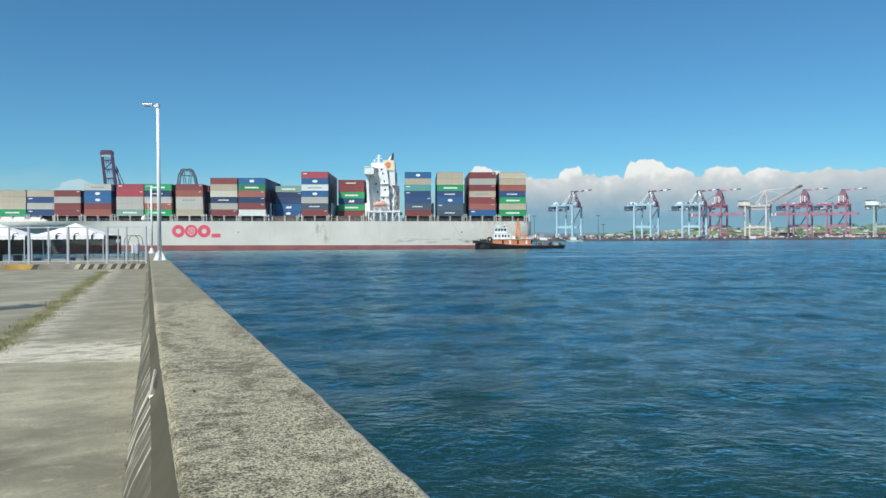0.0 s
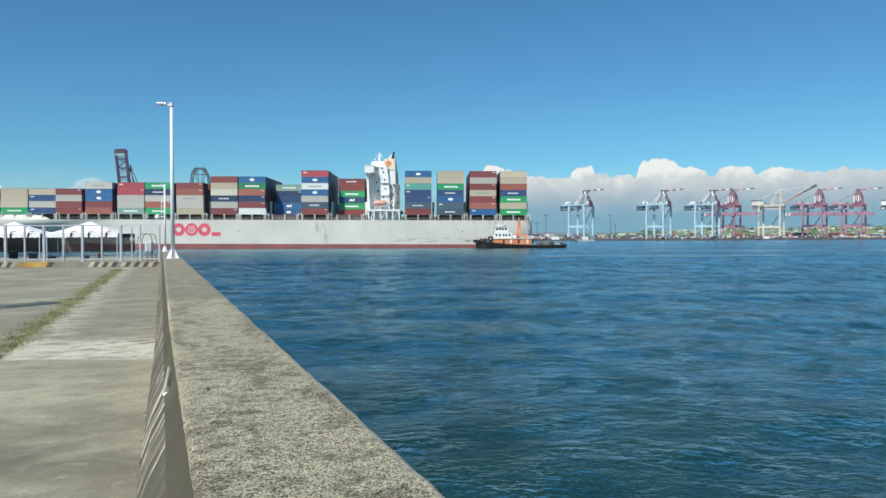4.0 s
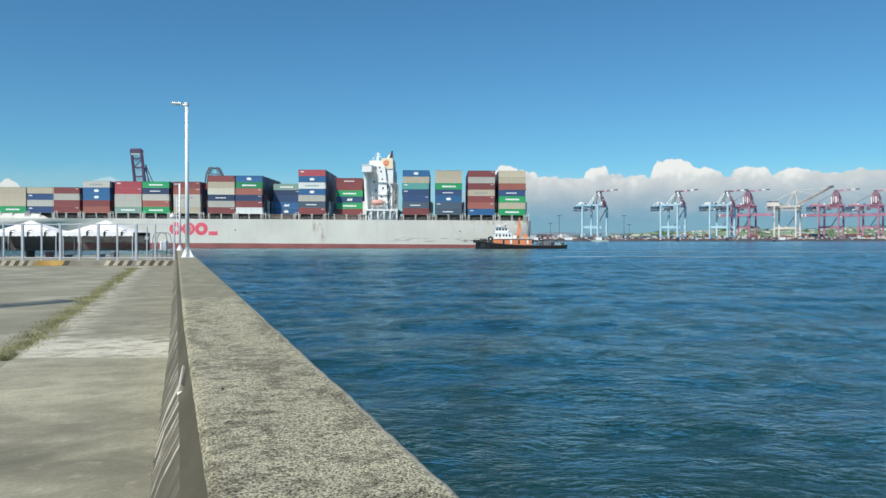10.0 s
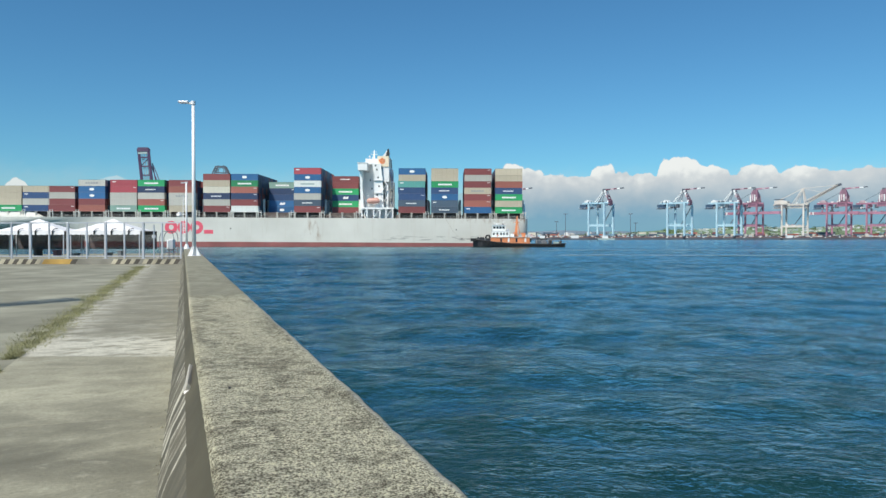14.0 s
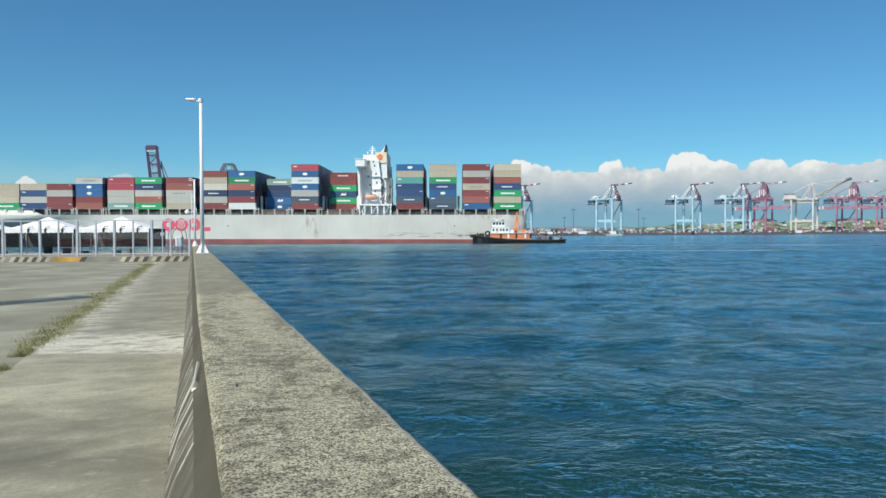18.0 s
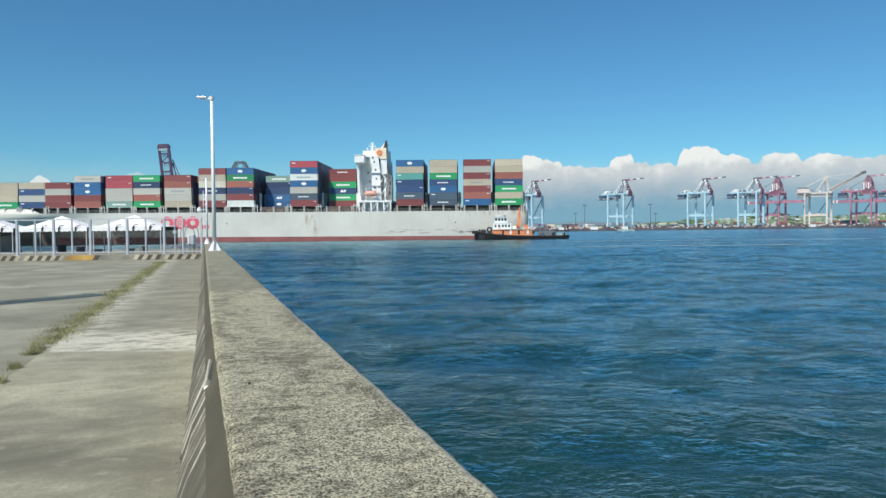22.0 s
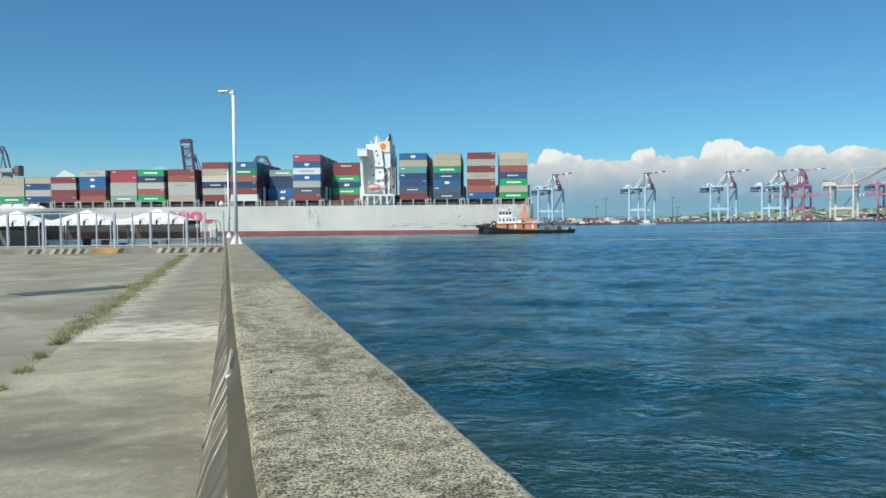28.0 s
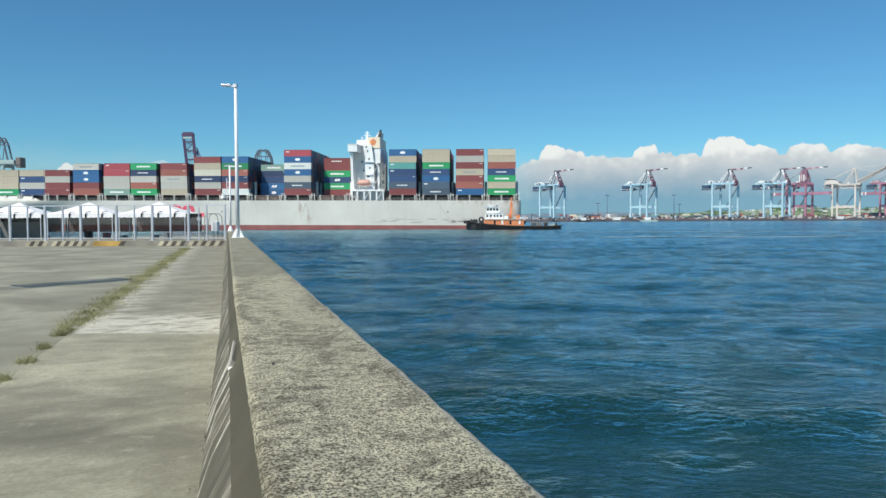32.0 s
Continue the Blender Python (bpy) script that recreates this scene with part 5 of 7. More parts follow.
def tugboat():
    def p(name, geo, mat, label="", **kw):
        return part(name, geo, mat, tug, label, **kw)
    x0 = 13.0                                   # stem; the stern lies 40 m aft
    stations = [(0, 0.15, 3.3), (1.2, 1.6, 3.2), (3, 3.1, 3.0), (6, 4.4, 2.6), (10, 5.0, 2.1), (16, 5.1, 1.6), (24, 5.1, 1.35), (32, 5.0, 1.25), (37, 4.5, 1.35), (39, 3.4, 1.45), (39.8, 1.6, 1.5)]
    pts = []
    for x, half, sheer in stations:
        for side in (-1, 1):
            for z, k in ((-1.0, 0.55), (0.2, 0.88), (sheer, 1.0)):
                pts.append((x0 + x + (0.9 if z < 0 and x < 4 else 0), 5.5 + side * half * k, z))
    g = Geo()
    q = []
    for i in range(len(stations) - 1):
        for side in (0, 1):
            for j in range(2):
                a = i * 6 + side * 3 + j
                q.append((a, a + 6, a + 7, a + 1))
        q.append((i * 6 + 2, i * 6 + 8, i * 6 + 11, i * 6 + 5))
    last = (len(stations) - 1) * 6
    q += [(last, last + 1, last + 4, last + 3), (last + 1, last + 2, last + 5, last + 4), (0, 3, 4, 1), (1, 4, 5, 2)]
    g.add(pts, q)
    p("hull", g, MAT["tug_black"], "black tug hull", smooth=False)
    g = Geo()
    prev = None
    for x, half, sheer in stations:
        c = (x0 + x, 5.5 - half - 0.15, sheer - 0.25)
        if prev:
            g.tube(prev, c, 0.33, 8)
        prev = c
    p("rubbing_strake", g, MAT["rubber"])
    for k in range(19):                         # tyres along the side
        x = 4.6 + k * 1.85
        for (xa, ha, sa), (xb, hb, sb) in zip(stations, stations[1:]):
            if xa <= x < xb:
                u = (x - xa) / (xb - xa)
                half, sheer = ha + (hb - ha) * u, sa + (sb - sa) * u
        g = Geo()
        g.ring((x0 + x, sheer - 0.95), 0.28, 0.62, 5.5 - half - 0.42, 5.5 - half - 0.1, 12)
        p("tyre_fender", g, MAT["rubber"])
    g = Geo()
    for k in range(9):                          # bow pudding fender
        t = radians(-80 + 20 * k)
        g.tube((x0 + 1.2 - 1.7 * math.cos(t), 5.5 + 3.0 * math.sin(t), 2.4), (x0 + 1.2 - 1.7 * math.cos(t), 5.5 + 3.0 * math.sin(t), 3.7), 0.55, 8)
    p("bow_fender", g, MAT["rubber"])
    g = Geo()
    g.box(x0 + 2.5, x0 + 5.0, 2.6, 3.0, 2.9, 3.8)
    p("bulwark", g, MAT["tug_black"])
    g = Geo()
    g.ring((x0 + 6.4, 4.1), 0.5, 1.2, 3.2, 5.0, 14)
    p("winch_drum", g, MAT["black"])
    g = Geo()
    g.box(x0 + 5.4, x0 + 7.6, 3.6, 7.4, 2.2, 3.2)
    p("winch_bed", g, MAT["crane_dark"])
    g = Geo()
    g.box(x0 + 7.6, x0 + 24.4, 2.0, 9.0, 1.2, 4.1)
    p("deckhouse", g, MAT["tug_orange"], "orange deckhouse", bevel=0.08)
    for x in (12.0, 15.2, 18.6, 22.4, 24.6):
        g = Geo()
        g.box(x0 + x - 0.4, x0 + x + 0.4, 1.93, 2.05, 2.0, 3.7)
        p("door", g, MAT["crane_white"] if x in (15.2, 22.4) else MAT["glass"])
    g = Geo()
    g.box(x0 + 7.6, x0 + 24.8, 1.6, 9.4, 4.1, 4.25)
    p("house_top", g, MAT["white"])
    g = Geo()
    g.box(x0 + 8.0, x0 + 15.6, 2.4, 8.6, 4.25, 6.7)
    p("upper_house", g, MAT["white"], "white upper house", bevel=0.06)
    for x in (8.9, 10.4, 12.0, 13.2, 14.6):
        g = Geo()
        g.box(x0 + x - 0.35, x0 + x + 0.35, 2.32, 2.46, 5.1, 6.1)
        p("window", g, MAT["glass"])
    g = Geo()
    g.prism([(x0 + 8.6, 6.7), (x0 + 14.0, 6.7), (x0 + 14.0, 9.3), (x0 + 8.3, 9.3)], 3.0, 8.0)
    house = p("wheelhouse", g, MAT["white"], "white wheelhouse")
    for k, x in enumerate((8.7, 10.0, 11.3, 12.6)):
        g = Geo()
        g.box(x0 + x, x0 + x + 0.95, 2.94, 3.04, 7.8, 8.8)
        part("window", g, MAT["glass"], house)
    g = Geo()
    g.box(x0 + 8.0, x0 + 14.4, 2.7, 8.3, 9.3, 9.5)
    part("roof", g, MAT["white"], house)
    g = Geo()
    for x, z in ((9.4, 10.8), (11.2, 10.4), (13.2, 11.0)):
        g.tube((x0 + x, 5.5, 9.4), (x0 + x, 5.5, z), 0.07, 6)
        g.box(x0 + x - 0.7, x0 + x + 0.7, 5.4, 5.6, z - 0.3, z - 0.15)
    p("aerial", g, MAT["white"])
    g = Geo()
    g.beam((x0 + 18.6, 5.5, 4.2), (x0 + 19.2, 5.5, 13.4), 1.3, 1.3, 0.5)
    g.beam((x0 + 17.7, 5.5, 10.6), (x0 + 20.3, 5.5, 10.6), 0.22)
    g.beam((x0 + 20.6, 5.5, 4.2), (x0 + 19.2, 5.5, 12.0), 0.3)
    p("mast", g, MAT["tug_orange"], "orange lattice mast")
    g = Geo()                                   # wing deck round the wheelhouse
    g.box(x0 + 7.7, x0 + 16.2, 2.2, 8.8, 6.7, 6.82)
    g.box(x0 + 7.7, x0 + 16.2, 2.2, 2.26, 7.65, 7.72)
    p("wing_deck", g, MAT["white"])
    for x, z, w, m in ((14.4, 6.8, 1.1, "galv"), (16.1, 4.3, 1.5, "white"), (20.9, 4.3, 0.9, "black"), (22.2, 4.3, 1.0, "crane_white"), (17.4, 5.4, 1.0, "tug_orange"), (19.9, 4.3, 1.2, "crane_grey"), (23.6, 4.3, 1.5, "galv"), (25.0, 4.3, 0.8, "crane_white"), (9.8, 9.5, 0.8, "crane_white"), (12.6, 9.5, 0.6, "black")):
        g = Geo()
        g.box(x0 + x, x0 + x + w, 3.0, 4.4, z, z + w * 0.8)
        p("deck_locker", g, MAT[m], bevel=0.06)
    for x, w, h, m in ((27.2, 1.6, 1.4, "crane_dark"), (29.4, 2.6, 1.0, "hoop"), (32.8, 1.2, 1.7, "black"), (35.0, 2.0, 0.8, "crane_grey"), (37.4, 0.8, 1.2, "black")):
        g = Geo()
        g.box(x0 + x, x0 + x + w, 3.2, 6.8, 1.3, 1.3 + h)
        p("deck_gear", g, MAT[m], bevel=0.1)
    for x in (2.2, 3.4, 4.4):
        g = Geo()
        g.tube((x0 + x, 3.6, 2.6), (x0 + x, 3.6, 4.3), 0.28, 8)
        g.tube((x0 + x - 0.5, 3.6, 3.9), (x0 + x + 0.5, 3.6, 3.9), 0.16, 8)
        p("bitt", g, MAT["black"])
    for y in (3.4, 7.6):
        g = Geo()
        g.prism([(x0 + 20.8, 4.2), (x0 + 22.4, 4.2), (x0 + 22.6, 6.0), (x0 + 21.2, 6.0)], y - 0.7, y + 0.7)
        p("funnel", g, MAT["tug_orange"])
    g = Geo()
    g.beam((x0 + 27.6, 5.5, 1.8), (x0 + 27.6, 5.5, 6.2), 0.4)
    g.beam((x0 + 27.6, 5.5, 6.2), (x0 + 32.2, 5.5, 4.6), 0.28)
    p("deck_crane", g, MAT["crane_dark"])
    g = Geo()
    g.box(x0 + 28.4, x0 + 31.6, 4, 7, 1.7, 3.0)
    g.ring((x0 + 33.4, 2.7), 0.4, 1.0, 4.2, 6.8, 12)
    p("tow_winch", g, MAT["crane_dark"])
    g = Geo()
    for x in (27.0, 29.5, 32.0, 34.5, 37.0):
        g.box(x0 + x - 0.05, x0 + x + 0.05, 0.6, 0.7, 1.6, 2.9)
    g.box(x0 + 27, x0 + 37, 0.6, 0.7, 2.8, 2.9)
    p("rail", g, MAT["stanchion"])
    for x in (10.5, 19.0, 25.0):
        g = Geo()
        g.ring((x0 + x, 4.8), 0.28, 0.42, 1.5, 1.6, 12)
        p("lifebuoy", g, MAT["emblem_orange"])


tugboat()


# ---- the far shore ----
FAR = 1050.0
LAND = 1.0                        # deck of the far quay
RAIL = -0.9                       # datum of the quay cranes


def far(s, d, z=0.0):
    """A place on the far shore: along the quay and behind its edge."""
    return at(0.992 * s - 3.4, 1.033 * d, z)


def far_land():
    g = Geo()
    for s0, s1, d0, d1 in ((-160, 2600, FAR - 12, 4400), (-2600, -162, 700, 4400)):
        c = [far(s0, d0), far(s1, d0), far(s1, d1), far(s0, d1)]
        g.add([(p.x, p.y, z) for p in c for z in (-8.0, LAND)], [(1, 3, 5, 7), (0, 1, 3, 2), (2, 3, 5, 4), (4, 5, 7, 6), (6, 7, 1, 0)])
    solid("far_quay", g, MAT["land"], "far container quay across the harbour", "quay")
    # the quay's face: wall with painted shade, rusty coping, pale fender heads
    for name, z0, z1, out, m, label in (("wall_far_quay", -8.0, 0.35, 12.5, "quay_far", "concrete face of the far quay with shade in its colour"), ("trim_far_quay", 0.35, LAND + 0.35, 12.8, "quay_edge", "rust-brown coping of the far quay")):
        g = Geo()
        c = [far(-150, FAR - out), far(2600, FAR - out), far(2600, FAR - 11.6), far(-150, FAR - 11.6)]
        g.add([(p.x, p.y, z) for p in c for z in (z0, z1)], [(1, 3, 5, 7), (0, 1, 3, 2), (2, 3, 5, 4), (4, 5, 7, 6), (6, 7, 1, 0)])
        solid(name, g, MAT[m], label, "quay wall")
    g = Geo()
    s, rng = -150, random.Random(3)
    while s < 1100:
        q0, q1 = far(s, FAR - 13.1), far(s + rng.uniform(1.4, 2.4), FAR - 13.1)
        g.beam((q0.x, q0.y, 0.5), (q1.x, q1.y, 0.5), 0.8, rng.uniform(0.8, 1.3))
        s += rng.choice((21, 24, 30))
    solid("quay_fenders", g, MAT["crane_white"], "pale fender heads along the far quay wall", "fenders", "stuff")


far_land()


def far_ranges():
    """Low green bank behind the terminal, and hills with haze painted in blue."""
    rng = random.Random(8)
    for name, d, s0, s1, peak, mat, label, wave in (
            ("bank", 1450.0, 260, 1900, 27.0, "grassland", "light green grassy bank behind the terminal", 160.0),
            ("hill", 4000.0, -900, 3400, 44.0, "hill", "low hills on the horizon with blue haze in their colour", 700.0)):
        n, rows = 160, 6
        v, f = [], []
        for i in range(n + 1):
            s = s0 + (s1 - s0) * i / n
            fade = min(1, (s - s0) / (wave * 1.5), (s1 - s) / (wave * 1.5))
            h = peak * max(0, fade) * (0.72 + 0.32 * noise.noise(Vector((s / wave, d, 0.3))) + 0.16 * noise.noise(Vector((s / wave * 4, d, 1.3))))
            for k in range(rows + 1):
                u = k / rows
                p = far(s, d + (u - 0.5) * wave * 1.2 + 6 * noise.noise(Vector((s / 30, u * 3, 5))), 0)
                v.append((p.x, p.y, LAND - 0.5 + h * math.sin(math.pi * u) ** 0.8))
        for i in range(n):
            for k in range(rows):
                a = i * (rows + 1) + k
                f.append((a, a + rows + 1, a + rows + 2, a + 1))
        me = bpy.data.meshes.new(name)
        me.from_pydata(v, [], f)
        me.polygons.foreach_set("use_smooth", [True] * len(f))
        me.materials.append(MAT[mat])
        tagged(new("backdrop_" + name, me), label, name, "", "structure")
    def bank_height(s, d):
        wave, peak = 160.0, 27.0
        u = (d - 1450.0) / (wave * 1.2) + 0.5
        if not 0 < u < 1:
            return 0.0
        fade = max(0, min(1, (s - 260) / (wave * 1.5), (1900 - s) / (wave * 1.5)))
        h = peak * fade * (0.72 + 0.32 * noise.noise(Vector((s / wave, 1450.0, 0.3))) + 0.16 * noise.noise(Vector((s / wave * 4, 1450.0, 1.3))))
        return max(0.0, h * math.sin(math.pi * u) ** 0.8 - 1.0)
    # scrub and trees: many small leaf clumps
    for name, mat, label, seed in (("far_trees", "leaf", "dark scrub and trees on the far bank", 8), ("far_bushes", "leaf_light", "light green bushes on the far bank", 9)):
        rng = random.Random(seed)
        v, f = [], []
        for i in range(1500):
            s, d = rng.uniform(230, 1650), rng.uniform(1190, 1450)
            dens = noise.noise(Vector((s / 60, d / 50, seed)))
            if dens < 0.0:
                continue
            base = far(s, d, LAND)
            foot = LAND + bank_height(s, d)
            h = rng.uniform(2, 6.5)
            for k in range(12):
                c = Vector((base.x + rng.gauss(0, 2.4), base.y + rng.gauss(0, 2.4), foot + h * rng.uniform(0.1, 1)))
                r = rng.uniform(0.7, 1.6)
                n = len(v)
                for q in range(3):
                    a = rng.random() * 6.28
                    v.append((c.x + r * math.cos(a + q * 2.1), c.y + r * math.sin(a + q * 2.1) * 0.5, c.z + rng.uniform(-r, r)))
                v.append((c.x, c.y, c.z + r))
                f += [(n, n + 1, n + 2), (n, n + 1, n + 3), (n + 1, n + 2, n + 3), (n, n + 2, n + 3)]
        me = bpy.data.meshes.new(name)
        me.from_pydata(v, [], f)
        me.materials.append(MAT[mat])
        tagged(new(name, me), label, "trees", "", "stuff")
    # the low houses and sheds spread over the bank, too small to tell apart
    rng = random.Random(31)
    mats = ["crane_white", "shed", "shed_roof", "leaf_light", "kerb", "crane_grey"]
    g = Geo()
    for i in range(1700):
        s, d = rng.uniform(90, 1650), rng.uniform(1190, 1440)
        if noise.noise(Vector((s / 90, d / 60, 4.4))) < -0.1:
            continue
        w, h = rng.uniform(2, 9), rng.uniform(1.2, 3.4)
        z = LAND + bank_height(s, d)
        p, q = far(s, d), far(s + w, d)
        g.slot = rng.choice((0, 0, 1, 4, 5, 5))
        g.beam((p.x, p.y, z + h / 2), (q.x, q.y, z + h / 2), 8, h)
        g.slot = rng.choice((2, 2, 5, 0))
        g.beam((p.x, p.y, z + h + 0.25), (q.x, q.y, z + h + 0.25), 9, 0.5)
    solid("far_houses", g, [MAT[m] for m in mats], "scattered pale houses and sheds behind the terminal", "houses", "stuff")


far_ranges()


def terminal_yard():
    rng = random.Random(15)
    names = ["maroon", "brick", "maroon", "tan", "grey", "slate", "sage", "cream", "slate"]
    g = Geo()
    for row in range(5):
        s = 120.0
        while s < 1050:
            w = rng.choice((6.1, 12.2, 12.2, 24.4))
            h = rng.choice((0, 0, 1, 1, 2, 3)) if row else rng.choice((0, 0, 1, 1))
            d = FAR + 45 + row * 26
            for k in range(h):
                g.slot = rng.choice((0, 0, 1, 1, 3, 4, 5, 5, 6, 7))
                p = far(s + w / 2, d, 0)
                q0, q1 = far(s, d), far(s + w - 0.6, d)
                g.beam((q0.x, q0.y, LAND + 1.3 + 2.6 * k), (q1.x, q1.y, LAND + 1.3 + 2.6 * k), 7.2, 2.55)
            s += w + rng.uniform(1, 14)
    # trucks, straddle carriers, huts and stores along the quay edge
    extra = ["crane_white", "crane_dark", "crane_blue", "crane_cream", "black"]
    pool = Geo()
    for i in range(900):
        s, d = rng.uniform(105, 1050), FAR + rng.choice((-6, -2, 10, 18, 36, 42))
        w, h = rng.uniform(0.8, 5), rng.uniform(0.6, 2.6) * (2.0 if rng.random() < 0.12 else 1)
        q0, q1 = far(s, d), far(s + w, d)
        pool.slot = rng.choice((0, 1, 1, 2, 3, 3, 4))
        pool.beam((q0.x, q0.y, LAND + h / 2), (q1.x, q1.y, LAND + h / 2), 2.5, h)
    solid("quay_vehicles", pool, [MAT[m] for m in extra], "trucks and stores crowded along the far quay", "vehicles", "stuff")
    ob = solid("yard_containers", g, [BOX[n] for n in names], "stacks of mixed containers on the far terminal", "containers", "stuff")
    # sheds and port buildings
    for s, d, w, h, dep in ((150, 1120, 28, 9, 18), (205, 1160, 20, 12, 20), (320, 1190, 40, 8, 26), (420, 1230, 34, 13, 22), (505, 1200, 36, 8, 30),
                            (640, 1260, 30, 12, 24), (742, 1240, 24, 12, 24), (838, 1270, 32, 12, 30), (950, 1280, 36, 12, 30), (1020, 1200, 30, 12, 20)):
        w, h = w * 0.62, h * 0.6
        t = thing("warehouse", far(s, d, LAND), "pale low warehouse with a shallow pitched roof", "warehouse", "warehouses on the far shore", turn=TURN)
        g = Geo().box(-w / 2, w / 2, 0, dep, 0, h * 0.8)
        part("wall", g, MAT["shed"], t)
        g = Geo().prism([(-w / 2 - 0.6, h * 0.8), (w / 2 + 0.6, h * 0.8), (w / 2 - 1, h * 0.86), (0, h), (-w / 2 + 1, h * 0.86)], -0.6, dep + 0.6)
        part("roof", g, MAT["shed_roof"], t)
        for k in range(max(2, int(w / 12))):
            x = -w / 2 + (k + 0.5) * w / max(2, int(w / 12))
            g = Geo().box(x - 2.2, x + 2.2, -0.15, 0.1, 0, h * 0.5)
            part("door", g, MAT["bar_grey"], t)
    # storage tanks
    for s, d, r, h in ((176, 1150, 5, 7), (196, 1148, 4.5, 6.5), (235, 1160, 4, 8)):
        t = thing("storage_tank", far(s, d, LAND), "white round storage tank with a domed top", "tank", "tanks on the far shore")
        g = Geo().tube((0, 0, 0), (0, 0, h), r, 24)
        part("shell", g, MAT["crane_white"], t, smooth=False)
        g = Geo().tube((0, 0, h), (0, 0, h + 1.4), r, 24, r * 0.3)
        part("roof", g, MAT["shed_roof"], t)
    # floodlight masts
    for s, h in ((184, 36), (170, 24), (285, 36), (293, 22), (478, 33), (120, 30), (905, 34)):
        t = thing("floodlight_mast", far(s, FAR + 40, LAND), "tall grey floodlight mast on the far terminal", "light mast", "floodlight masts")
        g = Geo().tube((0, 0, 0), (0, 0, h), 0.5, 8, 0.3)
        part("pole", g, MAT["crane_dark"], t)
        a = AX * 3.0
        g = Geo().beam(-a + Vector((0, 0, h)), a + Vector((0, 0, h)), 0.9, 1.0)
        part("lamp_bar", g, MAT["crane_dark"], t)
    # moored workboats and small craft under the quay
    for s, ln, m in ((188, 34, "crane_dark"), (232, 26, "crane_grey"), (140, 22, "tug_black"), (500, 26, "crane_dark")):
        t = thing("workboat", far(s, FAR - 26, WATER), "small dark workboat moored at the far quay", "boat", "workboats at the far quay", turn=TURN)
        g = Geo().prism([(-ln / 2, 2.6), (-ln / 2 + 2, -0.5), (ln / 2 - 1, -0.5), (ln / 2, 2.0)], -3, 3)
        part("hull", g, MAT[m], t)
        g = Geo().box(-ln * 0.2, ln * 0.12, -2, 2, 2.2, 6.2)
        part("cabin", g, MAT["crane_white"], t)
        part("mast", Geo().beam((ln * 0.05, 0, 6), (ln * 0.05, 0, 12), 0.4), MAT["crane_dark"], t)
        part("derrick", Geo().beam((ln * 0.2, 0, 2), (ln * 0.3, 0, 9), 0.35), MAT["crane_dark"], t)


terminal_yard()


def crane_legs(t, mat, gauge=27.0, base=24.0, top=47.0, leg=2.2):
    for a in (0, gauge):
        for b in (0, base):
            g = Geo().box(a - leg / 2, a + leg / 2, b - leg / 2, b + leg / 2, 3.4, top)
            part("leg", g, mat, t)
            g = Geo().box(a - 1.4, a + 1.4, b - 3.5, b + 3.5, 1.92, 3.9)
            part("bogie", g, MAT["crane_dark"], t)
    for a in (0, gauge):
        g = Geo().box(a - leg * 0.4, a + leg * 0.4, 0, base, top - 3, top)
        part("top_beam", g, mat, t)
        g = Geo().box(a - leg * 0.4, a + leg * 0.4, 0, base, 4.2, 6.4)
        part("sill_beam", g, mat, t)
    for b in (0, base):
        g = Geo().box(0, gauge, b - leg * 0.35, b + leg * 0.35, 16.4, 18.8)
        part("portal_beam", g, mat, t)
    g = Geo().beam((gauge * 0.35, base, 18.8), (gauge - 1, base, top - 4), 1.0)
    part("brace", g, MAT["crane_dark"], t)
    for x, y, z in ((gauge * 0.5, -0.8, 19.4), (gauge * 0.5, base + 0.8, 19.4)):
        g = Geo().box(x - gauge * 0.5, x + gauge * 0.5, y - 0.15, y + 0.15, z, z + 0.3)
        part("handrail", g, mat, t)


def taller(t, k):
    """Raise all that stands over the rails."""
    for ob in t.children:
        for v in ob.data.vertices:
            v.co.z = 1.92 + (v.co.z - 1.92) * k


def machinery(t, rng, x0, x1, z, mats, n):
    """Winches, cabinets and rails crowded along the girder."""
    for k in range(n):
        x, y = rng.uniform(x0, x1), rng.uniform(6.5, 16)
        w, h = rng.uniform(0.9, 3.2), rng.uniform(0.8, 2.6)
        g = Geo().box(x - w / 2, x + w / 2, y - 1.2, y + 1.2, z, z + h)
        part("cabinet", g, MAT[rng.choice(mats)], t)


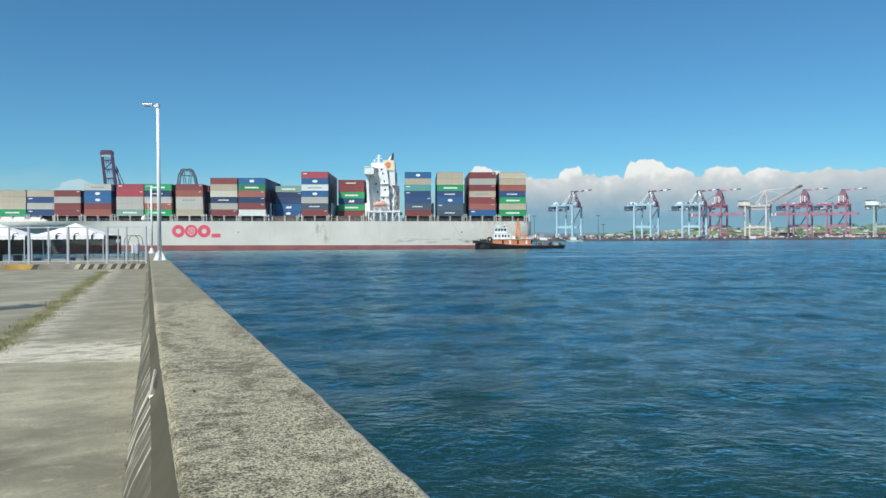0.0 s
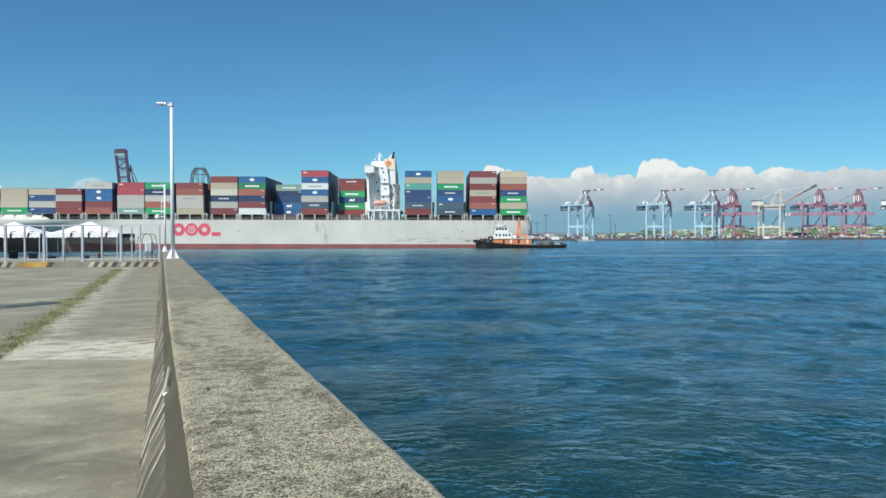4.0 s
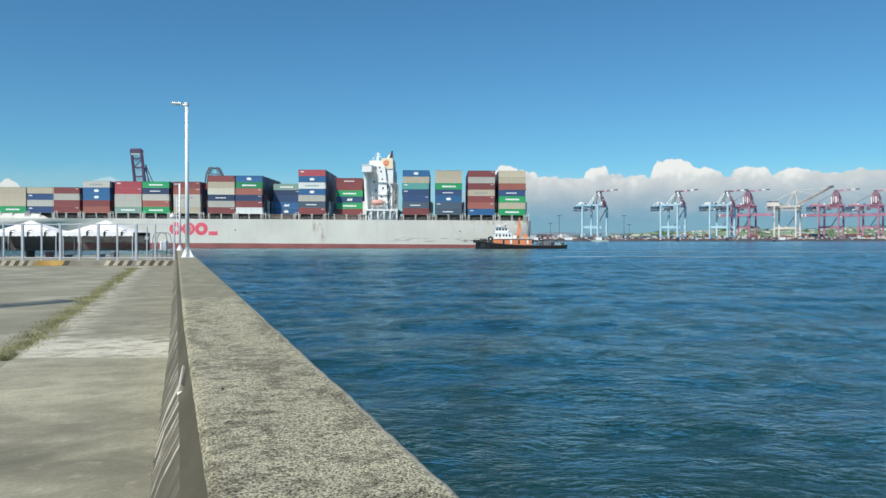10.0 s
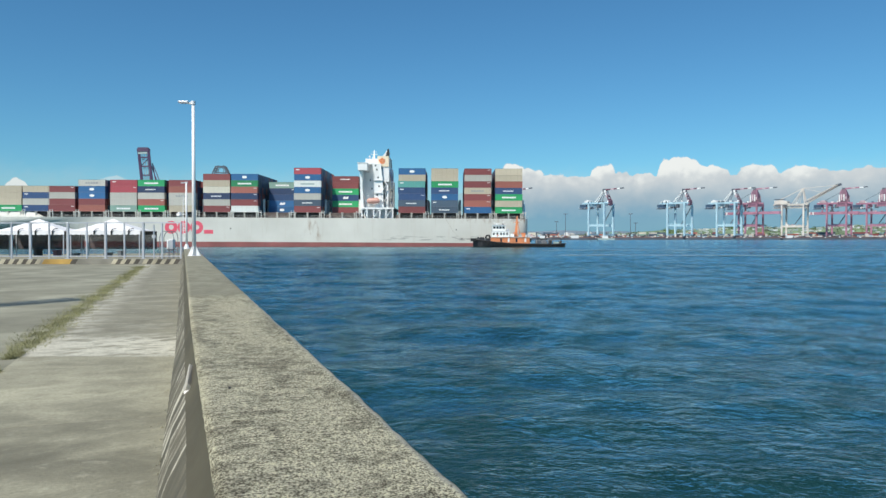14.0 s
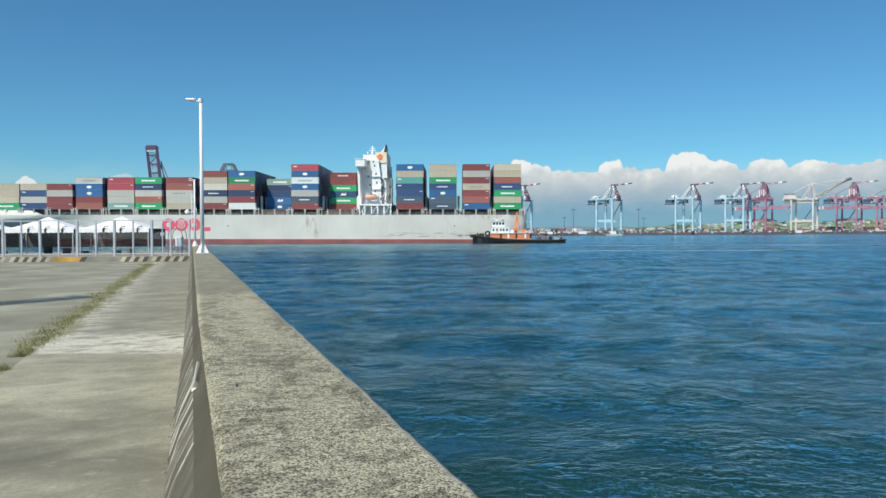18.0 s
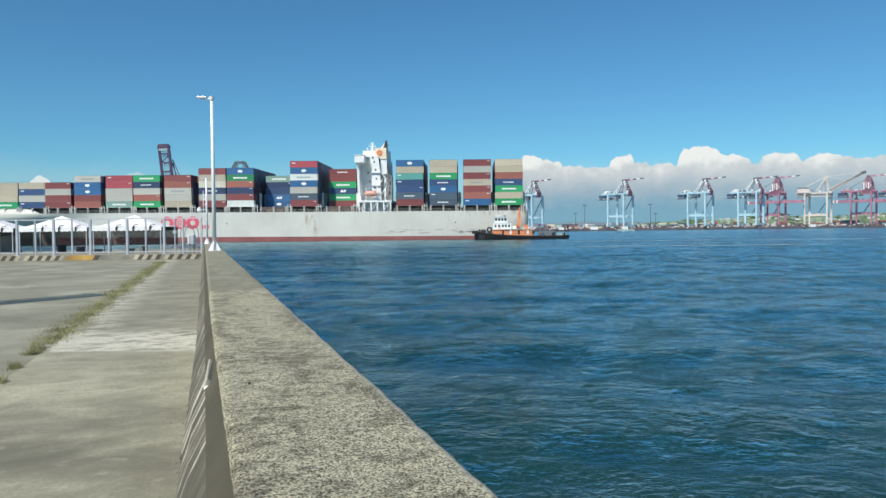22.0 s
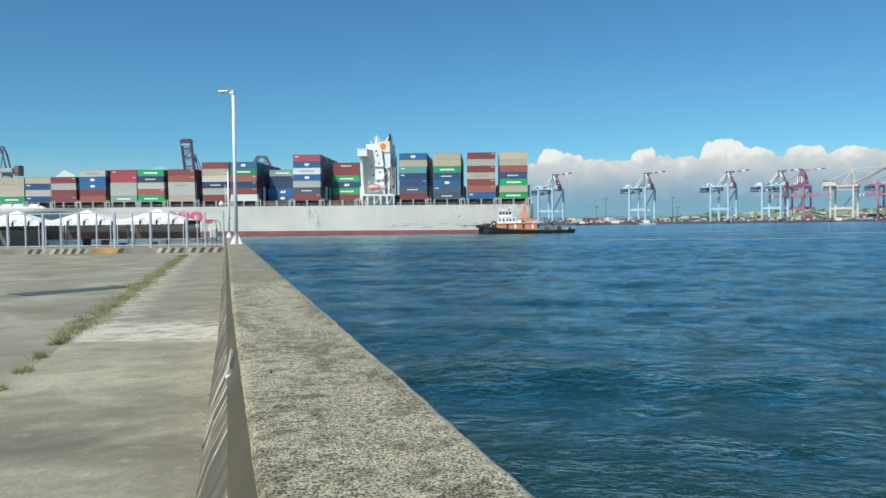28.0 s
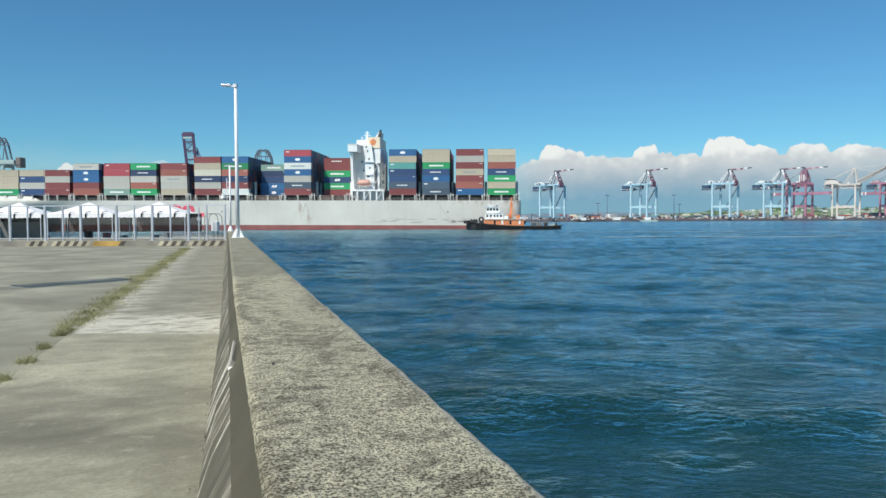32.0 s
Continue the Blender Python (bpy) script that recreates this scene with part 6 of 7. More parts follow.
def head_tower(t, top, peak):
    """The cup-shaped boxed tower of the red cranes: dark sheeted body, bleached panels, ribs."""
    levels = [(top - 3.5, 12.5, 28.0, 4.5, 19.0), (top + 3.0, 13.5, 26.5, 5.5, 18.5), (top + 9.0, 14.5, 26.0, 6.0, 18.0), (top + 13.5, 16.5, 25.0, 7.5, 16.5), (peak - 0.5, 17.5, 22.5, 9.5, 14.5)]
    pts = [p for z, x0, x1, y0, y1 in levels for p in ((x0, y0, z), (x1, y0, z), (x1, y1, z), (x0, y1, z))]
    faces = [(3, 2, 1, 0), (16, 17, 18, 19)]
    for i in range(4):
        faces += [(4 * i + k, 4 * i + (k + 1) % 4, 4 * i + 4 + (k + 1) % 4, 4 * i + 4 + k) for k in range(4)]
    part("head_tower", Geo().add(pts, faces), MAT["crane_wine"], t, "dark wine-red sheeted head tower")
    for x, z0, z1, m in ((15.0, 2.5, 12.0, "crane_white"), (18.0, 4.5, 13.0, "crane_pink"), (21.2, 3.5, 12.5, "crane_white"), (24.0, 5.5, 9.5, "crane_pink")):
        part("sheet_panel", Geo().box(x, x + 1.7, 4.6, 5.3, top + z0, top + z1), MAT[m], t, "bleached sheet panel")
    for y, z0, z1 in ((8.0, 1.0, 8.0), (13.5, 4.0, 11.0)):
        part("side_panel", Geo().box(26.6, 27.1, y, y + 1.6, top + z0, top + z1), MAT["crane_pink"], t)
    for z, x0, x1, y in ((top - 3.3, 11.5, 29.0, 3.9), (top + 9.2, 14.0, 26.4, 5.2), (top + 1.2, 13.0, 27.4, 4.6)):
        part("rib", Geo().beam((x0, y, z), (x1, y, z), 0.8), MAT["crane_red"], t)
    for x in (12.8, 27.6):
        part("corner_post", Geo().beam((x, 4.4, top - 3.5), (20 + (x - 20) * 0.45, 8.6, peak - 1), 0.8, None, 0.6), MAT["crane_red"], t)
    part("stay", Geo().beam((-12, 12, top + 2.2), (17.5, 12, peak - 3), 0.45), MAT["crane_dark"], t)


def folded_crane(s, d, mat, boom, label, deep=0.0, tip=31.0, peak=65.0):
    """A quay crane with its boom folded up and the tip turned level."""
    t = thing("quay_crane", far(s, d, RAIL), label, "crane", "cranes on the far quay", turn=TURN - 45)
    top = 47.0
    red = mat is MAT["crane_red"]
    rng = random.Random(int(s * 3) + 5)
    crane_legs(t, mat, top=top, leg=2.2 if red else 2.5)
    for b in (8.5, 15.5):
        g = Geo().box(-17, 31, b - 0.8, b + 0.8, top - 0.2, top + 2.0)
        part("girder", g, mat, t)
    g = Geo().prism([(-13, top + 2.0), (-4, top + 2.0), (-4.6, top + 4.6), (-9, top + 5.4), (-13, top + 3.6)], 7.5, 16.5)
    part("machinery_house", g, MAT["crane_pink"] if red else MAT["crane_white"], t, "pale machinery house")
    g = Geo().box(-21, -10, 7, 17, top - 6.2, top - 0.6)
    part("winch_house", g, MAT["crane_navy"], t, "navy winch house")
    g = Geo().box(-22, -3, 5.6, 18.4, top - 6.8, top - 6.2)
    part("platform", g, MAT["crane_dark"], t)
    g = Geo().box(-22, -3, 5.6, 5.75, top - 5.2, top - 5.0)
    part("platform_rail", g, MAT["crane_white"], t)
    machinery(t, rng, -12, 6, top - 6.0, ("crane_white", "crane_dark", "crane_navy", "crane_boom", "crane_blue"), 13)
    machinery(t, rng, -16, 22, top + 2.0, ("crane_white", "crane_white", "crane_navy", "crane_dark"), 11)
    g = Geo().box(8, 12.5, 9, 14, top - 5.6, top - 0.8)
    part("cab", g, MAT["crane_dark"], t, bevel=0.3)
    apex = (20.0, 12, peak)
    if red:
        head_tower(t, top, peak)
    else:
        for b in (8.5, 15.5):                        # A-frame: pale raking legs and stays
            g = Geo().beam((5, b, top + 2.0), (apex[0] - 1.0, 12 + (b - 12) * 0.4, apex[2]), 0.9)
            part("a_frame", g, MAT["crane_white"], t)
            g = Geo().beam((13, b, top + 2.0), (apex[0], 12 + (b - 12) * 0.4, apex[2]), 0.7)
            part("stay", g, MAT["crane_dark"], t)
        for b in (7.4, 16.6):                        # folded boom, standing on its hinge
            g = Geo().beam((30.5, b, top + 1), (apex[0] + 2.4, 12 + (b - 12) * 0.55, apex[2]), 1.3, None, 0.9)
            part("boom_side", g, boom, t)
        for k in range(5):
            u = (k + 0.5) / 5
            x, z, w = 30.5 - 8.1 * u, top + 1 + (peak - top - 1) * u, 4.6 * (1 - 0.45 * u)
            g = Geo().beam((x, 12 - w, z), (x, 12 + w, z), 0.8)
            part("boom_rung", g, boom, t)
            if k != 1:
                g = Geo().box(x - 2.4, x + 0.4, 11.4 - w, 12 + w * 0.8, z - 1.4, z + 1.6)
                part("boom_panel", g, MAT["crane_pink"] if k == 2 else MAT["crane_white"], t, "bleached boom panel")
        g = Geo().prism([(26, top - 2.5), (31.5, top - 2.5), (31, top + 4), (27.5, top + 6)], 8, 16)
        part("hinge_tower", g, boom, t)
    bands = ("boom", "boom", "crane_pink", "boom", "crane_white", "crane_dark")
    for k in range(6):                           # banded level tip
        u0, u1 = k / 6, (k + 1) / 6
        p0, p1 = [Vector((apex[0] - 1 + (tip + 2) * u, 12, apex[2] + 0.3 + u * 1.4)) for u in (u0, u1)]
        g = Geo().beam(p0, p1, 3.0 - 1.5 * u0, 2.1 - 0.9 * u0)
        part("boom_tip", g, boom if bands[k] == "boom" else MAT[bands[k]], t)
    g = Geo().box(apex[0] - 2.2, apex[0] + 2.2, 9.5, 14.5, apex[2] - 2.2, apex[2] + 1.6)
    part("apex_head", g, MAT["crane_dark"], t, bevel=0.4)
    if deep:
        for b in (9.0, 15.0):
            g = Geo().box(-28, gauge_end(deep), b - 1.1, b + 1.1, 33, 36.4)
            part("long_girder", g, mat, t)
        for k in range(2):
            g = Geo().box(-28 + 2.4 * k * 2, -26 + 2.4 * k * 2, 7.6, 16.4, 32.8, 36.8)
            part("end_plate", g, MAT["crane_white"], t)
        machinery(t, rng, -20, 24, 36.4, ("crane_pink", "crane_dark", "crane_red"), 6)
    taller(t, 1.11)
    return t


def gauge_end(deep):
    return 27.0 + deep


BLUE = "pale blue quay crane with its reddish boom folded up"
for x in (79.0, 213.4, 331.8, 406.0):
    folded_crane(x, FAR + 6, MAT["crane_blue"], MAT["crane_boom"], BLUE)
folded_crane(448.7, FAR + 30, MAT["crane_red"], MAT["crane_red"], "red quay crane with a folded boom and long girder", 30.0, peak=67.0)
for x in (579.4, 640.0):
    folded_crane(x, FAR + 22, MAT["crane_red"], MAT["crane_red"], "red quay crane with a folded boom and long girder", 14.0, peak=67.0)


def luffed_crane(s, d, mat, label, rise, reach, house):
    """A quay crane with a straight lattice boom pointing up and out."""
    t = thing("quay_crane", far(s, d, RAIL), label, "crane", "cranes on the far quay", turn=TURN - 40)
    top = 50.0
    crane_legs(t, mat, top=top, gauge=30.0)
    g = Geo().prism([(-12, top + 1), (6, top + 1), (6, top + 5.4), (-3, top + 7.6), (-12, top + 6.6)], 5, 19)
    part("machinery_house", g, house, t, "pale machinery house")
    for z in (top - 5, top + 8.4):
        g = Geo().box(-13, 7 if z < top else 0, 4.6, 19.4, z, z + 0.4)
        part("platform", g, MAT["crane_dark"], t)
    machinery(t, random.Random(int(s) + 2), -12, 12, top - 4.6, ("crane_dark", "crane_white", "crane_grey"), 9)
    g = Geo()
    for b in (8, 16):
        g.box(-14, 34, b - 0.9, b + 0.9, top - 1, top + 1.5)
    part("girder", g, mat, t)
    tip = Vector((33 + reach, 12, top + rise))
    root = Vector((30, 12, top + 1))
    n = 12
    g, lace = Geo(), Geo()
    for b in (-4, 4):
        for z in (0, 4.2):
            g.beam(root + Vector((0, b, z)), tip + Vector((0, b * 0.5, z * 0.35)), 0.9)
        for k in range(n):
            p0, p1 = root.lerp(tip, k / n), root.lerp(tip, (k + 1) / n)
            lace.beam(p0 + Vector((0, b, 0)), p1 + Vector((0, b, 4.0 * (1 - (k + 1) / n * 0.6))), 0.7)
    for k in range(n + 1):
        p0 = root.lerp(tip, k / n)
        lace.beam(p0 + Vector((0, -4, 0)), p0 + Vector((0, 4, 0)), 0.6)
    part("boom", g, mat, t, "lattice boom")
    for k in range(16):                          # the girder behind the boom is laced too
        x = -14 + 3 * k
        for b in (7.0, 17.0):
            lace.beam((x, b, top - 4.4 if k % 2 else top - 0.8), (x + 3, b, top - 0.8 if k % 2 else top - 4.4), 0.7)
    part("lacing", lace, MAT["crane_shadow"], t, "lacing bars with the lattice's shade in their colour")
    g = Geo()
    for b in (7.0, 17.0):
        g.beam((-14, b, top - 4.6), (34, b, top - 4.6), 0.9)
    part("lower_chord", g, mat, t)
    # an added dark strip paints the gloom between the chords
    part("boom_shade", Geo().beam(root + Vector((0, 0, 0.4)), tip, 2.2, 0.5), MAT["crane_shadow"], t, "dark strip added for shade inside the boom")
    g = Geo().beam(tip - Vector((3, 0, 0.2)), tip + Vector((4, 0, 2.0)), 4.5, 3.2)
    part("boom_head", g, MAT["crane_dark"], t)
    machinery(t, random.Random(int(s)), -12, 24, top + 1.5, ("crane_cream", "crane_white", "crane_dark", "crane_grey"), 8)
    machinery(t, random.Random(int(s) + 1), 2, 26, 18.8, ("crane_cream", "crane_pink", "crane_white"), 6)
    apex = Vector((26, 12, top + 24))
    g = Geo()
    for b in (-6, 6):
        g.beam((30, 12 + b, top), apex + Vector((0, b * 0.3, 0)), 1.2)
        g.beam((12, 12 + b, top), apex + Vector((0, b * 0.3, 0)), 0.9)
        g.beam((20, 12 + b, top), apex + Vector((0, b * 0.3, 0)), 0.5)
    part("a_frame", g, mat, t)
    g = Geo()
    for b in (-3, 3):
        g.beam(apex + Vector((0, b * 0.5, 0)), root.lerp(tip, 0.55) + Vector((0, b, 2)), 0.4)
        g.beam(apex + Vector((0, b * 0.5, 0)), tip + Vector((0, b * 0.5, 1)), 0.4)
        g.beam(apex + Vector((0, b * 0.5, 0)), (-10, 12 + b, top + 6), 0.4)
    part("stay", g, mat, t)


luffed_crane(504.3, FAR + 8, MAT["crane_cream"], "cream lattice-boom quay crane with the boom raised part way", 26, 40, MAT["crane_cream"])
luffed_crane(706.0, FAR + 8, MAT["crane_grey"], "grey-green quay crane with the boom raised part way", 24, 62, MAT["crane_white"])
luffed_crane(775.0, FAR + 14, MAT["crane_grey"], "grey-green quay crane with the boom raised part way", 24, 62, MAT["crane_white"])


def upright_crane(s, d, top, mat, label, wide, lean):
    """A quay crane behind the ship with its boom hauled upright."""
    t = thing("quay_crane", far(s, d, RAIL), label, "crane", "cranes behind the ship", turn=TURN)
    crane_legs(t, mat, gauge=wide + 10, base=18.0, top=46.0)
    g = Geo()
    for x in (-wide / 2, wide / 2):
        g.beam((5 + wide / 2 + x - lean * 0.1, 2, 44), (5 + wide / 2 + x - lean, 0, top), 2.8)
        g.beam((5 + wide / 2 + x - lean * 0.1, 6, 44), (5 + wide / 2 + x - lean, 3, top), 1.2)
    n = 6
    for k in range(n + 1):
        u = k / n
        z, sh = 44 + (top - 44) * u, lean * (0.1 + 0.9 * u)
        g.beam((5 - sh, 2 - 2 * u, z), (5 + wide - sh, 2 - 2 * u, z), 1.4 if k < n else 2.4)
        if k in (1, 4):
            g.beam((5 - sh, 2, z), (5 + wide - sh - 0.8, 2, z + (top - 44) / n), 0.8)
    part("boom", g, mat, t, "upright lattice boom")
    g = Geo().box(4 - lean, 6 + wide - lean, -1.5, 4, top - 3.4, top - 0.4)
    part("boom_head", g, mat, t)
    g = Geo().box(4.6 - lean + 1, 4.6 + wide - lean, -1.6, -1.2, top - 6.6, top - 4.2)
    part("plate", g, MAT["crane_grey"], t, "pale name plate")
    for u in (0.3, 0.52, 0.74):                  # pale ladders and pipes inside the boom
        x = 5 + wide * u
        part("inner_post", Geo().beam((x - lean * 0.1, 4.5, 44), (x - lean, 2.0, top - 4), 0.8), MAT["crane_grey"], t)
    for k in range(5):
        u0, u1 = 0.15 + 0.16 * k, 0.23 + 0.16 * k
        part("inner_brace", Geo().beam((5 + wide * 0.15 - lean * u0, 4.0, 44 + (top - 44) * u0), (5 + wide * 0.85 - lean * u1, 4.0, 44 + (top - 44) * u1), 0.5), MAT["crane_plum"], t)
    g = Geo()
    for dx in (0, 4):
        g.beam((wide + 6 + dx, 4, 46), (wide + 4 - lean * 0.6 + dx * 0.6, 3, 46 + (top - 46) * 0.72), 1.0)
        g.beam((wide + 16 + dx, 4, 46), (wide + 4 - lean * 0.6 + dx * 0.6, 3, 46 + (top - 46) * 0.72), 0.8)
    part("a_frame", g, mat, t)
    g = Geo().box(wide + 2, wide + 16, 3, 12, 44, 52)
    part("machinery_house", g, mat, t)


upright_crane(-361.8, 820, 106.2, MAT["crane_plum"], "dark plum quay crane with its boom upright behind the ship", 11.5, 6.0)


def gantry_top(s, d, top, mat, label):
    """A quay crane of which the arched gantry head rises over the containers."""
    t = thing("quay_crane", far(s, d, RAIL), label, "crane", "cranes behind the ship", turn=TURN)
    crane_legs(t, mat, gauge=24.0, base=18.0, top=top - 32)
    z0 = top - 32
    g = Geo()
    for y in (3, 11):
        g.beam((2, y, z0), (5, y, top - 7), 1.5)
        g.beam((5, y, top - 7), (9, y, top), 1.5)
        g.beam((9, y, top), (20, y, top), 1.4)
        g.beam((20, y, top), (24, y, top - 8), 1.5)
        g.beam((24, y, top - 8), (29, y, z0), 1.5)
        g.beam((9, y, top), (14, y, z0), 0.7)
        g.beam((20, y, top), (15, y, z0), 0.7)
        g.beam((5, y, top - 7), (24, y, top - 8), 0.6)
        g.beam((5, y, top - 7), (14, y, top), 0.5)
        g.beam((24, y, top - 8), (15, y, top), 0.5)
        for k in range(4):
            g.box(8 + 3.4 * k, 9 + 3.4 * k, y - 0.4, y + 0.4, top, top + 0.8 + 0.9 * (k % 2))
    part("head_frame", g, MAT["crane_dark"], t)
    g = Geo().box(-8, 36, 4, 10, z0 - 1, z0 + 3)
    part("girder", g, mat, t)
    part("machinery_house", Geo().box(12, 36, 2, 14, z0 + 1, z0 + 6), mat, t, bevel=0.5)
    part("cab_tower", Geo().box(38, 44, 2, 12, z0 - 3, z0 + 9), MAT["crane_shadow"], t, "dull brown cab tower", bevel=0.5)
    part("walkway", Geo().box(-8, 44, 1.0, 1.3, z0 + 0.2, z0 + 0.9), MAT["crane_dark"], t)
    machinery(t, random.Random(int(-s)), -6, 36, z0 + 3, ("crane_dark", "crane_white", "crane_grey", "crane_dark"), 16)


gantry_top(-308.1, 900, 93.3, MAT["crane_grey"], "grey quay crane rising behind the containers")
gantry_top(-598.2, 800, 101.1, MAT["crane_grey"], "grey-green quay crane with an arched head behind the ship")


def wake():
    """Wake lines on the harbour: foam, and a sky reflection painted as pale flecks."""
    rng = random.Random(12)
    for label, d0, s0, s1, n, wide in (("thin line of white foam left by a passing boat", 163.0, 26.0, 78.0, 150, 0.14), ("faint streak painting the sky's reflection across the harbour", 226.0, 30.0, 170.0, 150, 0.22)):
        v, f = [], []
        for i in range(n):
            u = rng.random()
            s, ln = s0 + (s1 - s0) * u, rng.uniform(2.5, 9.0)
            d = d0 + 2.5 * math.sin(u * 7) + rng.gauss(0, 0.9)
            w = wide * rng.uniform(0.25, 1.1)
            p = [at(s - ln / 2, d), at(s, d - w), at(s + ln / 2, d), at(s, d + w)]
            n0 = len(v)
            v += [(q.x, q.y, WATER + z) for q, z in zip(p, (0.1, 0.17, 0.1, 0.2))]
            f.append((n0, n0 + 1, n0 + 2, n0 + 3))
        me = bpy.data.meshes.new("wake_streak")
        me.from_pydata(v, [], f)
        me.materials.append(MAT["foam"])
        tagged(new("wake_streak", me), label, "foam", "", "stuff")


wake()


# ---- cloud bank ----
def cloud_bank():
    """Cumulus along the horizon: a far curved backdrop, its billowing edge given by swelling domes."""
    R = 4450.0
    domes = [(-30.9, 4.5, 1.0), (-24.4, 4.75, 2.6), (4.96, 6.09, 1.13), (6.42, 5.68, 1.04), (7.69, 5.4, 1.46), (11.9, 5.96, 1.0), (13.05, 5.46, 1.0), (14.55, 5.25, 1.39), (16.75, 6.11, 0.95), (17.45, 6.46, 1.15), (18.55, 6.01, 1.0), (19.85, 5.76, 1.15), (22.85, 5.71, 1.35), (25.65, 5.47, 1.15), (28.19, 4.99, 1.96), (30.14, 5.11, 1.41), (32.87, 4.87, 1.76), (35.8, 4.84, 1.89)]
    n, rows = 700, 40
    v, uv, f = [], [], []
    for i in range(n + 1):
        az = -46 + 104 * i / n
        h = 2.66 + 2.33 * min(1, max(0, (az + 1.6) / 4.9))
        base = h
        for c, top, w in domes:
            q = 1 - ((az - c) / w) ** 2
            if q > 0:
                h = max(h, base + (top - base) * q ** 0.55)
        raised = h
        h -= 0.27
        h += 0.16 * noise.noise(Vector((az * 0.9, 0, 0))) + 0.1 * noise.noise(Vector((az * 2.6, 4, 0)))
        a = radians(az)
        for k in range(rows + 1):
            el = -0.15 + 8.0 * k / rows
            p = at(R * math.sin(a), R * math.cos(a), 1.4 + R * math.tan(radians(el)))
            v.append(tuple(p))
            uv.append((el / h, az, el / 4.83, min(1.0, max(0.0, (raised - base) * 2.5))))
    for i in range(n):
        for k in range(rows):
            a = i * (rows + 1) + k
            f.append((a, a + rows + 1, a + rows + 2, a + 1))
    me = bpy.data.meshes.new("backdrop_clouds")
    me.from_pydata(v, [], f)
    layer, sky = me.uv_layers.new(name="bank"), me.uv_layers.new(name="sky")
    for lp in me.loops:
        layer.data[lp.index].uv = uv[lp.vertex_index][:2]
        sky.data[lp.index].uv = uv[lp.vertex_index][2:]
    k = Nodes("cloud_bank")
    sep = k.t.nodes.new("ShaderNodeSeparateXYZ")
    u = k.t.nodes.new("ShaderNodeUVMap")
    u.uv_map = "bank"
    k.wire(u.outputs[0], sep.inputs[0])
    height, az = sep.outputs[0], sep.outputs[1]
    lift = k.t.nodes.new("ShaderNodeSeparateXYZ")
    u = k.t.nodes.new("ShaderNodeUVMap")
    u.uv_map = "sky"
    k.wire(u.outputs[0], lift.inputs[0])
    level = lift.outputs[0]
    def billow(scale):
        """Rounded heads packed against one another."""
        w = k.t.nodes.new("ShaderNodeTexVoronoi")
        w.feature = "SMOOTH_F1"
        w.inputs["Scale"].default_value = scale
        w.inputs["Smoothness"].default_value = 0.25
        k.wire(k.co, w.inputs["Vector"])
        return w.outputs["Distance"]
    puff = k.noise(0.0075, 8, 0.62, k.scaled(1, 1, 1.2), 0.15)
    lobes = k.math("ADD", k.math("MULTIPLY", billow(0.0085), 0.6), k.math("MULTIPLY", billow(0.021), 0.4))
    edge = k.math("ADD", height, k.math("ADD", k.math("MULTIPLY", k.math("SUBTRACT", puff, 0.5), 0.17), k.math("MULTIPLY", k.math("SUBTRACT", lobes, 0.42), 0.13)))
    def span(x, lo, hi):
        r = k.t.nodes.new("ShaderNodeMapRange")
        r.interpolation_type = "SMOOTHSTEP"
        k.wire(x, r.inputs[0])
        r.inputs[1].default_value, r.inputs[2].default_value = lo, hi
        return r.outputs[0]
    cover = k.math("SUBTRACT", 1.0, span(edge, 0.975, 1.0))
    thick = k.math("MULTIPLY", span(az, -2.6, 4.7), 0.93)
    thick = k.math("ADD", k.math("MULTIPLY", thick, 0.72), 0.23)
    wisp = k.math("SUBTRACT", 0.8, k.math("MULTIPLY", span(az, -29.0, -26.5), 0.42))   # the second left-hand cloud is a thin wisp
    thick = k.math("MAXIMUM", thick, k.math("MULTIPLY", lift.outputs[1], wisp))
    low = span(height, 0.02, 0.6)
    veil = k.math("MULTIPLY", k.math("SUBTRACT", 1.0, span(k.math("ADD", level, k.math("MULTIPLY", k.math("SUBTRACT", puff, 0.5), 0.5)), 0.45, 1.2)), 0.32)
    alpha = k.math("MULTIPLY", k.math("MULTIPLY", cover, thick), k.math("ADD", k.math("MULTIPLY", low, 0.12), 0.88))
    alpha = k.math("MAXIMUM", alpha, veil)
    # grey flat underside below the sunlit heads
    head = span(k.math("ADD", k.math("SUBTRACT", level, k.math("MULTIPLY", k.math("SUBTRACT", lobes, 0.42), 0.2)), k.math("MULTIPLY", k.math("SUBTRACT", puff, 0.5), 0.34)), 0.7, 1.1)
    head = k.math("MULTIPLY", head, k.math("SUBTRACT", 1.0, k.math("MULTIPLY", span(az, 25.6, 29.6), 0.3)))
    head = k.math("MAXIMUM", head, k.math("MULTIPLY", lift.outputs[1], k.math("SUBTRACT", 0.85, k.math("MULTIPLY", span(az, -10.0, 0.0), 0.85))))
    mottle = k.math("ADD", k.math("MULTIPLY", k.math("SUBTRACT", k.math("ADD", k.math("MULTIPLY", puff, 0.5), k.math("MULTIPLY", k.noise(0.0032, 5, 0.6, k.scaled(1, 1, 1.6), 0.4), 0.5)), 0.5), 1.1), k.math("MULTIPLY", k.math("SUBTRACT", 0.42, lobes), 0.35))
    base = k.ramp(k.math("ADD", level, k.math("MULTIPLY", mottle, 0.4)), [(0.05, (0.15, 0.31, 0.48)), (0.3, (0.178, 0.328, 0.483)), (0.56, (0.36, 0.445, 0.525)), (0.88, (0.62, 0.635, 0.645))])
    top = k.ramp(k.math("ADD", head, mottle), [(0.25, (0.64, 0.65, 0.65)), (0.85, (0.92, 0.91, 0.86))])
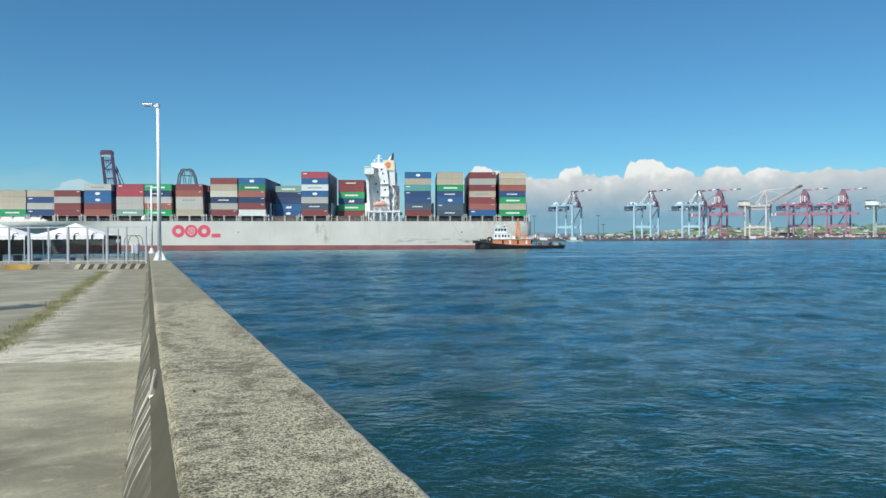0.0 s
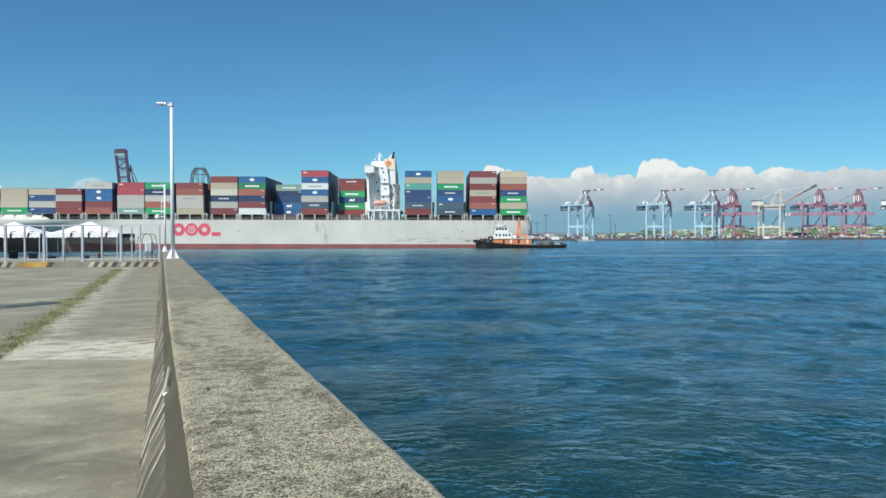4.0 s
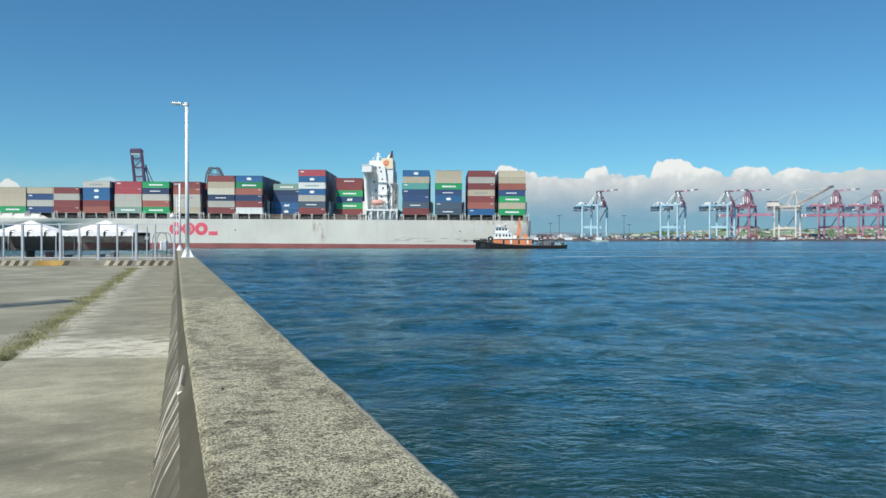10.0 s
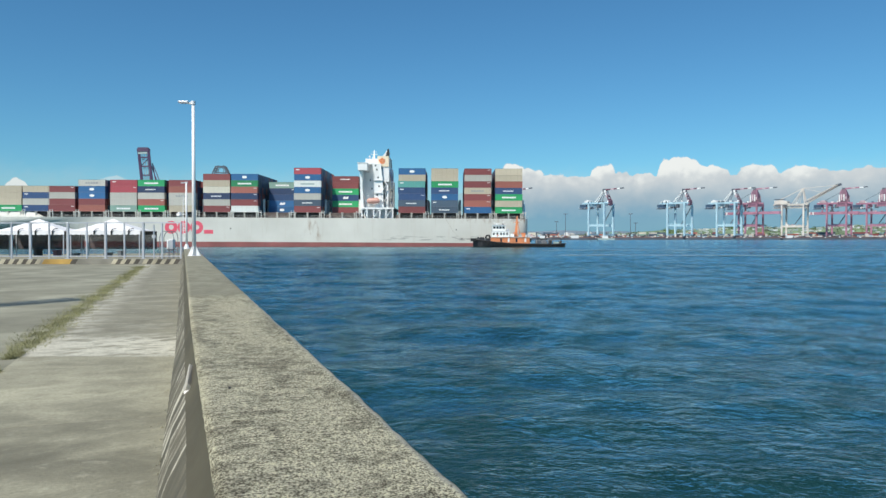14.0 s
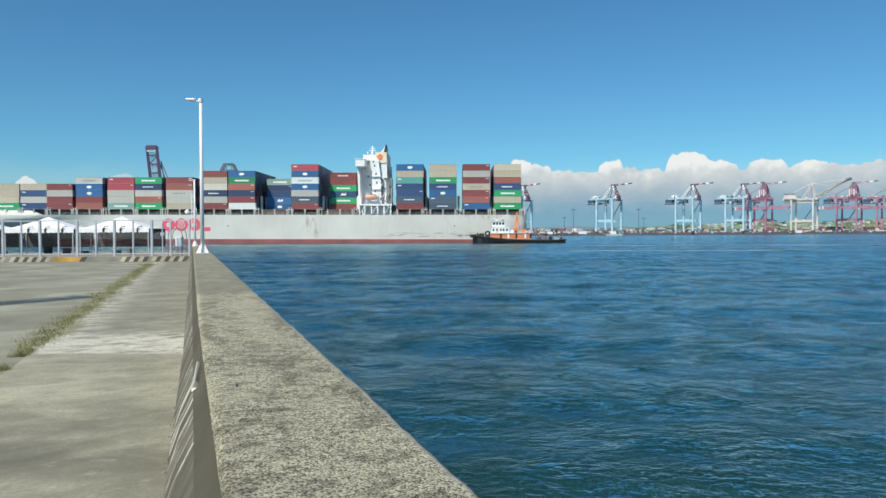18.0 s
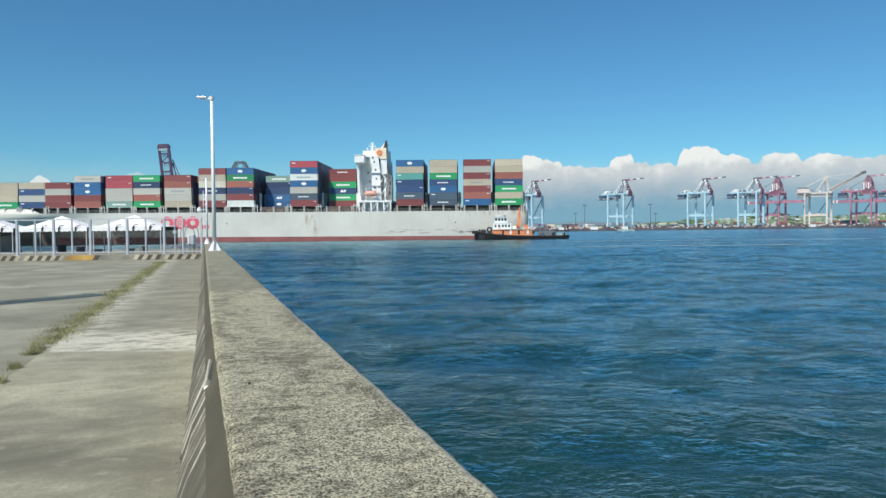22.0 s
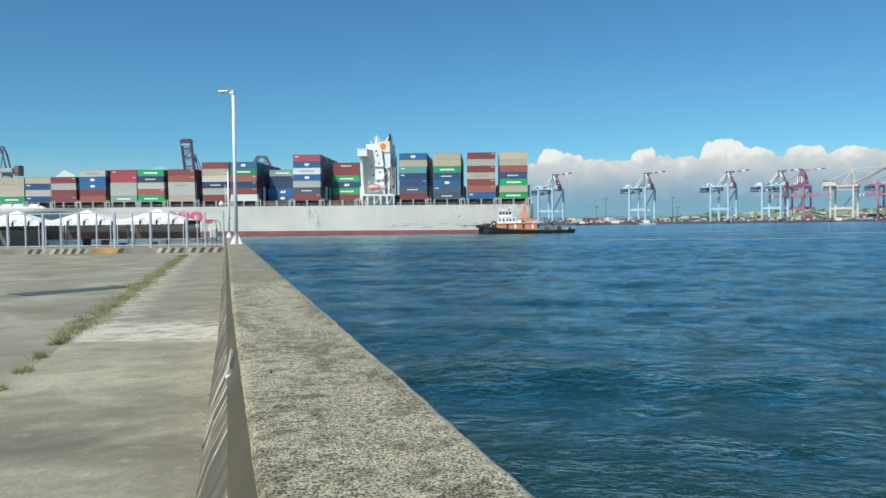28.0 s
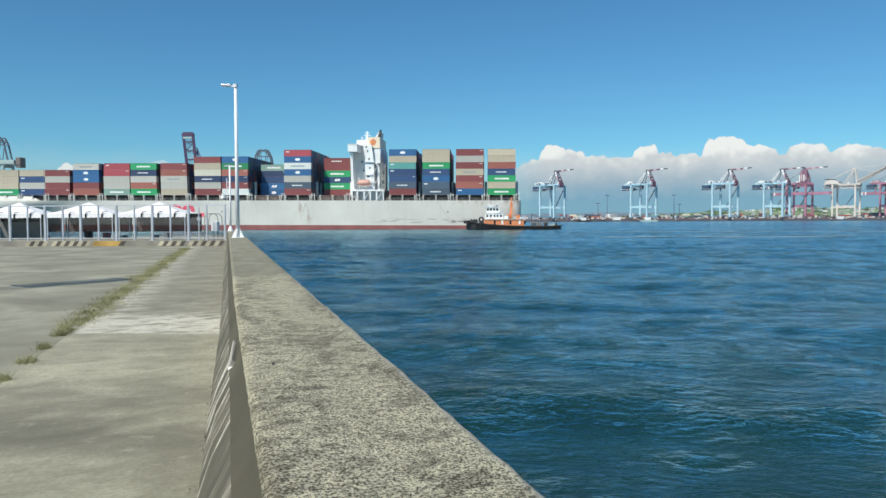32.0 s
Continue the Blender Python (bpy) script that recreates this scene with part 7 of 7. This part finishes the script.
    col = k.mix(k.math("MULTIPLY", head, cover), base, top)
    em = k.put("ShaderNodeEmission", Strength=1.0)
    k.wire(col, em.inputs[0])
    clear = k.t.nodes.new("ShaderNodeBsdfTransparent")
    both = k.t.nodes.new("ShaderNodeMixShader")
    k.wire(alpha, both.inputs[0])
    k.wire(clear.outputs[0], both.inputs[1])
    k.wire(em.outputs[0], both.inputs[2])
    k.wire(both.outputs[0], k.t.nodes["Material Output"].inputs[0])
    me.materials.append(k.m)
    ob = new("backdrop_clouds", me)
    ob.visible_shadow = False
    tagged(ob, "white cumulus bank low over the horizon", "clouds", "", "structure")


cloud_bank()


# ---- apron slabs ----
def apron():
    ob = thing("pavement", (0, 0, 0), "sandy concrete apron along the sea wall", "pavement", kind="structure")
    rng = random.Random(2)
    y = -6.4
    while y < END - 0.2:
        ln = min(4.2, END - 0.05 - y)
        g = Geo()
        x0, x1 = -1.85, FOOT + 0.06
        g.box(x0, x1, y + 0.003, y + ln - 0.003, -0.019, 0.004)
        part("slab", g, MAT["apron"], ob, bevel=0.004)
        y += ln


apron()


def motions():
    """The ship under way, the tug beside it, and the water's slow drift."""
    walk(ship, [(t, pose(*at(s, d, WATER), 0, TRIM, TURN)) for t, s, d in (
        (0, 14.03, 334.59),
        (1, 12.64, 334.30),
        (2, 11.29, 333.98),
        (3, 9.95, 333.60),
        (3.5, 9.37, 333.38),
        (5.5, 7.24, 332.39),
        (6, 6.66, 332.14),
        (7, 5.36, 331.65),
        (8, 4.13, 331.21),
        (9, 3.08, 330.78),
        (10, 1.83, 330.27),
        (11, 0.62, 329.71),
        (12, -0.32, 329.16),
        (13, -1.42, 328.72),
        (14, -2.63, 328.32),
        (14.5, -3.20, 328.10),
        (16.5, -5.40, 327.05),
        (17, -5.87, 326.73),
        (18, -6.78, 325.94),
        (19, -7.68, 325.00),
        (20, -8.63, 323.94),
        (21, -9.82, 322.72),
        (22, -11.26, 321.45),
        (23, -12.78, 320.32),
        (24, -13.86, 319.43),
        (25, -14.85, 318.80),
        (25.5, -15.39, 318.57),
        (27.5, -17.72, 317.94),
        (28, -18.33, 317.91),
        (29, -19.56, 318.22),
        (30, -20.97, 319.00),
        (31, -22.57, 320.10),
        (32, -24.14, 321.35),
    )])
    walk(tug, [(t, pose(*at(s, d, WATER + 0.05), 0, 0, TURN)) for t, s, d in (
        (0, 11.90, 316.82),
        (1, 10.68, 316.52),
        (2, 9.32, 316.21),
        (3, 8.01, 315.83),
        (3.5, 7.48, 315.60),
        (5.5, 5.73, 314.61),
        (6, 5.27, 314.36),
        (7, 4.18, 313.88),
        (8, 3.07, 313.43),
        (9, 2.06, 313.00),
        (10, 1.03, 312.49),
        (11, 0.04, 311.93),
        (12, -0.82, 311.38),
        (13, -1.73, 310.94),
        (14, -2.85, 310.55),
        (14.5, -3.39, 310.33),
        (16.5, -5.33, 309.27),
        (17, -5.72, 308.95),
        (18, -6.41, 308.16),
        (19, -7.19, 307.23),
        (20, -8.09, 306.16),
        (21, -9.21, 304.95),
        (22, -10.45, 303.67),
        (23, -11.66, 302.54),
        (24, -12.76, 301.66),
        (25, -13.85, 301.03),
        (25.5, -14.40, 300.80),
        (27.5, -16.56, 300.17),
        (28, -17.15, 300.13),
        (29, -18.38, 300.45),
        (30, -19.78, 301.23),
        (31, -21.40, 302.32),
        (32, -22.96, 303.57),
    )])
    walk(water, [(t, pose(-0.34 * t, -0.85 * t, WATER + 0.02 * math.sin(1.3 * t))) for t in range(0, 33)])


motions()
